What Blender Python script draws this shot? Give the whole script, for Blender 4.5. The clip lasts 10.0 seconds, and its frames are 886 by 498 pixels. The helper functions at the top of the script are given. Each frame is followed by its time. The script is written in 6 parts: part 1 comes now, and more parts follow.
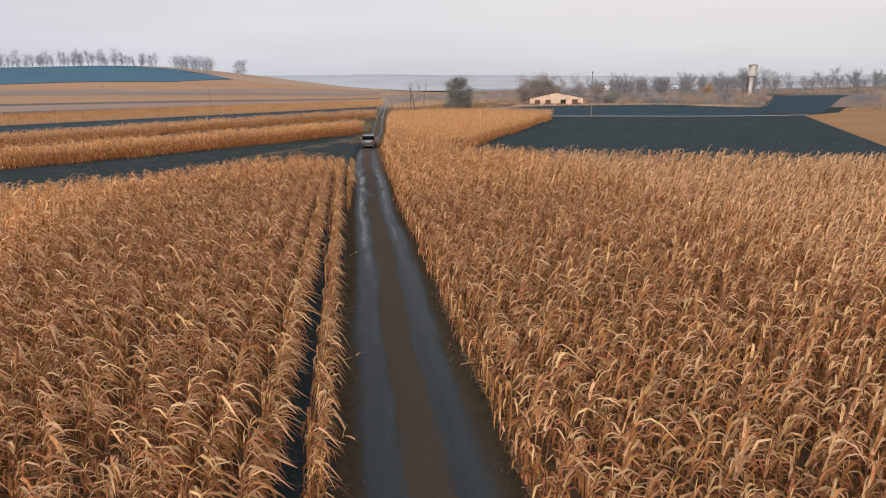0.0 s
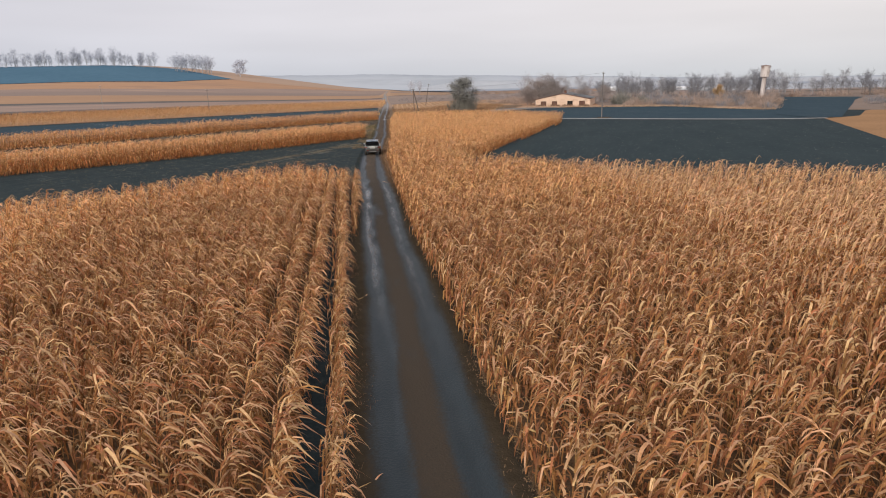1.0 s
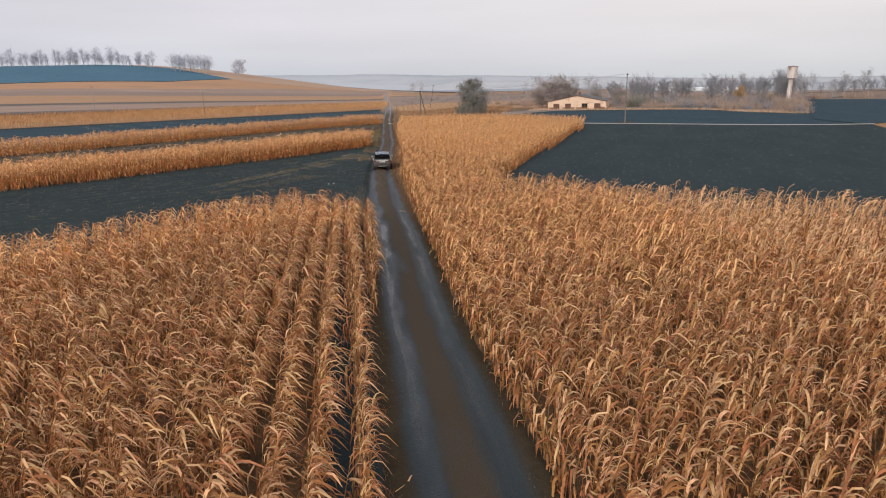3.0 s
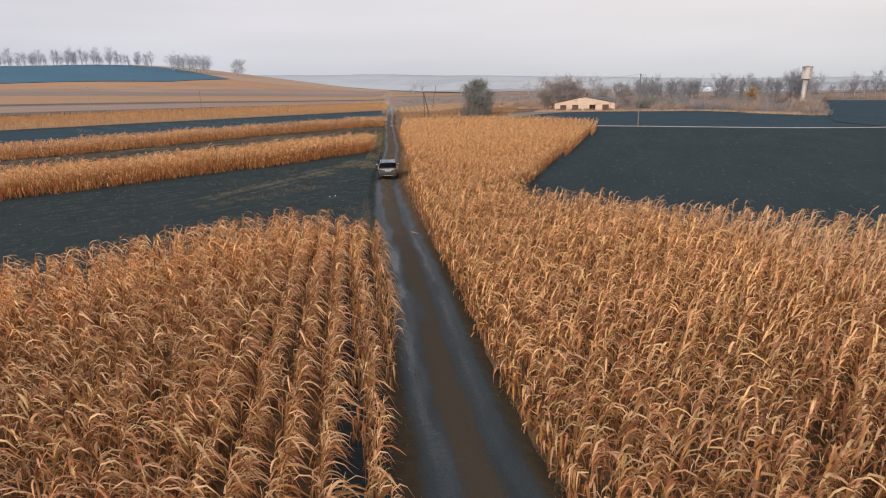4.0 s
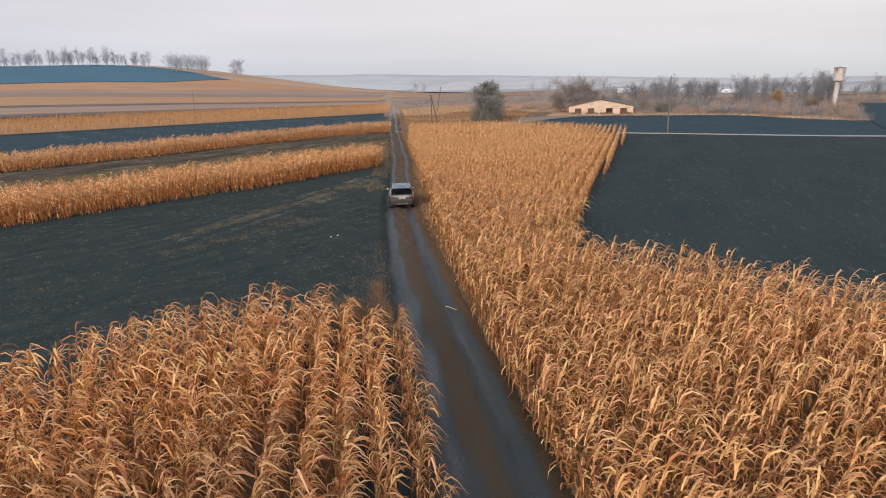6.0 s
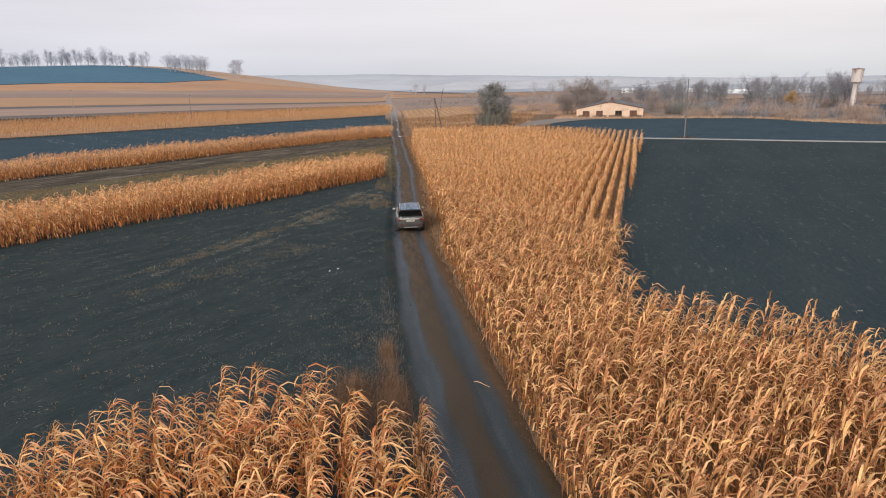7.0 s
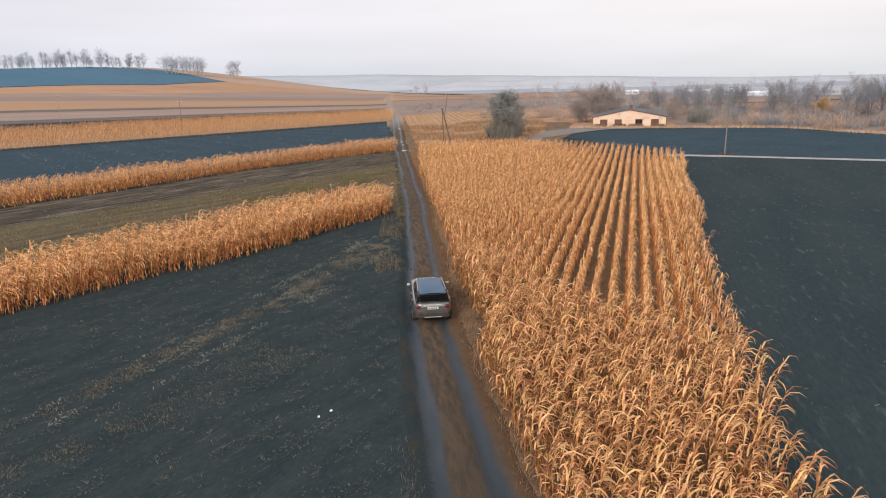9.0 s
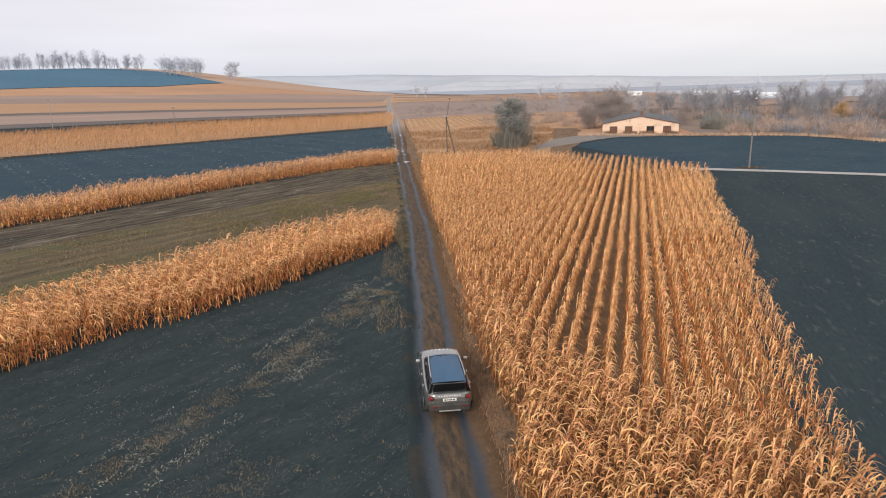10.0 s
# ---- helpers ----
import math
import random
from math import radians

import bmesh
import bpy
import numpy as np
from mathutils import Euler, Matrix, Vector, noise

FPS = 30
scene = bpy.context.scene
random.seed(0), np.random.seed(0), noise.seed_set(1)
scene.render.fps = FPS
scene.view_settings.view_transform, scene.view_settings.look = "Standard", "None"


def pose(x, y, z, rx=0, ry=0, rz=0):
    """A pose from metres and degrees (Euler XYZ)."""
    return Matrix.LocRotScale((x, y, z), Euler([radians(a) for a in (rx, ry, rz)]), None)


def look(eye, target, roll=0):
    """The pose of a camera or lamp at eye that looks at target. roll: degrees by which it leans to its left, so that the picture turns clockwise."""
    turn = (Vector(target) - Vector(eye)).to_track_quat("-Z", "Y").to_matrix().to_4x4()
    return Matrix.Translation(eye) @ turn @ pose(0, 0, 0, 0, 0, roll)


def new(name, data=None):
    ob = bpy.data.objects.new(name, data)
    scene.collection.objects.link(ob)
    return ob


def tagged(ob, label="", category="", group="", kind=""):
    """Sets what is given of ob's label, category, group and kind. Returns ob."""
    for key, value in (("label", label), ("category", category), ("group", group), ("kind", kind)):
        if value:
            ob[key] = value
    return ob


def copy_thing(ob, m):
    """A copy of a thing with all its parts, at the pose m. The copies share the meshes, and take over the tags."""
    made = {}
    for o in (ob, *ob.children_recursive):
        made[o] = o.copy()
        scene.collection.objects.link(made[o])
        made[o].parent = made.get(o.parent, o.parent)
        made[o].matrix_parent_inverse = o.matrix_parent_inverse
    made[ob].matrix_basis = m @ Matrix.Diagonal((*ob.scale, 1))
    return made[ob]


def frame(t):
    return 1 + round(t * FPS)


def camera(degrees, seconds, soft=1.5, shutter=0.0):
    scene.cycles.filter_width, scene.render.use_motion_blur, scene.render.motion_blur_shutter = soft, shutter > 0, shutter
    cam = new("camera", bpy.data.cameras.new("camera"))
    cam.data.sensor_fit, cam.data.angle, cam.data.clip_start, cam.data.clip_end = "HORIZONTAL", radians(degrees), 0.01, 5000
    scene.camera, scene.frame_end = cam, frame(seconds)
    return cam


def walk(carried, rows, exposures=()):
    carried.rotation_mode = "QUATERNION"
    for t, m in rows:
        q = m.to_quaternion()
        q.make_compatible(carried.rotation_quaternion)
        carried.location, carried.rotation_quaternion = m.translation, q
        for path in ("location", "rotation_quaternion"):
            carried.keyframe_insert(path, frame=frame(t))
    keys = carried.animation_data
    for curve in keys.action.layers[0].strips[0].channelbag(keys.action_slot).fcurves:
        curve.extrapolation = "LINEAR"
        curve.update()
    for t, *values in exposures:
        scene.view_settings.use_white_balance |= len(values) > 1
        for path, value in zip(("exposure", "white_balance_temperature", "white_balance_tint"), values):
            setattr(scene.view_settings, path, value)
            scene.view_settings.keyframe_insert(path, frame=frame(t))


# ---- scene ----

# ---------------- camera and its walk ----------------
cam = camera(72.0, 10.0, soft=1.05)
PATH = [
    (0.0, pose(-1.048, 0.000, 8.051, 75.198, 1.503, -8.117)),
    (0.5, pose(-1.241, 2.972, 8.206, 75.201, 1.463, -8.118)),
    (1.0, pose(-1.432, 5.944, 8.349, 75.204, 1.428, -8.119)),
    (1.5, pose(-1.621, 8.916, 8.482, 75.206, 1.398, -8.121)),
    (2.0, pose(-1.806, 11.892, 8.608, 75.207, 1.372, -8.123)),
    (2.5, pose(-1.985, 14.872, 8.731, 75.208, 1.351, -8.126)),
    (3.0, pose(-2.159, 17.862, 8.853, 75.208, 1.335, -8.129)),
    (3.5, pose(-2.323, 20.863, 8.981, 75.208, 1.324, -8.134)),
    (4.0, pose(-2.478, 23.879, 9.117, 75.206, 1.318, -8.138)),
    (4.5, pose(-2.620, 26.916, 9.269, 75.205, 1.317, -8.144)),
    (5.0, pose(-2.747, 29.978, 9.442, 75.202, 1.320, -8.150)),
    (5.5, pose(-2.858, 33.070, 9.642, 75.199, 1.329, -8.156)),
    (6.0, pose(-2.949, 36.198, 9.877, 75.196, 1.342, -8.164)),
    (6.5, pose(-3.019, 39.369, 10.154, 75.191, 1.360, -8.171)),
    (7.0, pose(-3.065, 42.590, 10.480, 75.186, 1.383, -8.180)),
    (7.5, pose(-3.084, 45.868, 10.863, 75.181, 1.410, -8.189)),
    (8.0, pose(-3.074, 49.210, 11.312, 75.175, 1.443, -8.199)),
    (8.5, pose(-3.032, 52.625, 11.836, 75.168, 1.480, -8.209)),
    (9.0, pose(-2.955, 56.122, 12.442, 75.161, 1.523, -8.220)),
    (9.5, pose(-2.840, 59.710, 13.140, 75.153, 1.570, -8.232)),
    (10.0, pose(-2.685, 63.400, 13.940, 75.144, 1.622, -8.244)),
]
walk(cam, PATH, [(0.0, 0.09), (4.0, 0.09), (6.0, 0.13), (7.5, 0.26), (8.5, 0.32), (9.5, 0.35), (10.0, 0.36)])

# ---------------- world, sun, exposure ----------------
SUN_EL, SUN_AZ = 27.0, 212.0        # degrees; azimuth clockwise from +y
world = bpy.data.worlds.new("hazy_sky")
scene.world = world
world.use_nodes = True
wn, wl = world.node_tree.nodes, world.node_tree.links
wn.clear()
w_out = wn.new("ShaderNodeOutputWorld")
w_bg = wn.new("ShaderNodeBackground")
w_sky = wn.new("ShaderNodeTexSky")
w_sky.sky_type = "NISHITA"
w_sky.sun_disc = False
w_sky.sun_elevation = radians(SUN_EL)
w_sky.sun_rotation = radians(SUN_AZ)
w_sky.dust_density = 6.0
w_sky.air_density = 1.4
w_tc = wn.new("ShaderNodeTexCoord")
w_sep = wn.new("ShaderNodeSeparateXYZ")
wl.new(w_tc.outputs["Generated"], w_sep.inputs[0])
w_ramp = wn.new("ShaderNodeValToRGB")     # overcast layer: bluish haze low, pale mauve higher
els = w_ramp.color_ramp.elements
els[0].position, els[0].color = 0.0, (5.85, 6.1, 6.5, 1)
els[1].position, els[1].color = 1.0, (6.9, 6.75, 7.1, 1)
for p_, c_ in ((0.035, (6.38, 6.40, 6.75, 1)), (0.10, (7.2, 6.93, 7.22, 1)), (0.25, (7.6, 7.10, 7.30, 1))):
    e_ = els.new(p_)
    e_.color = c_
wl.new(w_sep.outputs["Z"], w_ramp.inputs[0])
w_map = wn.new("ShaderNodeMapping")
w_map.inputs["Scale"].default_value = (1.2, 1.2, 9.0)
wl.new(w_tc.outputs["Generated"], w_map.inputs[0])
w_noise = wn.new("ShaderNodeTexNoise")
w_noise.inputs["Scale"].default_value = 1.6
w_noise.inputs["Detail"].default_value = 3.0
wl.new(w_map.outputs[0], w_noise.inputs["Vector"])
w_cl = wn.new("ShaderNodeMapRange")
w_cl.inputs["From Min"].default_value, w_cl.inputs["From Max"].default_value = 0.3, 0.7
w_cl.inputs["To Min"].default_value, w_cl.inputs["To Max"].default_value = 0.94, 1.05
wl.new(w_noise.outputs["Fac"], w_cl.inputs["Value"])
w_mul = wn.new("ShaderNodeVectorMath")
w_mul.operation = "SCALE"
wl.new(w_ramp.outputs["Color"], w_mul.inputs[0])
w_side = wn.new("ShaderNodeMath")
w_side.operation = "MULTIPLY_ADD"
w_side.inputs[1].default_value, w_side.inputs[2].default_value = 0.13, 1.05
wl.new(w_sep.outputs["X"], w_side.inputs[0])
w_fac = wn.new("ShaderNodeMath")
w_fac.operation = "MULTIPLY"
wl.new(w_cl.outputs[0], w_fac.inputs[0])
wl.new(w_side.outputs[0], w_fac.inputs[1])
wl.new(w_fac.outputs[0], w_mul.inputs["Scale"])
w_mix = wn.new("ShaderNodeMix")
w_mix.data_type = "RGBA"
w_mix.inputs["Factor"].default_value = 0.86
wl.new(w_sky.outputs["Color"], w_mix.inputs["A"])
w_tint = wn.new("ShaderNodeCombineXYZ")       # cooler on one side of the sky, warmer on the other
for i_, (k_, c_) in enumerate(((0.035, 0.992), (0.0, 1.0), (-0.070, 1.022))):
    w_ch = wn.new("ShaderNodeMath")
    w_ch.operation = "MULTIPLY_ADD"
    w_ch.inputs[1].default_value, w_ch.inputs[2].default_value = k_, c_
    wl.new(w_sep.outputs["X"], w_ch.inputs[0])
    wl.new(w_ch.outputs[0], w_tint.inputs[i_])
w_col = wn.new("ShaderNodeVectorMath")
w_col.operation = "MULTIPLY"
wl.new(w_mul.outputs[0], w_col.inputs[0])
wl.new(w_tint.outputs[0], w_col.inputs[1])
wl.new(w_col.outputs[0], w_mix.inputs["B"])
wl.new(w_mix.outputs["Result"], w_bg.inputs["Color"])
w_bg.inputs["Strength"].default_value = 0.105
wl.new(w_bg.outputs[0], w_out.inputs[0])

sun_data = bpy.data.lights.new("sun", "SUN")
sun_data.energy = 2.0
sun_data.angle = radians(16)
sun_data.color = (1.0, 0.93, 0.84)
sun = new("sun", sun_data)
az, el = radians(SUN_AZ), radians(SUN_EL)
sun.matrix_world = look((0, 0, 60), (-math.sin(az) * math.cos(el), -math.cos(az) * math.cos(el), 60 - math.sin(el)))

# ---------------- materials ----------------


def mat(name, base, alt=None, scale=4.0, fine=60.0, rough=0.85, bump=0.0, bump_scale=40.0, metal=0.0, spots=None, stretch=(1, 1, 1), per=None, per_amount=0.25, translucent=0.0, coat=0.0, spec=0.3, rot=0.0):
    """Procedural surface: two colours mixed by coarse and fine noise, optional dark or pale spots, bump, and variation per piece
    ('island' or 'object')."""
    m = bpy.data.materials.new(name)
    m.use_nodes = True
    n, l = m.node_tree.nodes, m.node_tree.links
    bsdf = n["Principled BSDF"]
    bsdf.inputs["Roughness"].default_value = rough
    bsdf.inputs["Metallic"].default_value = metal
    bsdf.inputs["Coat Weight"].default_value = coat
    bsdf.inputs["Specular IOR Level"].default_value = spec
    tc = n.new("ShaderNodeTexCoord")
    mp = n.new("ShaderNodeMapping")
    mp.inputs["Scale"].default_value = stretch
    if rot:
        turn_ = n.new("ShaderNodeVectorRotate")
        turn_.rotation_type = "Z_AXIS"
        turn_.inputs["Angle"].default_value = radians(rot)
        l.new(tc.outputs["Object"], turn_.inputs["Vector"])
        l.new(turn_.outputs[0], mp.inputs[0])
    else:
        l.new(tc.outputs["Object"], mp.inputs[0])
    alt = alt or tuple(c * 0.7 for c in base)
    nz = n.new("ShaderNodeTexNoise")
    nz.inputs["Scale"].default_value = scale
    nz.inputs["Detail"].default_value = 5.0
    l.new(mp.outputs[0], nz.inputs["Vector"])
    nf = n.new("ShaderNodeTexNoise")
    nf.inputs["Scale"].default_value = fine
    nf.inputs["Detail"].default_value = 3.0
    l.new(mp.outputs[0], nf.inputs["Vector"])
    ad = n.new("ShaderNodeMath")
    ad.operation = "ADD"
    l.new(nz.outputs["Fac"], ad.inputs[0])
    l.new(nf.outputs["Fac"], ad.inputs[1])
    mr = n.new("ShaderNodeMapRange")
    mr.inputs["From Min"].default_value, mr.inputs["From Max"].default_value = 0.72, 1.28
    l.new(ad.outputs[0], mr.inputs["Value"])
    mx = n.new("ShaderNodeMix")
    mx.data_type = "RGBA"
    mx.inputs["A"].default_value = (*base, 1)
    mx.inputs["B"].default_value = (*alt, 1)
    l.new(mr.outputs[0], mx.inputs["Factor"])
    col = mx.outputs["Result"]
    if spots:
        colour, s_scale, lo, hi = spots
        ns = n.new("ShaderNodeTexNoise")
        ns.inputs["Scale"].default_value = s_scale
        ns.inputs["Detail"].default_value = 4.0
        ns.inputs["Roughness"].default_value = 0.65
        l.new(mp.outputs[0], ns.inputs["Vector"])
        ms = n.new("ShaderNodeMapRange")
        ms.inputs["From Min"].default_value, ms.inputs["From Max"].default_value = lo, hi
        l.new(ns.outputs["Fac"], ms.inputs["Value"])
        m2 = n.new("ShaderNodeMix")
        m2.data_type = "RGBA"
        l.new(ms.outputs[0], m2.inputs["Factor"])
        l.new(col, m2.inputs["A"])
        m2.inputs["B"].default_value = (*colour, 1)
        col = m2.outputs["Result"]
    if per:
        if per == "island":
            src = n.new("ShaderNodeNewGeometry").outputs["Random Per Island"]
        else:
            src = n.new("ShaderNodeObjectInfo").outputs["Random"]
        hs = n.new("ShaderNodeHueSaturation")
        vr = n.new("ShaderNodeMapRange")
        vr.inputs["To Min"].default_value, vr.inputs["To Max"].default_value = 1 - per_amount, 1 + per_amount
        l.new(src, vr.inputs["Value"])
        l.new(vr.outputs[0], hs.inputs["Value"])
        hr = n.new("ShaderNodeMath")
        hr.operation = "FRACT"
        hm = n.new("ShaderNodeMath")
        hm.operation = "MULTIPLY"
        hm.inputs[1].default_value = 17.31
        l.new(src, hm.inputs[0])
        l.new(hm.outputs[0], hr.inputs[0])
        hv = n.new("ShaderNodeMapRange")
        hv.inputs["To Min"].default_value, hv.inputs["To Max"].default_value = 0.486, 0.514
        l.new(hr.outputs[0], hv.inputs["Value"])
        l.new(hv.outputs[0], hs.inputs["Hue"])
        l.new(col, hs.inputs["Color"])
        col = hs.outputs["Color"]
    l.new(col, bsdf.inputs["Base Color"])
    if bump:
        nb = n.new("ShaderNodeTexNoise")
        nb.inputs["Scale"].default_value = bump_scale
        nb.inputs["Detail"].default_value = 5.0
        l.new(mp.outputs[0], nb.inputs["Vector"])
        bp = n.new("ShaderNodeBump")
        bp.inputs["Strength"].default_value = min(1.0, bump)
        bp.inputs["Distance"].default_value = 0.05 * max(1.0, bump)
        l.new(nb.outputs["Fac"], bp.inputs["Height"])
        l.new(bp.outputs[0], bsdf.inputs["Normal"])
    if translucent:
        tr = n.new("ShaderNodeBsdfTranslucent")
        l.new(col, tr.inputs["Color"])
        ms_ = n.new("ShaderNodeMixShader")
        ms_.inputs[0].default_value = translucent
        l.new(bsdf.outputs[0], ms_.inputs[1])
        l.new(tr.outputs[0], ms_.inputs[2])
        l.new(ms_.outputs[0], n["Material Output"].inputs["Surface"])
    return m


M_SOIL = mat("black_soil", (0.0225, 0.0335, 0.0370), (0.0365, 0.0470, 0.0500), scale=0.35, fine=7.0, rough=1.0, bump=0.7, bump_scale=9.0, spots=((0.066, 0.075, 0.073), 2.3, 0.58, 0.80), spec=0.05)
M_VERGE = mat("dead_grass_verge", (0.235, 0.155, 0.098), (0.120, 0.086, 0.060), scale=1.3, fine=7.0, rough=1.0, bump=0.9, bump_scale=30.0, spots=((0.045, 0.042, 0.034), 0.6, 0.55, 0.70), spec=0.05)
M_WATER = mat("puddle_water", (0.045, 0.05, 0.055), (0.06, 0.062, 0.062), scale=2.0, rough=0.12)
M_LEAF = mat("dry_maize_leaf", (0.470, 0.218, 0.088), (0.285, 0.126, 0.049), scale=1.1, fine=9.0, rough=0.70, per="island", per_amount=0.5, translucent=0.18, spec=0.2)
M_TIP = mat("bleached_maize_leaf", (0.76, 0.484, 0.262), (0.53, 0.294, 0.138), scale=1.3, fine=9.0, rough=0.55, per="island", per_amount=0.32, translucent=0.18, spec=0.3)
# Paler copy of the tip leaf: angled light and haze put into colour.
M_TIP_PALE = mat("lit_pale_maize_leaf", (0.93, 0.560, 0.268), (0.69, 0.368, 0.148), scale=1.3, fine=9.0, rough=0.50, per="island", per_amount=0.30, translucent=0.18, spec=0.35)
M_RUST = mat("rusty_dead_weed", (0.295, 0.185, 0.120), (0.175, 0.115, 0.076), scale=0.9, fine=6.0, rough=0.9, per="island", per_amount=0.55, translucent=0.15, spec=0.05)
# Leaf colour of the far strip, paled to carry the haze.
M_PALEMAIZE = mat("haze_pale_maize", (0.72, 0.46, 0.25), (0.58, 0.35, 0.17), scale=0.3, fine=2.0, rough=0.7, per="island", per_amount=0.25, translucent=0.20, spec=0.1)
# Black soil tinted blue: haze over the farther fields put into the colour.
M_HAZESOIL = mat("haze_blue_black_soil", (0.0310, 0.0545, 0.0720), (0.0450, 0.0700, 0.0870), scale=0.12, fine=2.0, rough=1.0, bump=0.7, bump_scale=5.0, spots=((0.105, 0.126, 0.138), 0.9, 0.58, 0.78), spec=0.03)
M_SOIL_RIGHT = mat("dry_crusted_black_soil", (0.0255, 0.0395, 0.0450), (0.0375, 0.0520, 0.0565), scale=0.22, fine=5.0, rough=1.0, bump=0.6, bump_scale=7.0, spots=((0.080, 0.094, 0.094), 1.7, 0.58, 0.78), spec=0.05, rot=-64.0, stretch=(0.30, 1.0, 1.0))
M_SOIL_LEFT = mat("tilled_black_soil", (0.0220, 0.0335, 0.0370), (0.0410, 0.0525, 0.0545), scale=0.9, fine=8.0, rough=1.0, bump=0.9, bump_scale=14.0, spots=((0.088, 0.090, 0.080), 3.2, 0.60, 0.74), spec=0.05, rot=-44.0, stretch=(0.38, 1.0, 1.0))
M_EDGE = mat("pale_dead_grass", (0.60, 0.430, 0.310), (0.44, 0.295, 0.190), scale=0.2, fine=3.0, rough=0.9, per="island", per_amount=0.35, translucent=0.15, spec=0.05)
M_LITTER = mat("fallen_leaf_litter", (0.200, 0.120, 0.066), (0.085, 0.060, 0.040), scale=0.9, fine=8.0, rough=1.0, bump=0.8, bump_scale=20.0, spec=0.03)
M_STALK = mat("dry_maize_stalk", (0.40, 0.215, 0.085), (0.27, 0.125, 0.045), scale=2.0, fine=20.0, rough=0.75, per="island", per_amount=0.3)
# Brighter leaf copy for farther plots: their extra light put into the colour.
M_LEAF_BRIGHT = mat("bright_orange_maize_leaf", (0.64, 0.262, 0.086), (0.39, 0.150, 0.048), scale=1.1, fine=9.0, rough=0.70, per="island", per_amount=0.45, translucent=0.18, spec=0.2)
M_HUSK = mat("maize_husk", (0.66, 0.43, 0.21), (0.52, 0.28, 0.11), scale=3.0, fine=25.0, rough=0.7, per="island", per_amount=0.25)
M_DRYGRASS = mat("dry_grass_blade", (0.385, 0.235, 0.135), (0.235, 0.145, 0.085), scale=0.6, fine=6.0, rough=0.8, per="island", per_amount=0.45, translucent=0.15, spec=0.1)
M_GREENGRASS = mat("autumn_grass_blade", (0.205, 0.160, 0.088), (0.275, 0.190, 0.110), scale=0.5, fine=5.0, rough=0.85, per="island", per_amount=0.5, translucent=0.15, spec=0.1)
M_LUSH = mat("green_grass_blade", (0.140, 0.145, 0.066), (0.185, 0.155, 0.085), scale=0.5, fine=5.0, rough=0.85, per="island", per_amount=0.4, translucent=0.15, spec=0.1)
M_WEED = mat("dead_weed_blade", (0.205, 0.178, 0.140), (0.125, 0.112, 0.093), scale=0.5, fine=5.0, rough=0.9, per="island", per_amount=0.6, translucent=0.1, spec=0.05)
M_TUFT = mat("grey_green_seedling", (0.262, 0.208, 0.142), (0.160, 0.134, 0.094), scale=0.5, fine=5.0, rough=0.9, per="island", per_amount=0.5, translucent=0.1, spec=0.05)
M_SCRAP = mat("trampled_leaf_scraps", (0.22, 0.140, 0.078), (0.10, 0.072, 0.048), scale=0.8, fine=7.0, rough=0.9, per="island", per_amount=0.6, spec=0.05)
M_RESIDUE = mat("maize_residue", (0.150, 0.156, 0.146), (0.075, 0.082, 0.078), scale=0.6, fine=6.0, rough=0.9, per="island", per_amount=0.6, spec=0.1)
M_CLOD = mat("pale_dry_clods", (0.30, 0.32, 0.33), (0.17, 0.19, 0.20), scale=0.3, fine=3.0, rough=0.95, per="island", per_amount=0.35, spec=0.05)
M_STUBBLE = mat("brown_stubble_field", (0.425, 0.266, 0.170), (0.365, 0.226, 0.148), scale=0.012, fine=0.25, rough=1.0, stretch=(0.25, 1, 1), spots=((0.30, 0.205, 0.152), 0.06, 0.5, 0.75), spec=0.0)
M_STRIPE = mat("dark_brown_stubble_strip", (0.235, 0.185, 0.163), (0.285, 0.220, 0.188), scale=0.03, fine=0.5, rough=1.0, stretch=(0.12, 1, 1), spec=0.0)
M_GOLD = mat("golden_cut_maize_field", (0.395, 0.256, 0.168), (0.330, 0.216, 0.146), scale=0.04, fine=0.7, rough=1.0, stretch=(0.12, 1, 1), spec=0.0)
M_PLOUGH = mat("brown_grey_ploughed_strip", (0.034, 0.033, 0.031), (0.115, 0.095, 0.072), scale=1.5, fine=7.0, rough=1.0, bump=0.9, bump_scale=10.0, spots=((0.20, 0.17, 0.135), 2.6, 0.55, 0.70), spec=0.03, rot=-44.0, stretch=(0.06, 1.0, 1.0))
M_STUBBLE_GREY = mat("pinkish_stubble_field", (0.315, 0.240, 0.202), (0.262, 0.200, 0.172), scale=0.03, fine=0.5, rough=1.0, stretch=(0.12, 1, 1), spots=((0.385, 0.275, 0.215), 0.1, 0.5, 0.75), spec=0.0)
M_TANFIELD = mat("tan_far_field", (0.43, 0.292, 0.198), (0.36, 0.240, 0.165), scale=0.04, fine=0.7, rough=1.0, stretch=(0.12, 1, 1), spec=0.0)
M_ORANGE = mat("orange_dry_field", (0.36, 0.215, 0.118), (0.27, 0.160, 0.090), scale=0.08, fine=2.0, rough=1.0, bump=0.6, bump_scale=4.0, spec=0.0)
M_PALEORANGE = mat("pale_orange_dry_grass", (0.420, 0.262, 0.150), (0.315, 0.200, 0.120), scale=0.08, fine=1.6, rough=1.0, bump=0.6, bump_scale=4.0, spots=((0.26, 0.185, 0.13), 0.10, 0.52, 0.72), spec=0.0)
# Slope stubble, lightened in colour to stand for haze.
M_SLOPE = mat("haze_pale_slope_stubble", (0.430, 0.310, 0.232), (0.365, 0.262, 0.198), scale=0.012, fine=0.25, rough=1.0, stretch=(0.25, 1, 1), spots=((0.36, 0.27, 0.215), 0.06, 0.5, 0.75), spec=0.0)
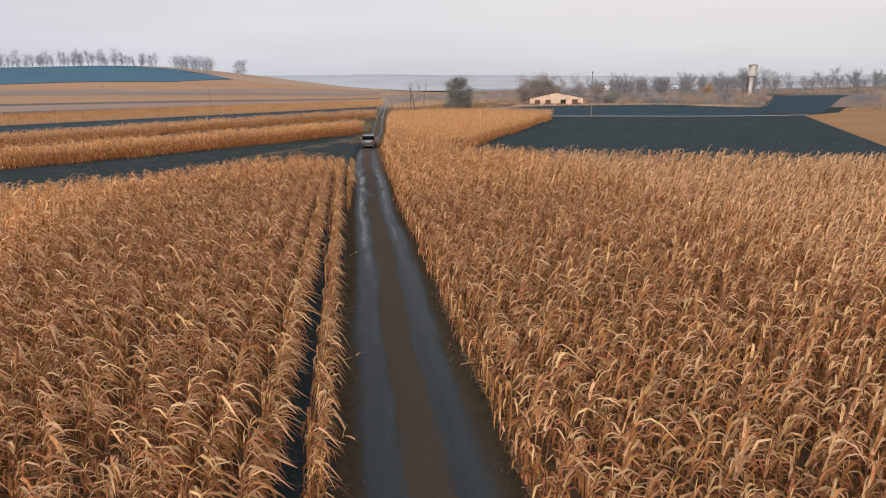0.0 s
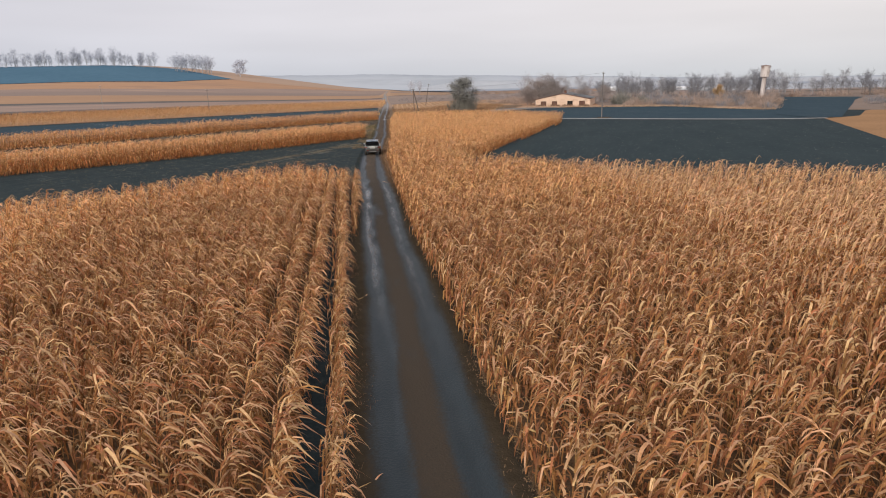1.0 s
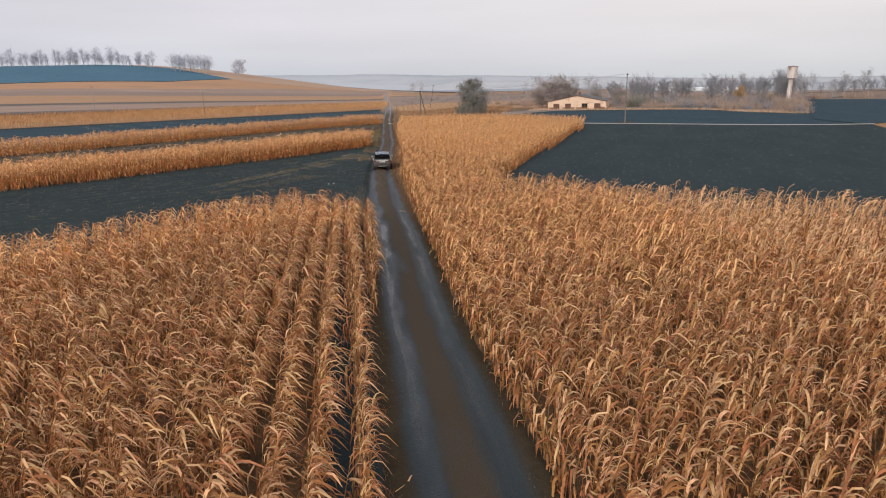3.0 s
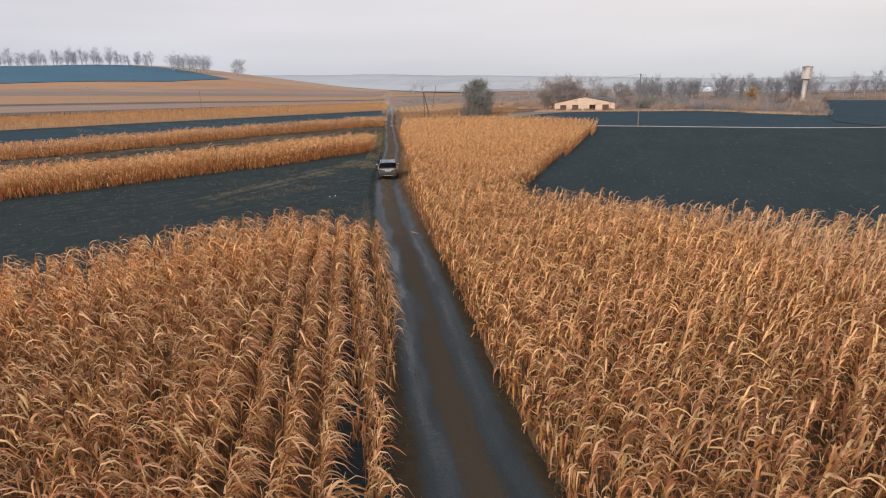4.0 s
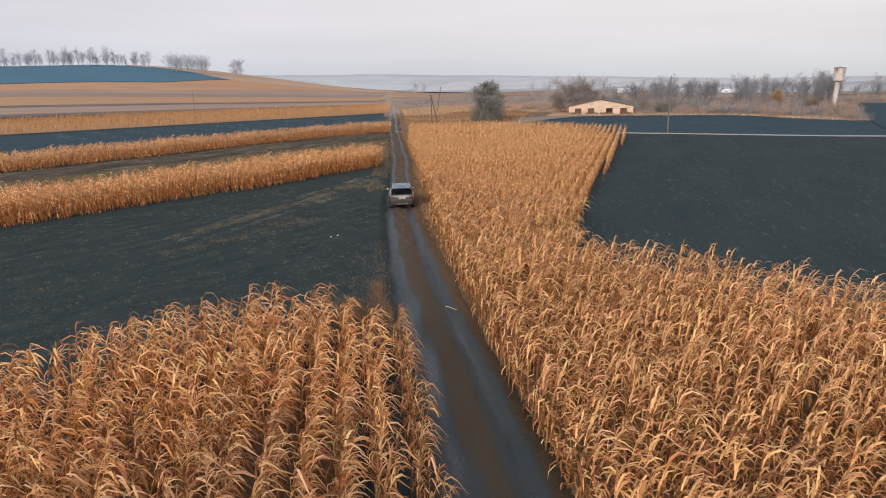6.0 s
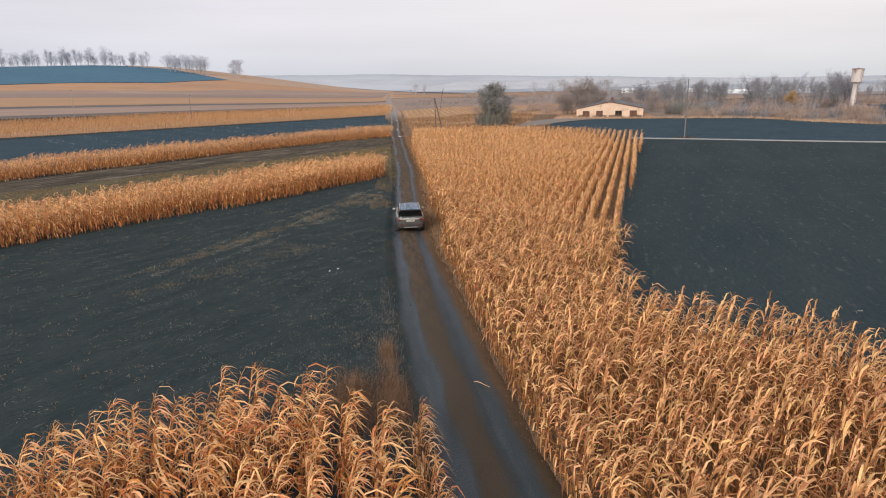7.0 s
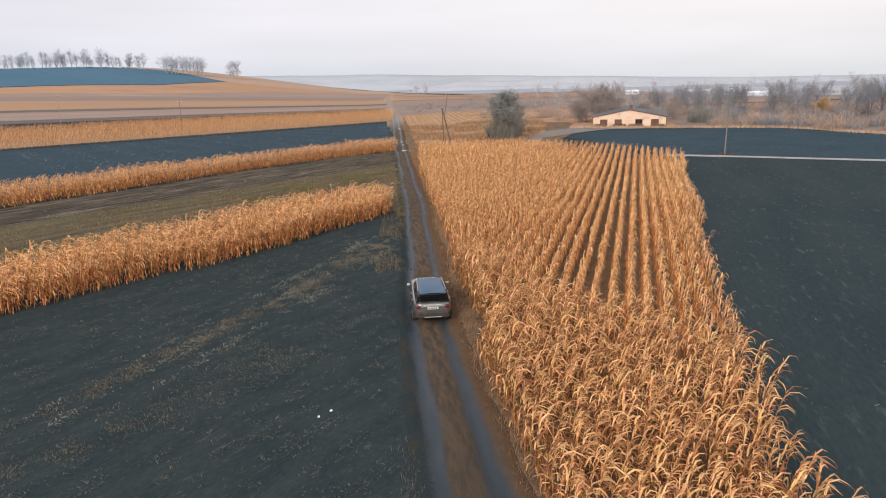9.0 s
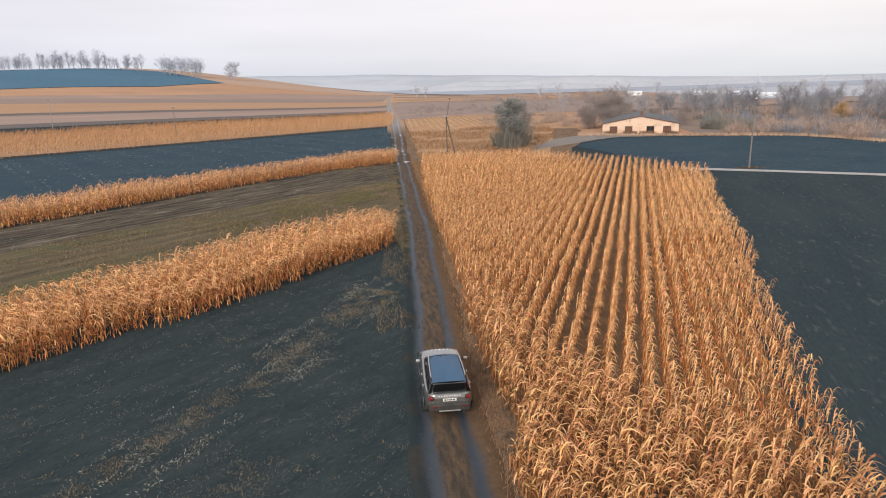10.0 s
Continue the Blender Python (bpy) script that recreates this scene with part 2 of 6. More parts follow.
# Ploughed hill coloured blue: the haze before it is in the base colour.
M_HILL = mat("haze_blue_hill_field", (0.090, 0.165, 0.228), (0.074, 0.142, 0.200), scale=0.01, fine=0.15, rough=1.0, spec=0.0)
M_GRASSLAND = mat("rough_grass_ground", (0.165, 0.130, 0.080), (0.050, 0.047, 0.036), scale=0.8, fine=6.0, rough=1.0, bump=0.9, bump_scale=14.0, spots=((0.095, 0.098, 0.050), 0.14, 0.50, 0.70), spec=0.03, rot=-44.0, stretch=(0.10, 1.0, 1.0))
M_PATH = mat("pale_dry_track", (0.40, 0.39, 0.37), (0.27, 0.26, 0.25), scale=0.5, fine=5.0, rough=0.95)
M_YARD = mat("trodden_yard", (0.225, 0.195, 0.170), (0.155, 0.140, 0.128), scale=0.15, fine=2.0, rough=0.95)
# Distance haze is put into the ridge, plain and woodland colours.
M_RIDGE = mat("haze_blue_ridge", (0.368, 0.397, 0.442), (0.392, 0.418, 0.460), scale=0.004, fine=0.02, rough=1.0, stretch=(0.3, 1, 3), spots=((0.335, 0.362, 0.400), 0.004, 0.50, 0.62), spec=0.0)
M_FURROW = mat("dark_far_furrow", (0.165, 0.148, 0.140), (0.125, 0.115, 0.112), scale=0.05, fine=0.8, rough=1.0, spec=0.0)
M_HAZE = mat("haze_tinted_plain", (0.362, 0.388, 0.430), (0.320, 0.348, 0.394), scale=0.006, fine=0.03, rough=1.0, stretch=(0.10, 1, 1), spots=((0.280, 0.312, 0.356), 0.006, 0.54, 0.68), spec=0.0)
M_RIDGE2 = mat("haze_blue_distance", (0.375, 0.398, 0.432), (0.42, 0.438, 0.468), scale=0.01, fine=0.05, rough=1.0, spec=0.0)
M_BARK = mat("grey_bark", (0.26, 0.235, 0.22), (0.17, 0.155, 0.15), scale=2.0, fine=14.0, rough=0.9, bump=0.5, bump_scale=20.0, spec=0.0)
# Tree and thicket colours below carry haze: lightened and greyed in the colour.
M_TWIG = mat("haze_grey_twigs", (0.272, 0.278, 0.302), (0.205, 0.211, 0.234), scale=0.5, fine=4.0, rough=0.9, per="island", per_amount=0.3, spec=0.0)
M_TWIG_MID = mat("grey_brown_scrub_twigs", (0.345, 0.300, 0.285), (0.27, 0.235, 0.23), scale=0.3, fine=3.0, rough=0.95, per="island", per_amount=0.25, spec=0.0)
M_TWIG_FAR = mat("haze_pale_twigs", (0.600, 0.620, 0.680), (0.505, 0.525, 0.590), scale=0.2, fine=2.0, rough=0.95, per="island", per_amount=0.2, translucent=0.2, spec=0.0)
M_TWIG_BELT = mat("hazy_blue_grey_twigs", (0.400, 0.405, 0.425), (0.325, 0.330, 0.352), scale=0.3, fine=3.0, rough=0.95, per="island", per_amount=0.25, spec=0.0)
M_BROWN = mat("brown_thicket", (0.43, 0.328, 0.270), (0.31, 0.245, 0.208), scale=0.15, fine=3.0, rough=0.95, per="island", per_amount=0.35, spec=0.0)
M_WILLOW = mat("mauve_grey_willow_twigs", (0.335, 0.285, 0.262), (0.250, 0.218, 0.208), scale=0.15, fine=3.0, rough=0.95, per="island", per_amount=0.3, spec=0.0)
M_IVY = mat("dark_evergreen_leaf", (0.215, 0.218, 0.195), (0.250, 0.242, 0.215), scale=0.6, fine=5.0, rough=0.9, per="island", per_amount=0.25, spec=0.05)
M_YELLOW = mat("yellow_leaf", (0.45, 0.29, 0.13), (0.37, 0.225, 0.105), scale=0.6, fine=5.0, rough=0.8, per="island", per_amount=0.3)
M_WOOD = mat("weathered_pole_wood", (0.155, 0.125, 0.105), (0.095, 0.078, 0.068), scale=3.0, fine=25.0, rough=0.9, stretch=(1, 1, 0.15))
M_CONCRETE = mat("pole_concrete", (0.22, 0.20, 0.185), (0.16, 0.15, 0.14), scale=1.0, fine=18.0, rough=0.9)
# Farthest pole's colour, lightened to stand for haze.
M_PALEPOLE = mat("haze_pale_pole", (0.36, 0.325, 0.30), (0.29, 0.265, 0.25), scale=1.0, fine=18.0, rough=0.9)
M_WIRE = mat("wire", (0.20, 0.19, 0.19), rough=0.6)
M_PLASTER = mat("ochre_plaster", (0.76, 0.575, 0.445), (0.66, 0.475, 0.35), scale=0.35, fine=3.0, rough=0.95, bump=0.4, bump_scale=6.0, spots=((0.47, 0.32, 0.23), 0.5, 0.54, 0.68), spec=0.1)
M_SLATE = mat("asbestos_roof", (0.245, 0.255, 0.265), (0.30, 0.305, 0.31), scale=0.4, fine=5.0, rough=0.9)
M_BRICKUP = mat("boarded_opening", (0.20, 0.105, 0.075), (0.12, 0.065, 0.05), scale=1.5, fine=10.0, rough=0.9)
M_THICKET = mat("leaf_strewn_thicket_floor", (0.265, 0.205, 0.170), (0.200, 0.162, 0.140), scale=0.06, fine=1.2, rough=1.0, spots=((0.27, 0.185, 0.12), 0.05, 0.55, 0.72), spec=0.0)
# Scrubland brown greyed by haze mixed into the colour.
M_SCRUBFLOOR = mat("grey_brown_scrubland", (0.300, 0.235, 0.200), (0.235, 0.190, 0.168), scale=0.05, fine=0.8, rough=1.0, stretch=(0.3, 1, 1), spots=((0.35, 0.255, 0.19), 0.04, 0.55, 0.72), spec=0.0)
M_DARK = mat("dark_interior", (0.03, 0.025, 0.022), rough=0.9)
M_WHITEWASH = mat("rusty_whitewashed_steel", (0.66, 0.61, 0.58), (0.54, 0.48, 0.45), scale=0.6, fine=5.0, rough=0.75, spots=((0.24, 0.15, 0.12), 0.55, 0.50, 0.66), stretch=(1, 1, 0.5))
M_RUSTSTEEL = mat("rusty_brown_steel", (0.20, 0.145, 0.13), (0.30, 0.23, 0.205), scale=1.2, fine=8.0, rough=0.9)
M_WHITE = mat("white_sheeting", (0.80, 0.81, 0.82), (0.7, 0.72, 0.74), scale=0.2, fine=1.0, rough=0.5)


def road_material():
    """Wet grey ruts, a brown crown and brown shoulders, told apart by the way across the track, with ragged borders."""
    m = bpy.data.materials.new("muddy_track")
    m.use_nodes = True
    n, l = m.node_tree.nodes, m.node_tree.links
    bsdf = n["Principled BSDF"]
    bsdf.inputs["Specular IOR Level"].default_value = 0.3
    uv = n.new("ShaderNodeUVMap")
    uv.uv_map = "across"
    sep = n.new("ShaderNodeSeparateXYZ")
    l.new(uv.outputs[0], sep.inputs[0])
    tc = n.new("ShaderNodeTexCoord")
    mp = n.new("ShaderNodeMapping")
    mp.inputs["Scale"].default_value = (1.0, 0.22, 1.0)
    l.new(tc.outputs["Object"], mp.inputs[0])

    def noise_of(scale, vec, detail=5.0):
        q = n.new("ShaderNodeTexNoise")
        q.inputs["Scale"].default_value = scale
        q.inputs["Detail"].default_value = detail
        l.new(vec, q.inputs["Vector"])
        return q.outputs["Fac"]

    def calc(op, a, b):
        q = n.new("ShaderNodeMath")
        q.operation = op
        for i, v in enumerate((a, b)):
            if isinstance(v, (int, float)):
                q.inputs[i].default_value = v
            else:
                l.new(v, q.inputs[i])
        return q.outputs[0]

    def ramp(v, lo, hi):
        q = n.new("ShaderNodeMapRange")
        q.interpolation_type = "SMOOTHSTEP"
        q.inputs["From Min"].default_value, q.inputs["From Max"].default_value = lo, hi
        l.new(v, q.inputs["Value"])
        return q.outputs[0]

    def mix(f, a, b):
        q = n.new("ShaderNodeMix")
        q.data_type = "RGBA"
        l.new(f, q.inputs["Factor"])
        for k, v in (("A", a), ("B", b)):
            if isinstance(v, tuple):
                q.inputs[k].default_value = (*v, 1)
            else:
                l.new(v, q.inputs[k])
        return q.outputs["Result"]

    long_ = noise_of(1.4, mp.outputs[0])
    slow_ = noise_of(0.5, tc.outputs["Object"])
    fine_ = noise_of(11.0, tc.outputs["Object"])
    grit = noise_of(34.0, tc.outputs["Object"], 3.0)
    s_ = calc("ADD", sep.outputs["X"], calc("MULTIPLY", calc("SUBTRACT", long_, 0.5), 0.55))
    s_ = calc("ADD", s_, calc("MULTIPLY", calc("SUBTRACT", fine_, 0.5), 0.42))
    a_ = calc("ABSOLUTE", s_, 0.0)
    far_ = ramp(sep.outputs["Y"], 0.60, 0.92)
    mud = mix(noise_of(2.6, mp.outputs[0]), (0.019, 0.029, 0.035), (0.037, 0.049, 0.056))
    # Farther ruts bluer and paler: sky reflection put into the mud colour.
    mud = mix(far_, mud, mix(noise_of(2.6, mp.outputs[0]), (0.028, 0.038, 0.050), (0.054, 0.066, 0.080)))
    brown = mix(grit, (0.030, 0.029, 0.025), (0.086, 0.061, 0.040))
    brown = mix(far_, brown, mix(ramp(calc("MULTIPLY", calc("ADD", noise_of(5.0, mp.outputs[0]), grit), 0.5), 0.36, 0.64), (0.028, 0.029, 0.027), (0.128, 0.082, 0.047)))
    dirt = mix(calc("MULTIPLY", calc("ADD", noise_of(3.0, tc.outputs["Object"]), grit), 0.5), (0.012, 0.013, 0.011), (0.105, 0.078, 0.050))
    soil = mix(fine_, (0.0205, 0.0310, 0.0345), (0.0335, 0.0440, 0.0470))
    verge = mix(noise_of(4.0, tc.outputs["Object"]), (0.072, 0.049, 0.033), (0.155, 0.098, 0.058))
    olive = mix(calc("MULTIPLY", ramp(slow_, 0.40, 0.66), 0.45), soil, dirt)
    rough_edge = mix(ramp(slow_, 0.35, 0.65), (0.045, 0.046, 0.034), (0.120, 0.098, 0.060))
    olive = mix(ramp(sep.outputs["Y"], 1.06, 1.20), olive, rough_edge)
    crown = calc("SUBTRACT", 1.0, ramp(calc("SUBTRACT", a_, calc("MULTIPLY", far_, 0.12)), 0.30, 0.66))
    crown = calc("MULTIPLY", crown, ramp(calc("ADD", noise_of(0.8, mp.outputs[0]), calc("MULTIPLY", far_, 0.2)), 0.22, 0.46))
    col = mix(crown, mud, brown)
    # Pale line along the left rut: the glint of wet mud, painted in.
    wet_glint = calc("SUBTRACT", 1.0, ramp(calc("ABSOLUTE", calc("ADD", s_, 0.64), 0.0), 0.0, 0.22))
    wet_glint = calc("MULTIPLY", wet_glint, ramp(noise_of(0.9, mp.outputs[0]), 0.42, 0.58))
    col = mix(calc("MULTIPLY", wet_glint, 0.4), col, (0.058, 0.072, 0.082))
    out_ = mix(ramp(sep.outputs["Y"], 0.52, 0.66), dirt, mix(ramp(s_, -0.2, 0.2), olive, verge))
    edge = ramp(calc("ADD", a_, calc("MULTIPLY", far_, 0.30)), 1.10, 1.60)
    col = mix(edge, col, out_)
    gone = calc("MULTIPLY", ramp(a_, 1.75, 2.35), calc("SUBTRACT", 1.0, calc("MULTIPLY", far_, ramp(s_, -0.2, 0.2))))
    col = mix(gone, col, mix(ramp(sep.outputs["Y"], 1.06, 1.20), soil, rough_edge))
    # beyond the fields: sky reflection on wet mud put into a pale colour, between stubble
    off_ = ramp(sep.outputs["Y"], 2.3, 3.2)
    pale_sheen = mix(noise_of(2.6, mp.outputs[0]), (0.17, 0.17, 0.175), (0.30, 0.27, 0.245))
    col = mix(off_, col, mix(ramp(a_, 1.1, 1.8), pale_sheen, (0.34, 0.245, 0.185)))
    l.new(col, bsdf.inputs["Base Color"])
    dry = calc("MAXIMUM", crown, edge)
    rough = n.new("ShaderNodeMapRange")
    rough.inputs["To Min"].default_value, rough.inputs["To Max"].default_value = 0.52, 0.97
    l.new(calc("ADD", dry, calc("MULTIPLY", calc("SUBTRACT", long_, 0.5), 0.6)), rough.inputs["Value"])
    # a film of water in the ruts on one stretch
    here = calc("MULTIPLY", ramp(sep.outputs["Y"], 0.25, 0.33), calc("SUBTRACT", 1.0, ramp(sep.outputs["Y"], 0.56, 0.68)))
    lane_l = calc("SUBTRACT", 1.0, ramp(calc("ABSOLUTE", calc("ADD", s_, 0.84), 0.0), 0.06, 0.26))
    lane_r = calc("MULTIPLY", calc("SUBTRACT", 1.0, ramp(calc("ABSOLUTE", calc("SUBTRACT", s_, 0.84), 0.0), 0.02, 0.18)), 0.7)
    wet = calc("MULTIPLY", calc("MULTIPLY", here, calc("MAXIMUM", lane_l, lane_r)), ramp(noise_of(1.1, mp.outputs[0]), 0.36, 0.56))
    dull = calc("MULTIPLY", rough.outputs[0], calc("SUBTRACT", 1.0, wet))
    l.new(calc("ADD", dull, calc("MULTIPLY", wet, 0.16)), bsdf.inputs["Roughness"])
    l.new(calc("MAXIMUM", calc("MULTIPLY", calc("SUBTRACT", 1.0, edge), 0.2), calc("MULTIPLY", wet, 0.24)), bsdf.inputs["Specular IOR Level"])
    bp = n.new("ShaderNodeBump")
    bp.inputs["Strength"].default_value = 0.6
    bp.inputs["Distance"].default_value = 0.04
    l.new(noise_of(16.0, tc.outputs["Object"]), bp.inputs["Height"])
    l.new(bp.outputs[0], bsdf.inputs["Normal"])
    return m


M_ROAD = road_material()
M_PAINT = mat("grey_silver_paint", (0.255, 0.268, 0.258), (0.205, 0.212, 0.202), scale=1.2, fine=9.0, rough=0.24, metal=0.65, coat=0.7, spots=((0.11, 0.10, 0.088), 1.6, 0.62, 0.80))
M_PLASTIC = mat("dark_grey_plastic", (0.030, 0.030, 0.031), (0.060, 0.056, 0.050), scale=2.0, fine=14.0, rough=0.65)
M_GLASS = mat("tinted_car_glass", (0.012, 0.014, 0.017), (0.016, 0.018, 0.021), scale=2.0, rough=0.05, coat=1.0)
# Dark car glass given the reflected sky's blue as base colour.
M_ROOFGLASS = mat("sky_blue_gloss_glass", (0.045, 0.165, 0.310), (0.055, 0.180, 0.330), scale=1.5, rough=0.16, spec=0.6, coat=0.5)
M_RED = mat("red_lamp_lens", (0.20, 0.016, 0.016), (0.11, 0.010, 0.010), scale=20.0, rough=0.15, coat=0.8)
M_LAMP = mat("clear_lamp_lens", (0.65, 0.66, 0.68), (0.5, 0.5, 0.52), scale=20.0, rough=0.12, coat=0.8)
M_PLATE = mat("white_plate", (0.74, 0.74, 0.71), (0.66, 0.66, 0.63), scale=8.0, rough=0.5)
M_INK = mat("dark_print", (0.03, 0.03, 0.04), rough=0.6)
M_CHROME = mat("chrome", (0.62, 0.62, 0.62), (0.55, 0.55, 0.55), rough=0.18, metal=1.0)
M_SILVER = mat("silver_trim", (0.48, 0.48, 0.47), (0.40, 0.40, 0.39), scale=4.0, rough=0.4, metal=0.6)
M_TYRE = mat("muddy_tyre_rubber", (0.028, 0.027, 0.026), (0.075, 0.062, 0.050), scale=3.0, fine=15.0, rough=0.9)

# ---------------- helpers for meshes ----------------
RNG = np.random.default_rng(7)


def smooth(v):
    v = np.clip(v, 0.0, 1.0)
    return v * v * (3 - 2 * v)


def terrain(x, y):
    """Height of the ground in metres."""
    x, y = np.asarray(x, float), np.asarray(y, float)
    hill = 57.0 * smooth((y - 430) / 700) * smooth((170 - x) / 560) * (1 - 0.55 * smooth((y - 1250) / 900))
    right = 1.3 * smooth((x - 8) / 40) * smooth((y - 120) / 110)
    return hill + right


def put_mesh(name, verts, faces, materials, parent=None, face_mats=None, smooth_shade=False):
    me = bpy.data.meshes.new(name)
    me.from_pydata([tuple(v) for v in verts], [], [tuple(f) for f in faces])
    for m in materials:
        me.materials.append(m)
    if face_mats is not None:
        me.polygons.foreach_set("material_index", np.asarray(face_mats, dtype=np.int32))
    if smooth_shade:
        me.polygons.foreach_set("use_smooth", np.ones(len(me.polygons), dtype=bool))
    me.update()
    ob = new(name, me)
    ob.parent = parent
    return ob


def put_quads(name, verts, quads, materials, face_mats=None, smooth_shade=False):
    """A large mesh of quads from arrays."""
    me = bpy.data.meshes.new(name)
    nv, nq = len(verts), len(quads)
    me.vertices.add(nv)
    me.vertices.foreach_set("co", np.ascontiguousarray(verts, dtype=np.float32).ravel())
    me.loops.add(nq * 4)
    me.loops.foreach_set("vertex_index", np.ascontiguousarray(quads, dtype=np.int32).ravel())
    me.polygons.add(nq)
    me.polygons.foreach_set("loop_start", np.arange(0, nq * 4, 4, dtype=np.int32))
    me.polygons.foreach_set("loop_total", np.full(nq, 4, dtype=np.int32))
    for m in materials:
        me.materials.append(m)
    if face_mats is not None:
        me.polygons.foreach_set("material_index", np.asarray(face_mats, dtype=np.int32))
    if smooth_shade:
        me.polygons.foreach_set("use_smooth", np.ones(nq, dtype=bool))
    me.update(calc_edges=True)
    me.validate()
    return new(name, me)


def grid_quads(nu, nv):
    a = np.arange(nu * nv).reshape(nu, nv)
    return np.stack([a[:-1, :-1], a[1:, :-1], a[1:, 1:], a[:-1, 1:]], -1).reshape(-1, 4)


def wobble(x, y, size, amount):
    return amount * (np.sin(x / size * 2.1 + y / size * 1.3) + np.sin(y / size * 3.7 - x / size * 0.9 + 1.7) * 0.6 + np.sin((x + y) / size * 7.3) * 0.3)


def along(points, n):
    """n points spread evenly over a polyline."""
    p = np.array(points, float)
    d = np.concatenate([[0], np.cumsum(np.hypot(*np.diff(p, axis=0).T))])
    t = np.linspace(0, d[-1], n)
    return np.stack([np.interp(t, d, p[:, 0]), np.interp(t, d, p[:, 1])], -1)


def patch(name, near, far, nu, nv, material, lift, ragged=0.0, label="", category="field"):
    """A field laid on the terrain between two edges, each a polyline from left to right."""
    a, b = along(near, nu), along(far, nu)
    v = np.linspace(0, 1, nv)[None, :, None]
    p = a[:, None] * (1 - v) + b[:, None] * v
    x, y = p[..., 0], p[..., 1]
    if ragged:
        x = x + wobble(x, y, 9.0, ragged)
        y = y + wobble(y, x, 7.0, ragged)
    verts = np.stack([x, y, terrain(x, y) + lift], -1).reshape(-1, 3)
    ob = put_quads(name, verts, grid_quads(nu, nv), [material])
    return tagged(ob, label, category, kind="structure")


def inside(poly, x, y):
    """Which points lie in the polygon."""
    ok = np.zeros(len(x), bool)
    n = len(poly)
    for i in range(n):
        (x1, y1), (x2, y2) = poly[i], poly[(i + 1) % n]
        cross = (y1 > y) != (y2 > y)
        ok ^= cross & (x < (x2 - x1) * (y - y1) / (y2 - y1 + 1e-12) + x1)
    return ok


def part(name, bm, material, parent, label="", smooth_shade=False):
    me = bpy.data.meshes.new(name)
    bm.to_mesh(me)
    bm.free()
    me.materials.append(material)
    if smooth_shade:
        me.polygons.foreach_set("use_smooth", np.ones(len(me.polygons), dtype=bool))
    ob = new(name, me)
    ob.parent = parent
    return tagged(ob, label)


def box_bm(size, centre=(0, 0, 0), bevel=0.0, bm=None, turn=None):
    fresh = bmesh.new()
    bmesh.ops.create_cube(fresh, size=1.0)
    bmesh.ops.scale(fresh, vec=size, verts=fresh.verts)
    if bevel:
        bmesh.ops.bevel(fresh, geom=fresh.edges[:], offset=bevel, segments=2, affect="EDGES", profile=0.5)
    m = Matrix.Translation(centre)
    if turn is not None:
        m = m @ turn
    bmesh.ops.transform(fresh, matrix=m, verts=fresh.verts)
    if bm is None:
        return fresh
    tmp = bpy.data.meshes.new("tmp")
    fresh.to_mesh(tmp)
    fresh.free()
    bm.from_mesh(tmp)
    bpy.data.meshes.remove(tmp)
    return bm


def tube_bm(points, radii, sides=8, bm=None, cap=True):
    """A tapered tube along points."""
    bm = bm or bmesh.new()
    rings = []
    pts = [Vector(p) for p in points]
    for i, p in enumerate(pts):
        d = (pts[min(i + 1, len(pts) - 1)] - pts[max(i - 1, 0)]).normalized()
        s = d.cross(Vector((0, 0, 1)) if abs(d.z) < 0.9 else Vector((1, 0, 0))).normalized()
        u = s.cross(d)
        rings.append([bm.verts.new(p + radii[i] * (math.cos(a) * s + math.sin(a) * u)) for a in [2 * math.pi * k / sides for k in range(sides)]])
    for r1, r2 in zip(rings, rings[1:]):
        for k in range(sides):
            bm.faces.new((r1[k], r1[(k + 1) % sides], r2[(k + 1) % sides], r2[k]))
    if cap:
        bm.faces.new(rings[0][::-1])
        bm.faces.new(rings[-1])
    return bm


# ---------------- ground ----------------
def spread(lo, hi, n, centre, power):
    s = np.linspace(-1, 1, n)
    t = np.sign(s) * np.abs(s) ** power
    return np.where(t < 0, centre + t * (centre - lo), centre + t * (hi - centre))


gx, gy = np.meshgrid(spread(-4600, 4600, 170, 0, 2.6), spread(-700, 4800, 190, 60, 2.6), indexing="ij")
ground = put_quads("ground", np.stack([gx, gy, terrain(gx, gy) - 0.02 - 2.5 * smooth((gy - 430) / 200)], -1).reshape(-1, 3), grid_quads(170, 190), [M_SOIL], smooth_shade=True)
tagged(ground, "dark ploughed black soil between maize plots", "ground", kind="structure")

# road: centre line drifts to the right past the near maize
ROAD_Y = np.array([-30, 0, 40, 70, 82, 96, 109, 120, 130, 158, 185, 200, 216, 250, 300, 339, 460, 700, 1000, 1320])
ROAD_X = np.array([0, 0, -0.05, -0.05, 0.1, 1.1, 2.05, 2.95, 3.5, 4.9, 6.2, 6.9, 8.0, 10.2, 13.0, 15.4, 20.5, 33.0, 55.0, 83.0])


def road_x(y):
    k = np.array([-6.0, -4.0, -2.0, 0.0, 2.0, 4.0, 6.0])
    return sum(np.interp(np.asarray(y, float) + d, ROAD_Y, ROAD_X) for d in k) / len(k)


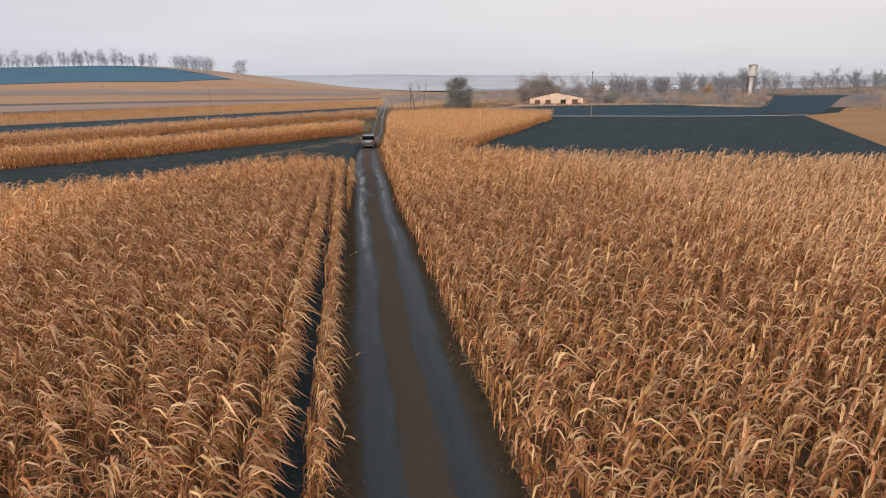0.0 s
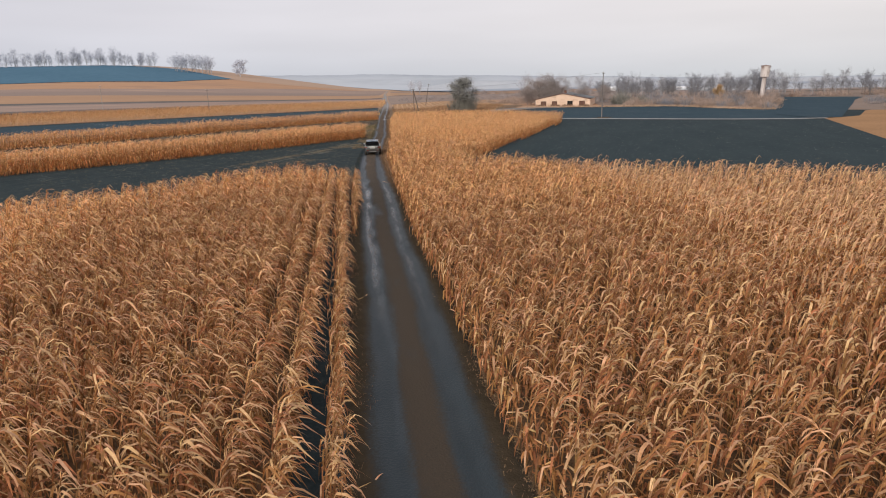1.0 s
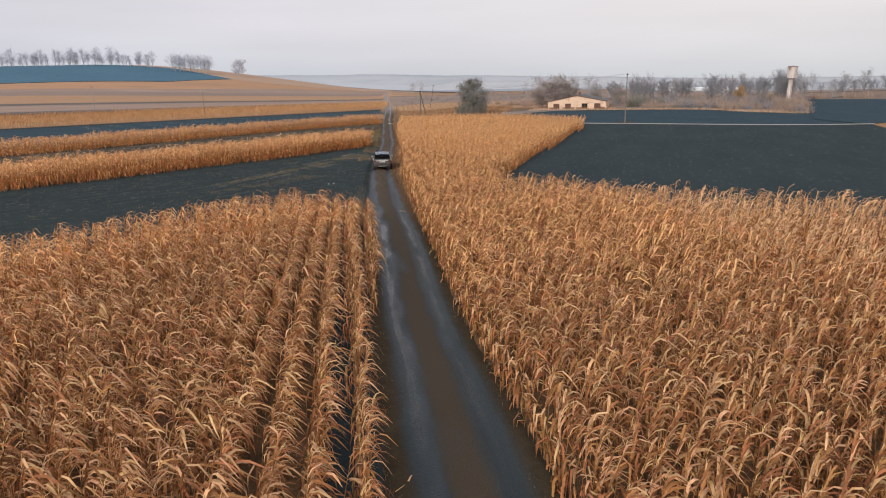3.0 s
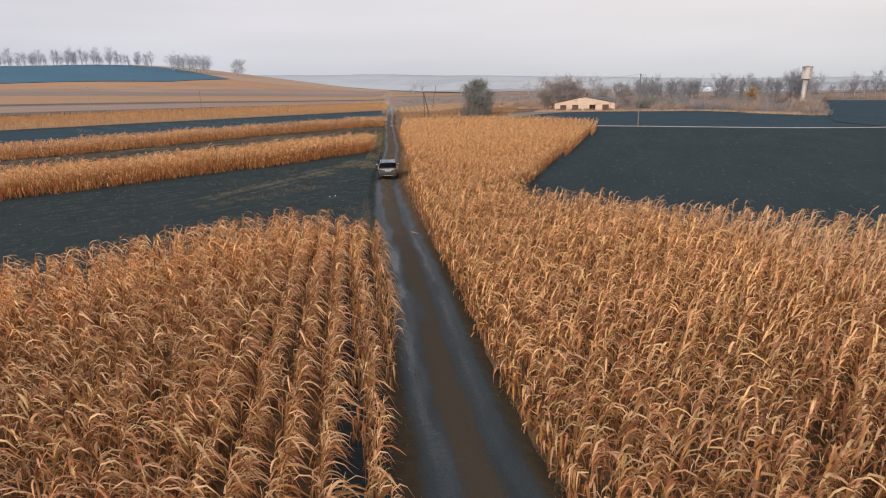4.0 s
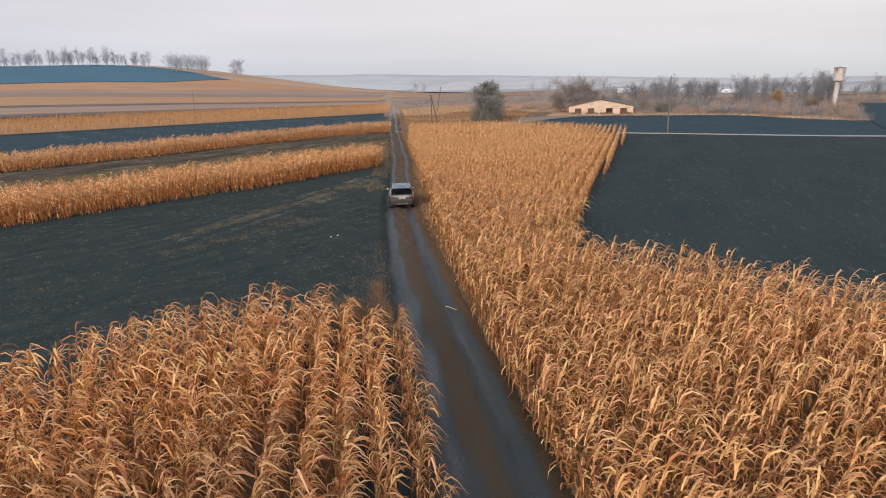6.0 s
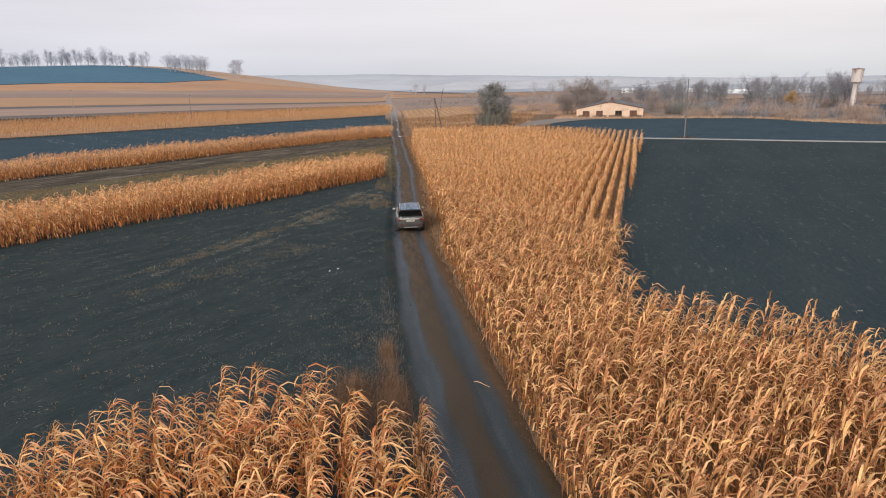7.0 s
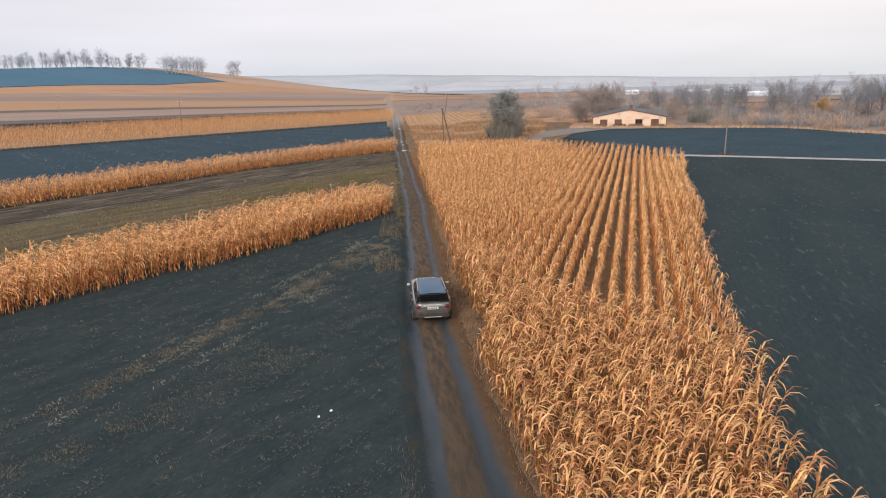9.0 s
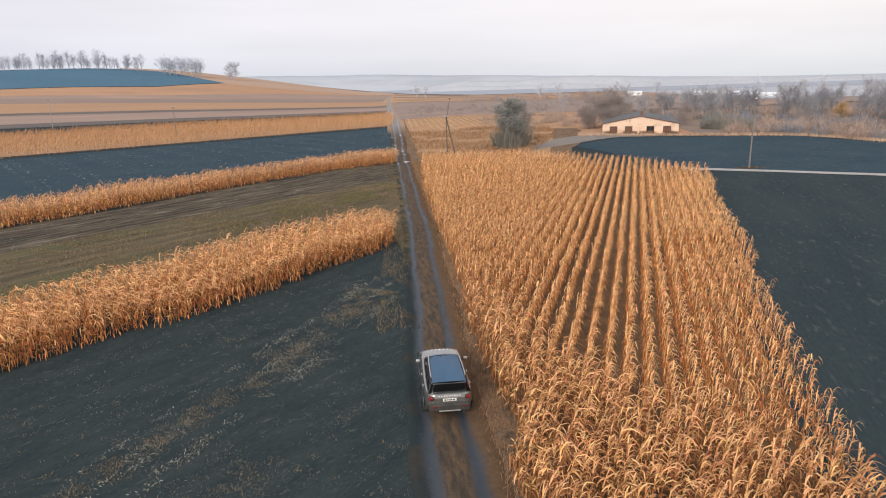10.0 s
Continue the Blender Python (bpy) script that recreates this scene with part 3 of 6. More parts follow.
def road_z(s, y):
    """Cross profile: two ruts, a low crown between them, soft shoulders."""
    rut = np.exp(-((np.abs(s) - 0.86) / 0.30) ** 2)
    deep = 0.05 + 0.04 * smooth((y - 30) / 60)
    edge = smooth((np.abs(s) - 1.4) / (1.0 - 0.55 * smooth((y - 58) / 8) * (s < 0)))
    return 0.105 - deep * rut + 0.03 * np.exp(-(s / 0.4) ** 2) - 0.155 * edge + wobble(s * 3, y, 1.1, 0.008) + wobble(s, y, 5.0, 0.012)


ry = np.concatenate([np.arange(-25, 130, 0.3), np.arange(130, 260, 0.7), np.arange(260, 1330, 8.0)])
rs = np.linspace(-2.7, 2.7, 55)
S, Y = np.meshgrid(rs, ry, indexing="ij")
wide = 1 + 0.25 * smooth((Y - 150) / 200)
X = road_x(Y) + S * wide + wobble(Y, S, 8.0, 0.06)
Z = terrain(X, Y) + road_z(S + wobble(Y, 0 * S, 6.0, 0.07), Y) + np.where(Y > 260, 0.12, 0.0)
rq = grid_quads(len(rs), len(ry))
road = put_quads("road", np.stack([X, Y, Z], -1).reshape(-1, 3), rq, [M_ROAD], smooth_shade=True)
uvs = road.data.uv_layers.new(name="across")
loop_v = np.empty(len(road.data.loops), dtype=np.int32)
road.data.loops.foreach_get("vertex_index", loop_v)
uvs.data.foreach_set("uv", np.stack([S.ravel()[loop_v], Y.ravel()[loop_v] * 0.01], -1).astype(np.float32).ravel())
tagged(road, "muddy dirt farm track with two wet ruts and a brown crown", "road", kind="structure")

# ploughed half of the strip between two maize strips: ridges along it
a_, b_ = along([(-82, 86), (-56, 108), (-38, 122.5), (-20, 140), (-4, 153.5), (4.2, 160)], 90), along([(-88, 96), (-61, 117), (-42.5, 134.5), (-22.5, 157.5), (-6.5, 173.5), (4.8, 180)], 90)
v_ = np.linspace(0, 1, 110)[None, :, None]
p_ = a_[:, None] * (1 - v_) + b_[:, None] * v_
px_, py_ = p_[..., 0] + wobble(p_[..., 1], p_[..., 0], 4.0, 0.10), p_[..., 1]
pz_ = terrain(px_, py_) + 0.035 + 0.10 * np.sin(v_[..., 0] * 2 * math.pi * 10 + wobble(px_, py_, 30.0, 0.4)) + wobble(px_, py_, 2.5, 0.012)
pz_ = pz_ * smooth(v_[..., 0] / 0.06) * smooth((1 - v_[..., 0]) / 0.04) + 0.016
ploughed = put_quads("field_ploughed_strip", np.stack([px_, py_, pz_], -1).reshape(-1, 3), grid_quads(90, 110), [M_PLOUGH], smooth_shade=True)
tagged(ploughed, "brown grey ploughed ridges beside a maize strip", "field", kind="structure")

# fields laid over the soil
E0 = [(-420, 345), (-177, 401), (-102, 423), (20, 447)]
E1 = [(-420, 402), (-203, 452), (-113, 462), (20, 467)]
E2 = [(-420, 530), (-246, 538), (-134, 539), (24, 525)]
E3 = [(-430, 555), (-256, 557), (-140, 560), (25, 548)]
E4 = [(-460, 625), (-293, 633), (-159, 633), (29, 640)]
E5 = [(-480, 655), (-310, 667), (-170, 673), (33, 715)]
E6 = [(-520, 676), (-322, 692), (-180, 710), (43, 850)]
E7 = [(-660, 692), (-355, 744), (-215, 792), (-160, 890)]
patch("field_grass_strip", [(-72, 68), (-48, 86), (-26, 104.5), (-14, 116.5), (-4, 124.5), (2.4, 128)], [(-88, 98), (-60, 119), (-42, 136), (-22, 159), (-6, 175), (6.0, 183)], 70, 24, M_GRASSLAND, 0.012, 0.4, "rough grass and trodden earth between two maize strips", "grassland")
patch("field_furrow", E0, E1, 60, 6, M_FURROW, 0.10, 0.0, "dark ploughed furrow across the fields", "furrow")
patch("field_pink_near", E1, E2, 60, 16, M_STUBBLE_GREY, 0.12, 0.0, "harvested pinkish brown stubble field")
patch("field_dark_line", E2, E3, 60, 6, M_FURROW, 0.14, 0.0, "dark thin field boundary", "furrow")
patch("field_tan_near", E3, E4, 60, 20, M_GOLD, 0.16, 0.0, "pale golden harvested maize field")
patch("field_tan_strip", E4, E5, 60, 12, M_STRIPE, 0.17, 0.0, "narrow dark brown stubble strip")
patch("field_pink_far", E5, E6, 60, 20, M_STUBBLE_GREY, 0.18, 0.0, "harvested pinkish brown stubble field")
patch("field_tan_far", E6, E7, 60, 30, M_STUBBLE, 0.20, 0.0, "dry tan field below the hill")
patch("field_slope", [(-300, 955), (-160, 882), (44, 838)], [(-420, 1290), (-100, 1300), (84, 1330)], 60, 50, M_SLOPE, 0.3, 0.0, "dry tan field on the hill slope")
patch("field_hill", E7, [(-980, 1150), (-600, 1080), (-400, 1040), (-258, 1004)], 70, 40, M_HILL, 0.6, 0.0, "ploughed hillside field, haze blue put into its colour")
patch("field_orange_right", [(47, 42), (230, 10)], [(98.5, 127), (110, 130.5), (128, 149), (260, 140)], 40, 30, M_ORANGE, 0.02, 0.0, "orange brown dry grass field")
patch("field_meadow", [(11, 200), (40, 206), (60, 212), (80, 206)], [(18, 420), (100, 430), (220, 420)], 50, 40, M_STUBBLE, 0.006, 0.0, "brown rough meadow behind the barn", "grassland")
patch("field_rough", [(18, 176), (37, 172)], [(12, 262), (62, 236)], 40, 40, M_VERGE, 0.016, 0.5, "brown trodden rough grass beyond the maize", "grassland")
patch("field_dry_grass", [(8.6, 174), (35, 178)], [(14, 262), (58, 250)], 40, 40, M_PALEORANGE, 0.026, 0.4, "tall orange dry grass beyond the maize", "grassland")
patch("field_striped", [(14, 262), (60, 250)], [(18, 345), (74, 345)], 40, 40, M_PALEORANGE, 0.02, 0.2, "rows of orange maize stubble")
patch("field_scrub", [(18, 345), (180, 330)], [(30, 600), (320, 620)], 30, 30, M_SCRUBFLOOR, 0.1, 0.0, "brown scrubland with bare saplings", "scrub")
patch("field_pale_far", [(22, 600), (330, 622)], [(84, 1330), (480, 1300)], 40, 40, M_TANFIELD, 0.2, 0.0, "pale harvested far field")
for k_, (y0_, y1_, m_) in enumerate(((640, 690, M_GOLD), (735, 775, M_STRIPE), (850, 900, M_STUBBLE_GREY), (1000, 1050, M_STRIPE))):
    x0_, x1_ = float(np.interp(y0_, ROAD_Y, ROAD_X)) + 5, 300 + 0.2 * y0_
    patch("field_far_strip_%d" % (k_ + 1), [(x0_, y0_), (x1_, y0_ - 30)], [(x0_ + 3, y1_), (x1_, y1_ - 30)], 30, 8, m_, 0.34, 0.0, "narrow stubble strip on the far field")
patch("field_behind_trees", [(80, 204.5), (97, 193.5), (105, 174), (114, 161), (130, 148), (420, 60)], [(118, 330), (330, 345), (720, 330)], 60, 40, M_THICKET, 0.05, 0.0, "brown rough grass under the tree line", "grassland")
patch("field_beyond_trees", [(118, 330), (330, 345), (720, 330)], [(150, 420), (400, 560), (900, 700)], 40, 20, M_SCRUBFLOOR, 0.30, 0.0, "hazy pale field beyond the tree line")
patch("pavement_track", [(48.5, 153.4), (62, 145.4), (72, 138.5), (81, 132.8), (91, 128.0), (99, 126.4)], [(49.6, 155.4), (62.9, 147.3), (73.1, 140.4), (82.1, 134.7), (92.1, 129.9), (100.1, 128.2)], 40, 3, M_PATH, 0.05, 0.1, "narrow pale dry cart track", "track")
patch("yard", [(33.9, 187.5), (43, 194), (52, 200), (61, 205), (72, 203.5)], [(36, 196), (44, 206), (54, 213), (61, 214.5), (72, 208)], 24, 14, M_YARD, 0.04, 0.4, "grey trodden yard before the barn", "yard")
patch("field_hazed", [(-88, 108), (-46, 147), (-24, 168), (-6, 185), (4.6, 192.5)], [(-160, 178), (-88, 225), (-41, 258), (10.8, 294)], 60, 30, M_HAZESOIL, 0.01, 0.2, "black ploughed soil, bluish from haze put into its colour")
patch("field_hazed_right", [(49.5, 156), (62, 148), (81, 135), (99, 129)], [(44, 193), (60, 203), (84, 196.5), (97, 192), (104, 172), (112, 160)], 60, 30, M_HAZESOIL, 0.01, 0.2, "black ploughed soil, bluish from haze put into its colour")
patch("maize_ground_right", [(1.9, 3), (1.7, 30), (1.9, 70), (4.0, 96)], [(40, 30), (36, 44), (9.6, 65), (10, 76)], 40, 30, M_LITTER, 0.012, 0.1, "fallen leaf litter under the maize", "soil")
patch("maize_ground_angled", [(3.6, 78), (5.6, 122), (9.0, 166), (11, 178)], [(12.4, 79.3), (23.8, 102), (34.5, 123), (44.6, 143), (39.5, 155), (32.5, 165), (25, 173)], 60, 50, M_LITTER, 0.014, 0.0, "fallen leaf litter between the maize rows", "soil")
patch("maize_ground_far", [(-188, 169), (-140, 199), (-88.5, 235), (-41.5, 268), (11, 305)], [(-188, 298), (-140, 333), (-88, 370), (-40, 386), (17, 403)], 40, 12, M_GOLD, 0.03, 0.0, "dry litter under the far maize", "soil")
patch("field_black_right", [(4, 66), (12, 57), (29, 45), (46, 36), (60, 44)], [(40, 136), (50, 153), (72, 138), (91, 127.5), (99, 125.5)], 50, 40, M_SOIL_RIGHT, 0.004, 0.0, "wide bare black field crusted dry")
patch("field_hazed_corner", [(97.6, 128.6), (99, 143.5), (111, 160.0), (136, 192.5), (171.5, 238.5)], [(103, 127.5), (120, 146), (146, 174), (166, 196), (187, 216)], 60, 30, M_HAZESOIL, 0.10, 0.0, "black ploughed soil, bluish from haze put into its colour")
vy_ = np.linspace(42, 345, 80)
patch("verge_right", [(float(road_x(v)) + 1.3, v) for v in vy_], [(float(road_x(v)) + 3.3 + 0.8 * float(smooth((v - 170) / 20)), v) for v in vy_], 160, 10, M_VERGE, 0.03, 0.0, "brown dead grass beside the track", "verge")
vy_ = np.linspace(112, 190, 30)
patch("verge_left", [(float(road_x(v)) - 1.2 - 2.3 * float(smooth((v - 112) / 18)), v) for v in vy_], [(float(road_x(v)) - 1.2, v) for v in vy_], 100, 10, M_GRASSLAND, 0.03, 0.2, "olive brown weeds beside the track", "verge")
patch("field_black_left", [(-52, 32), (-34, 43), (-23, 49), (-11.5, 56), (-6, 58), (-1.0, 58)], [(-72, 56), (-50, 73), (-27, 92), (-17, 101), (-4.6, 113), (1.6, 119)], 60, 40, M_SOIL_LEFT, 0.004, 0.0, "bare black soil tilled in faint lines")
patch("maize_ground_left", [(-30, 25), (-26, 46), (-8, 57)], [(-3.4, 3), (-3.4, 30), (-3.4, 57)], 40, 30, M_LITTER, 0.012, 0.1, "fallen leaf litter under the maize", "soil")
patch("maize_ground_left_outer", [(-40, -2), (-39.5, 18), (-39, 37)], [(-3.4, -2), (-3.4, 20), (-5, 45)], 40, 30, M_LITTER, 0.008, 0.1, "fallen leaf litter under the maize", "soil")
patch("maize_ground_right_outer", [(1.9, -2), (2.0, 20), (2.0, 42)], [(59.5, -2), (59.5, 14), (59, 30)], 40, 40, M_LITTER, 0.008, 0.1, "fallen leaf litter under the maize", "soil")


def ridge(name, y, x0, x1, heights, material, label, depth=260):
    """A long hill far off, as a rounded bank."""
    n = 260
    xs = np.linspace(x0, x1, n)
    top = np.interp(xs, np.linspace(x0, x1, len(heights)), heights)
    top = top * (1 + wobble(xs, xs * 0, 260.0, 0.02)) + np.abs(wobble(xs, xs * 0, 70.0, 0.03)) * np.sqrt(top) * 4
    prof = np.array([0, 0.35, 0.75, 1.0, 0.8, 0.0])
    vs = [(x, y + depth * k / 5, max(t, 0.5) * p - 1.0) for x, t in zip(xs, top) for k, p in enumerate(prof)]
    ob = put_quads(name, vs, grid_quads(n, 6), [material], smooth_shade=True)
    return tagged(ob, label, "hills", kind="structure")


# Backdrop shapes whose pale blue haze is part of their colour.
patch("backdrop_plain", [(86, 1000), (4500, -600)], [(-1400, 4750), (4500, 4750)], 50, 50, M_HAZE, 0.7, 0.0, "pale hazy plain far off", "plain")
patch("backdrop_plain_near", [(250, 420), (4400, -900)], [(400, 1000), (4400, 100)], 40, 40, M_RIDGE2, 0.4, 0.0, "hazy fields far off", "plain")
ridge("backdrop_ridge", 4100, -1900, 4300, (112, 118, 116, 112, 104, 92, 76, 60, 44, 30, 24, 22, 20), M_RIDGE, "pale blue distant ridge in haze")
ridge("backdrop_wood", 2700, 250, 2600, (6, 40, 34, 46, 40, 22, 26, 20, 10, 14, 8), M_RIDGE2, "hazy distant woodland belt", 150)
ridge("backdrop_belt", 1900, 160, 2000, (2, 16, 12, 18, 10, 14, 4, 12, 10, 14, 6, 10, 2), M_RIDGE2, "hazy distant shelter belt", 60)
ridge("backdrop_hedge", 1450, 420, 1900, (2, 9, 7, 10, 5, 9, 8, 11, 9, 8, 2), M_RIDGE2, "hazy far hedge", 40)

# ---------------- maize ----------------
def leaf_strip(base, azim, length, width, rise, droop, segs, wind, kink=0.5, bow=0.64):
    """One arching leaf: rows of two vertices. rise and droop in radians; wind bends it towards +x; bow: the share of its length that bends."""
    p = np.array(base, float)
    out = np.array([math.cos(azim), math.sin(azim), 0.0])
    side = np.array([-math.sin(azim), math.cos(azim), 0.0])
    twist = RNG.uniform(-0.7, 0.7)
    rows = []
    for i in range(segs + 1):
        t = i / segs
        w = width * (0.8 + 1.55 * t) * max(1.0 - t, 0.012) ** 0.72
        tw = twist * t
        sd = side * math.cos(tw) + np.array([0, 0, 1.0]) * math.sin(tw)
        rows.append((p - sd * w * 0.5, p + sd * w * 0.5))
        a = rise - (rise + droop) * float(smooth((t - kink + bow * 0.5) / bow))
        step = length / segs
        p = p + out * math.cos(a) * step + np.array([0, 0, math.sin(a) * step]) + np.array([wind * step * (0.3 + t), 0, 0])
    return rows


def maize(leaves, segs, detail, height, fat, pale=0.8, crest=0.72):
    """A dry maize plant as arrays: vertices, quads, material of each quad."""
    vs, qs, ms = [], [], []

    def strip(rows, m):
        k = len(vs)
        for a, b in rows:
            vs.extend((a, b))
        for i in range(len(rows) - 1):
            j = k + 2 * i
            qs.append((j, j + 1, j + 3, j + 2))
            ms.append(m)

    lean = np.array([RNG.uniform(0.05, 0.24), RNG.uniform(-0.08, 0.08), 0.0])

    def stem(z):
        t = z / height
        return np.array([0, 0, z]) + lean * height * t * t

    zs = np.linspace(0, height, 3 if detail else 2)
    k = len(vs)
    sides = 3 if detail else 2
    for z in zs:
        r = 0.014 * (1 - 0.55 * z / height)
        for s in range(sides):
            a = 2 * math.pi * s / sides
            vs.append(stem(z) + np.array([math.cos(a) * r, math.sin(a) * r, 0]))
    for i in range(len(zs) - 1):
        for s in range(sides if sides > 2 else 1):
            a, b = k + i * sides + s, k + i * sides + (s + 1) % sides
            qs.append((a, b, b + sides, a + sides))
            ms.append(1)
    for i in range(leaves):
        t = (i + 0.5) / leaves
        z = height * (0.06 + 0.92 * t)
        wide = fat * RNG.uniform(0.75, 1.3)
        if t > 0.58:        # bleached leaves near the top, long and blown over to one side
            az = RNG.normal(0.0, 0.40 if detail else 0.48)
            strip(leaf_strip(stem(z), az, RNG.uniform(0.44, 0.92) if detail else RNG.uniform(0.38, 0.80), wide * RNG.uniform(0.75, 1.15), RNG.uniform(1.0, 1.55), RNG.uniform(0.8, 1.55), segs, 0.48, RNG.uniform(0.24, 0.50), RNG.uniform(0.35, 0.85)), 3 if RNG.random() < crest else 0)
        else:               # brown leaves hanging along the stalk
            az = RNG.uniform(0, 6.28)
            strip(leaf_strip(stem(z), az, RNG.uniform(0.42, 0.86), wide, RNG.uniform(0.3, 1.35), RNG.uniform(1.40, 1.57), min(segs, 3), 0.05, RNG.uniform(0.05, 0.3)), 0 if RNG.random() < (pale if t < 0.38 else pale * 0.62) else 3)
    if detail:
        for b in range(3):
            az = RNG.uniform(0, 6.28)
            strip(leaf_strip(stem(height), az, RNG.uniform(0.16, 0.30), 0.016, RNG.uniform(0.9, 1.5), 0.2, 2, 0.5), 2)
        if RNG.random() < 0.75:
            z = height * RNG.uniform(0.42, 0.55)
            az = RNG.uniform(0, 6.28)
            d = np.array([math.cos(az), math.sin(az), RNG.uniform(-0.9, 0.7)])
            d /= np.linalg.norm(d)
            s = np.cross(d, (0, 0, 1.0))
            s /= np.linalg.norm(s)
            u = np.cross(s, d)
            k = len(vs)
            for q, r in ((0.0, 0.015), (0.09, 0.030), (0.22, 0.010)):
                for j in range(4):
                    a = math.pi / 2 * j
                    vs.append(stem(z) + d * (q + 0.03) + r * (math.cos(a) * s + math.sin(a) * u))
            for i in range(2):
                for j in range(4):
                    a, b = k + 4 * i + j, k + 4 * i + (j + 1) % 4
                    qs.append((a, b, b + 4, a + 4))
                    ms.append(2)
    return np.array(vs), np.array(qs), np.array(ms)


NEAR = [maize(15, 5, True, RNG.uniform(1.85, 2.25), 0.056, 0.90, 0.46) for _ in range(26)]
NEAR_PALE = [maize(15, 4, True, RNG.uniform(1.85, 2.25), 0.054, 0.86, 0.68) for _ in range(20)]
MID = [maize(14, 3, False, RNG.uniform(1.85, 2.25), 0.048, 0.88, 0.90) for _ in range(20)]
ROWS = [maize(14, 4, False, RNG.uniform(1.85, 2.25), 0.052, 0.92, 0.85) for _ in range(20)]
STRIP = [maize(11, 3, False, RNG.uniform(1.95, 2.35), 0.060, 0.70, 0.96) for _ in range(16)]
DISTANT = [maize(9, 2, False, RNG.uniform(1.95, 2.35), 0.072, 0.55, 0.92) for _ in range(14)]
FAR = [maize(9, 1, False, RNG.uniform(1.95, 2.35), 0.080, 0.12) for _ in range(12)]


def plant_field(name, x, y, kinds, label, scale=1.0, wide=1.0, group="", tip=M_TIP, leaf=M_LEAF):
    """All the plants at x, y as one mesh."""
    n = len(x)
    pick = RNG.integers(0, len(kinds), n)
    turn = RNG.normal(0.0, 0.4, n)
    tall = scale * RNG.uniform(0.86, 1.12, n) * (1 + wobble(x, y, 6.0, 0.035))
    zz = terrain(x, y) - 0.03
    V, Q, F, off = [], [], [], 0
    for k, (vs, qs, ms) in enumerate(kinds):
        idx = np.where(pick == k)[0]
        if not len(idx):
            continue
        c, s = np.cos(turn[idx])[:, None], np.sin(turn[idx])[:, None]
        sx = wide * RNG.choice([1.0, 1.0, -0.85], len(idx))[:, None]
        vx, vy, vz = vs[:, 0][None] * wide, vs[:, 1][None] * sx, vs[:, 2][None]
        px = vx * c - vy * s + x[idx][:, None]
        py = vx * s + vy * c + y[idx][:, None]
        pz = vz * tall[idx][:, None] + zz[idx][:, None]
        V.append(np.stack([px, py, pz], -1).reshape(-1, 3))
        Q.append((qs[None] + (off + np.arange(len(idx)) * len(vs))[:, None, None]).reshape(-1, 4))
        F.append(np.tile(ms, len(idx)))
        off += len(idx) * len(vs)
    ob = put_quads(name, np.concatenate(V), np.concatenate(Q), [leaf, M_STALK, M_HUSK, tip], np.concatenate(F))
    return tagged(ob, label, "maize", group, "stuff")


def rows_in(poly, spacing, gap, angle, start=(0.0, 0.0), jitter=0.05, outer=False):
    """Plant places in rows through a polygon; angle: degrees clockwise from +y of the rows."""
    a = radians(angle)
    d, s = np.array([math.sin(a), math.cos(a)]), np.array([math.cos(a), -math.sin(a)])
    P = np.array(poly, float) - start
    u, v = P @ s, P @ d
    us = np.arange(math.floor(u.min() / spacing), math.ceil(u.max() / spacing) + 1) * spacing
    vs = np.arange(v.min(), v.max(), gap)
    U, Vv = np.meshgrid(us, vs, indexing="ij")
    U = U + RNG.normal(0, jitter, U.shape)
    Vv = Vv + RNG.uniform(-gap * 0.45, gap * 0.45, U.shape)
    x = start[0] + U * s[0] + Vv * d[0]
    y = start[1] + U * s[1] + Vv * d[1]
    x, y = x.ravel(), y.ravel()
    seen = (x < 0.99 * y + 4) & (x > -4 - 0.56 * y) & (y > 4.5)      # the wedge of close plants; coarser ones stand outside it
    ok = (seen ^ outer) & inside(poly, x, y) & (RNG.random(len(x)) > 0.06)
    return x[ok], y[ok]


LEFT = [(-1.9, -2), (-1.75, 58.7), (-3.6, 58.7), (-4.8, 60.3), (-6.0, 61.2), (-8.0, 60.2), (-11.5, 58.6), (-16.0, 54.5), (-23.0, 50.0), (-34.0, 44.0), (-40.0, 38.0), (-40, -2)]
RIGHT = [(1.5, -2), (1.5, 78), (2.3, 87), (2.6, 92), (3.0, 100), (3.5, 100), (4.1, 96), (5.4, 90), (8.2, 84.5), (11.0, 80.5), (12.8, 79.0), (9.0, 70.6), (8.2, 66.2), (10.5, 64.6), (14.6, 60.3), (20.5, 54.6), (30.0, 48.3), (41, 43.2), (60, 31), (60, -2)]
BACK = [(4.1, 96), (3.7, 100), (4.5, 112), (5.3, 128), (6.4, 148), (8.0, 165), (9.4, 178.5), (18, 177.5), (26, 174), (33, 166), (40, 156), (45.5, 145), (44.9, 141), (35.5, 123), (24.9, 102), (19.2, 90.3), (15.7, 83.4), (13.6, 79.3), (11.0, 80.5), (8.2, 84.5), (5.4, 90)]


x_, y_ = rows_in(LEFT, 0.90, 0.235, -0.6, (-2.2, 0), 0.07)
x_ = np.where(x_ < -2.65, x_ - 0.2, x_)
x_ = x_ + RNG.normal(0, 1.0, len(x_)) * 0.33 * smooth((np.interp(y_, [6, 14, 32, 38, 48, 56], [-3.3, -4.6, -4.8, -6.4, -6.2, -4.0]) - x_) / 2.0)
SEAM = np.random.default_rng(5)      # frays the seams between neighbouring stands
w_ = x_ + np.clip(SEAM.normal(0, 2.2, len(x_)), -5, 5)
n_ = w_ > -17
n1_ = x_ > -2.65
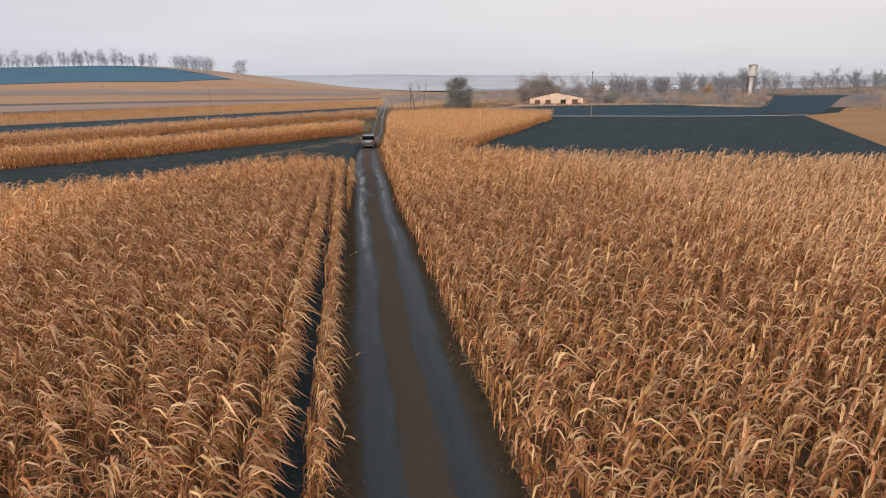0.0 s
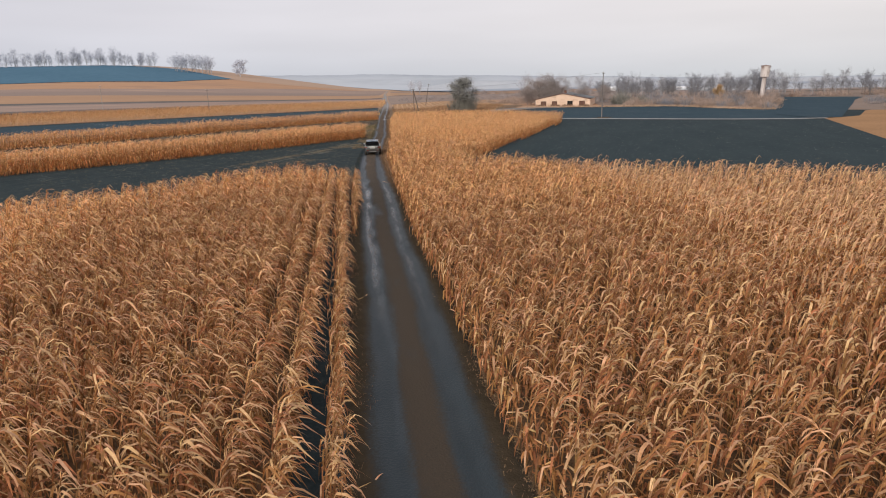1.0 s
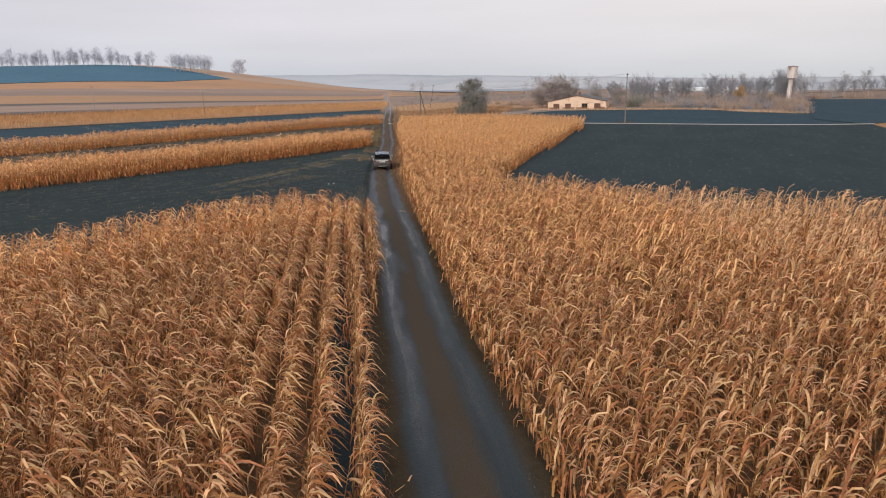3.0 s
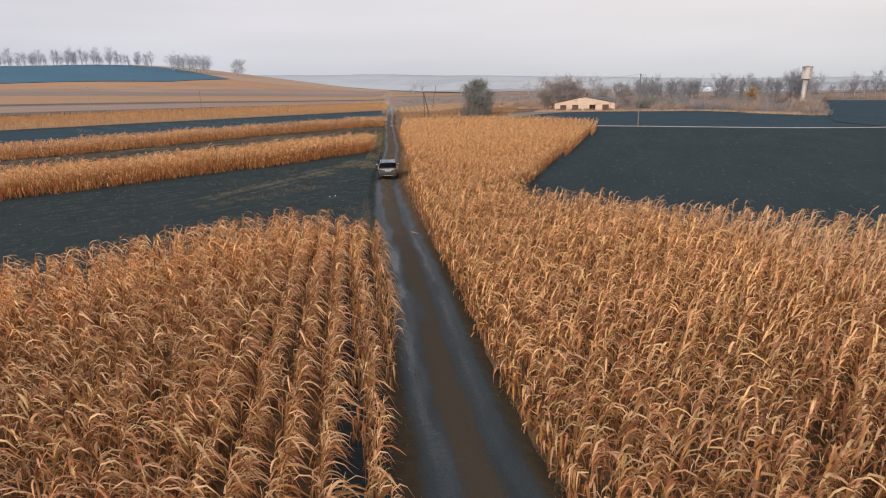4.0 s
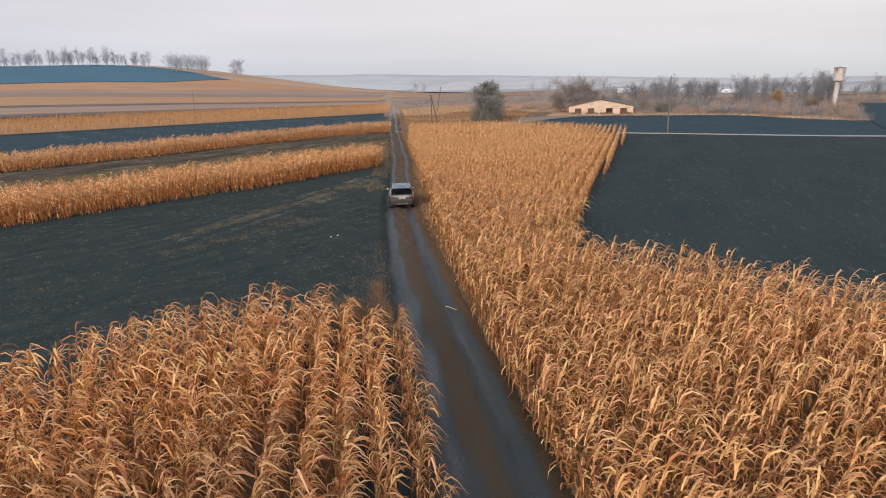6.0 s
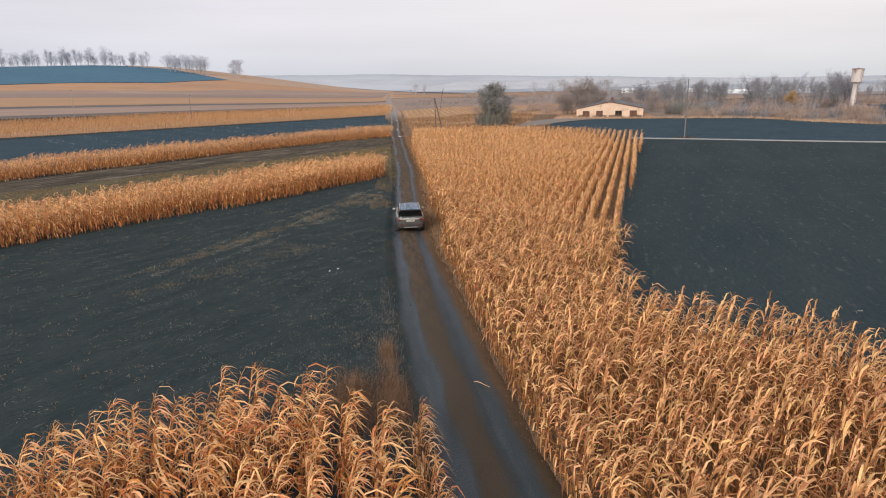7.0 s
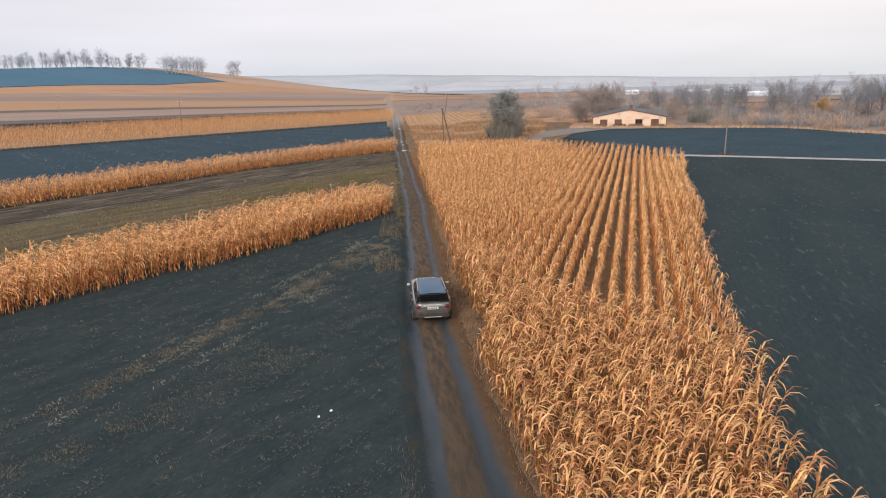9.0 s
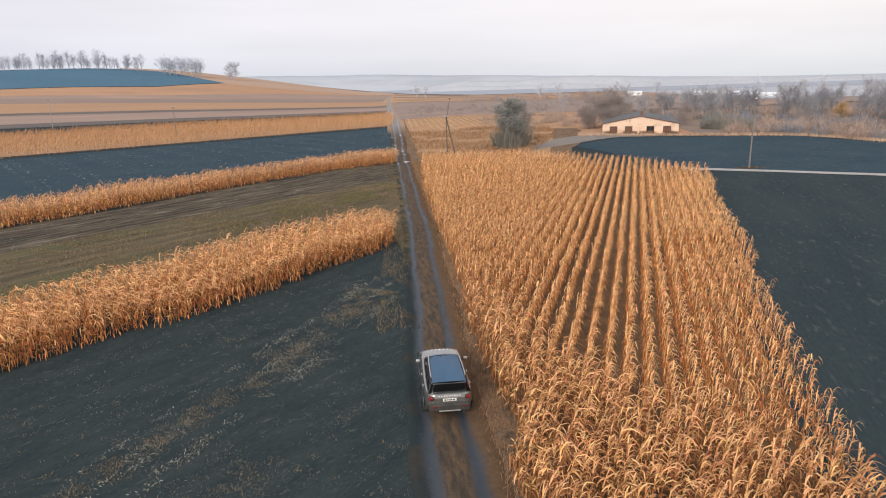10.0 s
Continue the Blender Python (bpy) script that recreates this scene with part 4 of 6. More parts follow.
plant_field("maize_row_left", x_[n1_], y_[n1_], NEAR, "single row of dry orange maize along the track", 1.0, 0.74, group="maize plots")
n_ = n_ & ~n1_
far_ = (w_ <= -17) & ~n1_
e_ = n_ & (y_ + SEAM.normal(0, 1.8, len(y_)) > np.interp(x_, [-17, -10, -6, -2], [45.5, 49.5, 51.5, 51.5]))
n_ = n_ & ~e_
plant_field("maize_plot_left_near", x_[n_], y_[n_], NEAR, "dense standing dry orange maize beside the track", group="maize plots")
# Plot end brightened with the paler tip and brighter leaf colours.
plant_field("maize_plot_left_end", x_[e_], y_[e_], NEAR_PALE, "dry orange maize at the plot's end, brightened by colour", group="maize plots", tip=M_TIP_PALE, leaf=M_LEAF_BRIGHT)
plant_field("maize_plot_left_back", x_[far_], y_[far_], MID, "dense standing dry orange maize", 1.0, 1.1, group="maize plots", tip=M_TIP_PALE, leaf=M_LEAF_BRIGHT)
x_, y_ = rows_in(RIGHT, 0.90, 0.235, 0.0, (1.98, 0), 0.08)
x_ = x_ + np.interp(y_, [0, 20, 44, 60, 80, 92], [0.22, 0.08, -0.16, 0.08, 0.4, 0.6])
x_ = x_ + RNG.normal(0, 1.0, len(x_)) * 0.24 * smooth((x_ - 3.2) / 3)
n_ = (x_ + SEAM.normal(0, 1.6, len(x_)) < 15) & (y_ < 101)
f_ = y_ + SEAM.normal(0, 3.0, len(y_)) < 40
plant_field("maize_plot_right_near", x_[n_ & f_], y_[n_ & f_], NEAR, "dense standing dry orange maize beside the track", group="maize plots")
plant_field("maize_plot_right_middle", x_[n_ & ~f_], y_[n_ & ~f_], NEAR_PALE, "dense standing dry pale orange maize beside the track", group="maize plots", tip=M_TIP_PALE)
n2_ = ~n_ & (x_ + SEAM.normal(0, 2.0, len(x_)) > 24)
plant_field("maize_plot_right_back", x_[~n_ & ~n2_], y_[~n_ & ~n2_], MID, "dense standing dry orange maize", 1.0, 1.1, group="maize plots", leaf=M_LEAF_BRIGHT)
plant_field("maize_plot_right_end", x_[n2_], y_[n2_], MID, "dense standing dry orange maize", 1.0, 1.1, group="maize plots")
for nm_, poly_ in (("maize_plot_left_outer", LEFT), ("maize_plot_right_outer", RIGHT)):     # coarser plants at the plots' outer ends
    x_, y_ = rows_in(poly_, 0.90, 0.27, 0.0, (1.98, 0), 0.2, True)
    plant_field(nm_, x_, y_, FAR, "dense standing dry orange maize", 0.95, 1.3, group="maize plots")
x_, y_ = rows_in(BACK, 0.92, 0.26, 25.4, (8.0, 90.0), 0.035)
n_ = y_ < 112
plant_field("maize_plot_angled", x_[n_], y_[n_], ROWS, "dry orange maize in clear slanting rows", 1.0, 0.68, group="maize plots", tip=M_TIP_PALE, leaf=M_LEAF_BRIGHT)
n2_ = y_ > 140
plant_field("maize_plot_angled_far", x_[n2_], y_[n2_], DISTANT, "dry orange maize in clear slanting rows", 0.97, 0.85, group="maize plots", tip=M_TIP_PALE, leaf=M_LEAF_BRIGHT)
plant_field("maize_plot_angled_back", x_[~n_ & ~n2_], y_[~n_ & ~n2_], STRIP, "dry orange maize in clear slanting rows", 0.97, 0.75, group="maize plots", tip=M_TIP_PALE, leaf=M_LEAF_BRIGHT)

STRIP_1 = [(-0.2, 117.2), (0.4, 120), (-0.3, 124.5), (-4, 124.2), (-8, 121.5), (-14.5, 116.0), (-20.6, 108.5), (-26, 103.5), (-34, 96.5), (-48, 85), (-70, 68), (-70, 56), (-50, 72), (-42.9, 78.5), (-32.5, 86), (-27.3, 90.5), (-22.0, 95.8), (-17.6, 99.4), (-12.0, 104.2), (-4.6, 112.0)]
x_, y_ = rows_in(STRIP_1, 0.85, 0.27, 46.0, (-12, 104.5), 0.08)
plant_field("maize_strip_near", x_, y_, MID, "narrow strip of dry orange maize across black soil", 1.1, 1.2, group="maize plots", tip=M_TIP_PALE, leaf=M_LEAF_BRIGHT)
STRIP_2 = [(4.9, 181.5), (5.2, 186), (4.4, 191), (-6, 183.5), (-23.8, 166), (-37, 154.5), (-46, 144.5), (-60, 130), (-85, 107), (-85, 97), (-60, 118), (-42.3, 135.9), (-33.8, 145.4), (-22.4, 158.6), (-6, 174.9)]
x_, y_ = rows_in(STRIP_2, 0.85, 0.36, 46.0, (-22, 159), 0.08)
plant_field("maize_strip_middle", x_, y_, STRIP, "narrow strip of dry orange maize across black soil", 1.05, 1.25, group="maize plots", tip=M_TIP_PALE, leaf=M_LEAF_BRIGHT)
STRIP_3 = [(11.0, 296), (16, 345), (17.5, 405), (-40, 388), (-88, 372), (-140, 335), (-190, 300), (-190, 160), (-140, 190), (-88.5, 226), (-41.5, 259)]
x_, y_ = rows_in(STRIP_3, 1.7, 1.2, 50.0, (-41, 259), 0.5)
plant_field("maize_strip_far", x_, y_, FAR, "wide far strip of dry pale orange maize", 1.0, 1.6, group="maize plots", tip=M_PALEMAIZE)

# ---------------- verge grass, weeds, litter of the harvest ----------------
def blades(name, x, y, height, width, material, label, category, lean=0.5, segs=2):
    """Grass or weed blades as one mesh."""
    n = len(x)
    az = RNG.uniform(0, 6.28, n)
    h = height * RNG.uniform(0.5, 1.25, n)
    w = width * RNG.uniform(0.6, 1.3, n)
    bend = lean * RNG.uniform(0.2, 1.3, n)
    tilt = RNG.uniform(0, 6.28, n)
    side = np.stack([np.cos(az), np.sin(az), 0 * az], -1)
    out = np.stack([np.cos(tilt), np.sin(tilt), 0 * az], -1)
    z0 = terrain(x, y)
    rows = []
    for i in range(segs + 1):
        t = i / segs
        c = np.stack([x, y, z0 + h * t * (1 - 0.25 * bend * t)], -1) + out * (h * bend * t * t)[:, None] + np.array([0.12, 0, 0]) * (h * t * t)[:, None]
        ww = (w * (1 - 0.8 * t))[:, None]
        rows += [c - side * ww * 0.5, c + side * ww * 0.5]
    V = np.stack(rows, 1).reshape(-1, 3)
    k = 2 * (segs + 1)
    q = np.concatenate([np.array([[2 * i, 2 * i + 1, 2 * i + 3, 2 * i + 2]]) for i in range(segs)])
    Q = (q[None] + (np.arange(n) * k)[:, None, None]).reshape(-1, 4)
    return tagged(put_quads(name, V, Q, [material]), label, category, kind="stuff")


def clumped(n, x0, x1, y0, y1, size, share):
    """Random places kept where a slow noise is high."""
    x, y = RNG.uniform(x0, x1, n), RNG.uniform(y0, y1, n)
    keep = wobble(x, y, size, 0.8) + wobble(y * 1.7, x * 1.3, size * 0.37, 0.6) + RNG.normal(0, 0.7, n) > share
    return x[keep], y[keep]


# right verge along the maize
yv = RNG.uniform(50, 182, 34000)
sv = 1.45 + 1.7 * RNG.random(len(yv)) ** 0.7
keep = (RNG.random(len(yv)) < smooth((yv - 58) / 26)) & (wobble(yv, sv, 3.0, 1.0) > -1.3)
blades("verge_grass_right", road_x(yv[keep]) + sv[keep], yv[keep], 0.30, 0.020, M_DRYGRASS, "tall dry reddish grass between track and maize", "grass", 0.7)
# near shoulders, short and thin
yv = RNG.uniform(0, 60, 5200)
sv = np.where(RNG.random(len(yv)) < 0.5, RNG.uniform(1.35, 2.3, len(yv)), -RNG.uniform(1.3, 2.0, len(yv)))
keep = wobble(yv, sv * 3, 2.0, 1.0) > 0.0
blades("shoulder_grass", road_x(yv[keep]) + sv[keep], yv[keep], 0.16, 0.018, M_DRYGRASS, "short trampled dry grass on the track's shoulders", "grass", 1.0)
# crown between the ruts farther on
yv = RNG.uniform(56, 185, 17000)
sv = RNG.normal(0.0, 0.22, len(yv))
keep = (RNG.random(len(yv)) < smooth((yv - 60) / 24)) & (wobble(yv, sv, 4.0, 1.0) > -0.5)
blades("crown_grass", road_x(yv[keep]) + sv[keep], yv[keep], 0.12, 0.022, M_SCRAP, "brown grass on the crown between the ruts", "grass", 0.8)
# left verge beyond the first plot
yv = RNG.uniform(96, 186, 12000)
sv = -RNG.uniform(1.2, 3.4, len(yv))
keep = (wobble(yv, sv * 2, 3.5, 1.0) > 0.25) | ((yv > 108) & (yv < 128) & (RNG.random(len(yv)) < 0.6))
blades("verge_grass_left", road_x(yv[keep]) + sv[keep], yv[keep], 0.20, 0.022, M_GREENGRASS, "low olive and brown grass on the verge", "grass", 0.8)
# tall dead weeds at the corner of the first plot
for cx_, cy_, sx_, sy_, n_, h_ in ((-3.75, 62.2, 0.34, 0.8, 3000, 0.52), (-2.35, 61.6, 0.28, 1.1, 3000, 0.50), (-2.9, 60.4, 0.8, 0.7, 1800, 0.36), (-2.3, 65.6, 0.18, 0.8, 900, 0.42)):
    xw, yw = RNG.normal(cx_, sx_, n_), RNG.normal(cy_, sy_, n_)
    kw = xw < -1.7
    blades("tall_weeds", xw[kw], yw[kw], h_, 0.010, M_RUST, "clump of tall dead reddish weeds at the plot's corner", "weeds", 0.6, 3)
xw, yw = RNG.normal(-1.9, 0.22, 700), RNG.uniform(59, 76, 700)
blades("tall_weeds_edge", xw, yw, 0.24, 0.014, M_WEED, "dead grey brown weeds along the track", "weeds", 0.4, 3)
xw, yw = -1.9 - np.abs(RNG.normal(0, 2.2, 15000)), 60 + np.abs(RNG.normal(0, 6.0, 15000))
kw = wobble(xw, yw, 0.9, 0.5) + RNG.normal(0, 0.8, len(xw)) > 0.3
xw, yw = xw[kw], yw[kw]
blades("low_weeds", xw, yw, 0.09, 0.014, M_WEED, "low grey green weeds beside the plot's end", "weeds", 1.0)
# weeds in a line over the black soil
for n_w, path_w, spread_w in ((19000, [(-17, 79.5), (-13.7, 84.2), (-11.2, 88.3), (-7.8, 93.1), (-4.6, 99.7), (-2.1, 104.0), (-0.9, 104.8)], 0.45), (4200, [(-16, 76.0), (-13.3, 77.9), (-9.0, 82.1), (-6.8, 85.6)], 0.65)):
    t_ = RNG.random(n_w) ** 0.75
    p_ = np.array(path_w)
    k_ = np.linspace(0, 1, len(p_))
    off_ = RNG.choice([-0.7, 0.0, 0.0, 0.6], n_w) * (0.5 + 0.8 * t_) + RNG.normal(0, spread_w * (0.6 + 1.6 * t_ ** 3), n_w)
    xw = np.interp(t_, k_, p_[:, 0]) + 0.83 * off_
    yw = np.interp(t_, k_, p_[:, 1]) - 0.56 * off_
    kw = wobble(xw, yw, 2.4, 0.5) + wobble(xw, yw, 0.7, 0.6) + RNG.normal(0, 0.5, len(xw)) > -0.1
    blades("weed_line", xw[kw], yw[kw], 0.10, 0.018, M_TUFT, "line of dry grey green weeds across black soil", "weeds", 1.2)


def tufts(n, x0, x1, y0, y1, poly, per, radius):
    """Places of small tufts of a few blades each."""
    cx, cy = clumped(n, x0, x1, y0, y1, 4.0, 0.0)
    ok = inside(poly, cx, cy)
    cx, cy = np.repeat(cx[ok], per), np.repeat(cy[ok], per)
    return cx + RNG.normal(0, radius, len(cx)), cy + RNG.normal(0, radius, len(cy))


xw, yw = tufts(2200, -34, 0, 56, 112, [(-1.8, 60), (-6, 61), (-23, 51), (-42, 39), (-55, 60), (-27, 89), (-12, 104), (-1.5, 112), (-1.5, 90)], 9, 0.10)
blades("seedling_tufts", xw, yw, 0.09, 0.022, M_TUFT, "small pale weeds dotted over black soil", "weeds", 1.3)
xw, yw = tufts(420, 20, 95, 55, 150, [(14, 64), (30, 51), (56, 62), (95, 123), (52, 151), (46, 136), (25, 98)], 9, 0.16)
blades("seedling_tufts", xw, yw, 0.10, 0.025, M_WEED, "small pale weeds dotted over black soil", "weeds", 1.3)
xw, yw = clumped(9000, -30, 0.5, 62, 112, 3.1, 0.9)
blades("weed_tufts", xw, yw, 0.065, 0.020, M_WEED, "scattered small olive weeds on black soil", "weeds", 1.0)
# grass between the two maize strips
xw, yw = clumped(100000, -52, 4.5, 96, 165, 5.0, -0.2)
kw = inside([(-52, 108), (-34, 98), (-20, 110), (-7, 123), (0, 126), (2.5, 133), (4.2, 161), (-4, 154), (-20, 140.5), (-40, 121)], xw, yw)
blades("rough_grass", xw[kw], yw[kw], 0.20, 0.05, M_GREENGRASS, "rough olive and brown grass between two maize strips", "grass", 0.9)
t_ = RNG.random(15000)
xw, yw = -16 + 19 * t_ + RNG.normal(0, 1.6, len(t_)), 131 + 21 * t_ + RNG.normal(0, 2.6, len(t_))
kw = (wobble(xw, yw, 4.0, 1.0) > -0.4) & (xw < road_x(yw) - 1.6)
blades("green_grass", xw[kw], yw[kw], 0.18, 0.05, M_LUSH, "fresh green grass at the strip's end", "grass", 0.8)
xw, yw = RNG.uniform(9, 60, 26000), RNG.uniform(180, 262, 26000)
kw = inside([(9.5, 181.5), (26, 178), (36, 190), (52, 225), (56, 255), (14, 262)], xw, yw) & (wobble(xw, yw, 8.0, 1.0) > -0.6)
blades("tall_dry_grass", xw[kw], yw[kw], 0.8, 0.10, M_DRYGRASS, "tall orange dry grass beyond the maize", "grass", 0.5)
edge_ = along([(54, 212), (61, 209), (72, 203.5), (82, 199), (90, 196), (97, 192.5), (101.5, 185), (104, 174), (110.5, 163), (128, 186), (150, 214)], 9000)
ex, ey = edge_[:, 0] + RNG.normal(0, 1.0, 9000) + 1.0, edge_[:, 1] + RNG.normal(0, 1.0, 9000) + 0.6
blades("field_edge_grass", ex, ey, 0.6, 0.08, M_EDGE, "tall pale dry grass along the ploughed field's edge", "grass", 0.5)
gx_, gt_ = RNG.uniform(-0.3, 18.6, 5200), RNG.normal(-0.9, 0.5, 5200)
kw = wobble(gx_, gt_, 1.6, 1.0) > -0.2
gx_, gt_ = gx_[kw], gt_[kw]
ca_, sa_ = math.cos(radians(-25)), math.sin(radians(-25))
blades("barn_weeds", 60.7 + gx_ * ca_ - gt_ * sa_, 215.9 + gx_ * sa_ + gt_ * ca_, 0.75, 0.05, M_RUST, "tall dead brown weeds before the barn wall", "weeds", 0.5)
gx_, gt_ = RNG.normal(58.4, 1.0, 320), RNG.normal(151.6, 0.5, 320)
blades("pole_grass", gx_, gt_, 0.30, 0.04, M_SCRAP, "tuft of dry grass round a power pole", "grass", 0.7)
# stubble rows
xs, ys = rows_in([(15, 264), (61, 252), (74, 344), (18, 344)], 2.3, 0.32, 4.0, (30, 264), 0.2)
blades("stubble_rows", xs, ys, 0.16, 0.34, M_EDGE, "rows of pale maize stubble", "stubble", 0.6, 1)


def residue(name, n, poly, angle, label, size=1.0, material=M_RESIDUE, least=1.25):
    """Short pale scraps of stalk and leaf lying in faint rows on the soil."""
    P = np.array(poly, float)
    x, y = RNG.uniform(P[:, 0].min(), P[:, 0].max(), n), RNG.uniform(P[:, 1].min(), P[:, 1].max(), n)
    a = radians(angle)
    across = x * math.cos(a) - y * math.sin(a)
    along = x * math.sin(a) + y * math.cos(a)
    keep = inside(poly, x, y) & (np.sin(across * 2 * math.pi / 1.7 + wobble(along, across, 6, 0.4)) * 0.95 + wobble(x, y, 3.3, 0.6) + wobble(x, y, 0.8, 0.4) + RNG.normal(0, 0.3, n) > least)
    x, y = x[keep], y[keep]
    m = len(x)
    th = a * 0 + RNG.uniform(0, math.pi, m)
    ln, w = size * RNG.uniform(0.02, 0.16, m) ** 1.15, size * RNG.uniform(0.008, 0.028, m)
    d = np.stack([np.cos(th), np.sin(th), RNG.normal(0, 0.35, m)], -1)
    s = np.stack([-np.sin(th), np.cos(th), RNG.normal(0, 0.3, m)], -1)
    c = np.stack([x, y, terrain(x, y) + 0.035], -1)
    V = np.stack([c - d * ln[:, None] / 2 - s * w[:, None] / 2, c + d * ln[:, None] / 2 - s * w[:, None] / 2, c + d * ln[:, None] / 2 + s * w[:, None] / 2, c - d * ln[:, None] / 2 + s * w[:, None] / 2], 1).reshape(-1, 3)
    return tagged(put_quads(name, V, np.arange(4 * m).reshape(-1, 4), [material]), label, "crop residue", kind="stuff")


residue("residue_left", 460000, [(-1.6, 60), (-3.6, 61), (-6.0, 62), (-11.5, 59.5), (-23.0, 51), (-42, 39), (-60, 55), (-42.9, 77), (-27, 88.5), (-12, 103), (-1, 114), (-0.2, 80)], 46.0, "pale scraps of maize stalk on black soil", 0.85, M_RESIDUE, 1.0)
residue("residue_right", 26000, [(10.5, 69), (14, 62), (30, 49.5), (56, 60), (97, 124), (50, 155), (45.5, 138), (24.6, 99)], 26.0, "sparse pale scraps of maize stalk on black soil", 2.0)
residue("residue_far", 40000, [(4, 193), (10, 290), (-42, 256), (-90, 222), (-46, 148), (-24, 169)], 46.0, "pale clods and scraps on black soil", 4.5, M_CLOD, 1.2)

residue("residue_ploughed", 90000, [(-82, 87), (-56, 109), (-38, 123.5), (-20, 141), (-4, 154.5), (4, 161), (4.6, 179), (-6.5, 172.5), (-22.5, 156.5), (-42.5, 133.5), (-61, 116)], 44.0, "pale scraps along ploughed ridges", 2.0, M_CLOD, 0.75)
M_STRAW = mat("pale_straw_scraps", (0.270, 0.262, 0.215), (0.160, 0.158, 0.132), scale=0.6, fine=6.0, rough=0.9, per="island", per_amount=0.6, spec=0.05)
residue("straw_line", 60000, [(-17, 80), (-14, 79), (-0.6, 101), (0.2, 111), (-2.5, 109)], 29.0, "pale straw and weeds in a line over black soil", 1.25, M_STRAW, 0.75)
residue("shoulder_litter", 26000, [(-2.5, 5), (-1.35, 5), (-1.35, 60), (-2.4, 60)], 0.0, "trampled maize leaves on the track's shoulder", 1.0, M_SCRAP, 0.2)
residue("shoulder_litter", 26000, [(1.45, 5), (2.5, 5), (2.6, 70), (1.4, 70)], 0.0, "trampled maize leaves on the track's shoulder", 1.0, M_SCRAP, 0.2)

# fallen stalks beside the track
SPOTS = [(-1.55, 17.6, 20), (-1.75, 13.4, 80), (-1.45, 12.9, 120), (1.85, 16.5, 10), (2.0, 12.6, 60), (-1.5, 30.0, 35), (1.95, 27.5, 100), (1.0, 62.3, 125)]


def fallen_stalk():
    root = new("fallen_stalk")
    part("stalk", tube_bm([(-0.3, 0, 0.02), (0, 0.02, 0.035), (0.32, 0, 0.02)], [0.012, 0.011, 0.006], 5), M_HUSK, root)
    bm = bmesh.new()
    rows = leaf_strip((0.05, 0, 0.03), 0.5, 0.35, 0.05, 0.3, 0.3, 4, 0.0)
    vv = [[bm.verts.new(Vector(a)), bm.verts.new(Vector(b))] for a, b in rows]
    for r1, r2 in zip(vv, vv[1:]):
        bm.faces.new((r1[0], r1[1], r2[1], r2[0]))
    part("leaf", bm, M_TIP, root)
    return tagged(root, "fallen pale maize stalk lying on the track's edge", "maize stalk", "fallen stalks")


stalk0 = fallen_stalk()
for i, (fx, fy, fr) in enumerate(SPOTS):
    m_ = pose(fx, fy, 0.05, 0, 0, fr)
    if i:
        copy_thing(stalk0, m_)
    else:
        stalk0.matrix_basis = m_


def scrap(x, y, size, turn):
    bm = bmesh.new()
    bmesh.ops.create_grid(bm, x_segments=4, y_segments=3, size=size / 2)
    for v in bm.verts:
        v.co.z = 0.03 * math.sin(v.co.x * 40 + turn) + 0.02 * math.cos(v.co.y * 55)
    bmesh.ops.solidify(bm, geom=bm.faces[:], thickness=0.004)
    me = bpy.data.meshes.new("plastic_scrap")
    bm.to_mesh(me)
    bm.free()
    me.materials.append(M_WHITE)
    ob = new("plastic_scrap", me)
    ob.matrix_basis = pose(x, y, 0.03, 8, 5, turn)
    return tagged(ob, "small crumpled white plastic scrap on the soil", "litter", "scraps of litter")


scrap(-4.58, 78.6, 0.11, 20)
scrap(-5.05, 78.2, 0.08, 70)
scrap(-1.55, 14.2, 0.14, 30)


def puddle(x, y, rx, ry_, turn, z):
    bm = bmesh.new()
    ring = []
    for k in range(22):
        a = 2 * math.pi * k / 22
        r = 1 + 0.22 * math.sin(3 * a + x) + 0.15 * math.sin(5 * a + y)
        ring.append(bm.verts.new((rx * r * math.cos(a), ry_ * r * math.sin(a), 0)))
    bm.faces.new(ring)
    me = bpy.data.meshes.new("puddle")
    bm.to_mesh(me)
    bm.free()
    me.materials.append(M_WATER)
    ob = new("puddle", me)
    ob.matrix_basis = pose(x, y, z, 0, 0, turn)
    return tagged(ob, "still rain water lying in a muddy rut", "puddle", "puddles in the ruts", "structure")


pr = random.Random(5)
pools = []
q_ = 182.0
while q_ < 470:
    for _ in range(5 if q_ < 225 else 2):
        pools.append((q_ + pr.uniform(-2, 2), pr.uniform(-1.25, 1.25), pr.uniform(0.06, 0.30) * pr.choice((0.7, 1.0, 2.2)), pr.uniform(0.3, 2.0) * (1 if q_ < 240 else 2.2)))
    q_ += pr.uniform(1.8, 4.5) if q_ < 225 else pr.uniform(6, 12)
for k, (py_, ps, rx, ry_) in enumerate(pools):
    turn_ = -math.degrees(math.atan((float(road_x(py_ + 3)) - float(road_x(py_ - 3))) / 6)) + (pr.uniform(-32, 32) if py_ > 180 else 0)
    puddle(float(road_x(py_)) + ps * (1.0 if py_ < 180 else 1.2), py_, rx, ry_, turn_, float(terrain(road_x(py_), py_)) + 0.004 * (k % 3) + (0.056 if py_ < 180 else 0.075) + (0.14 if py_ > 260 else 0))

# ---------------- trees and bushes ----------------


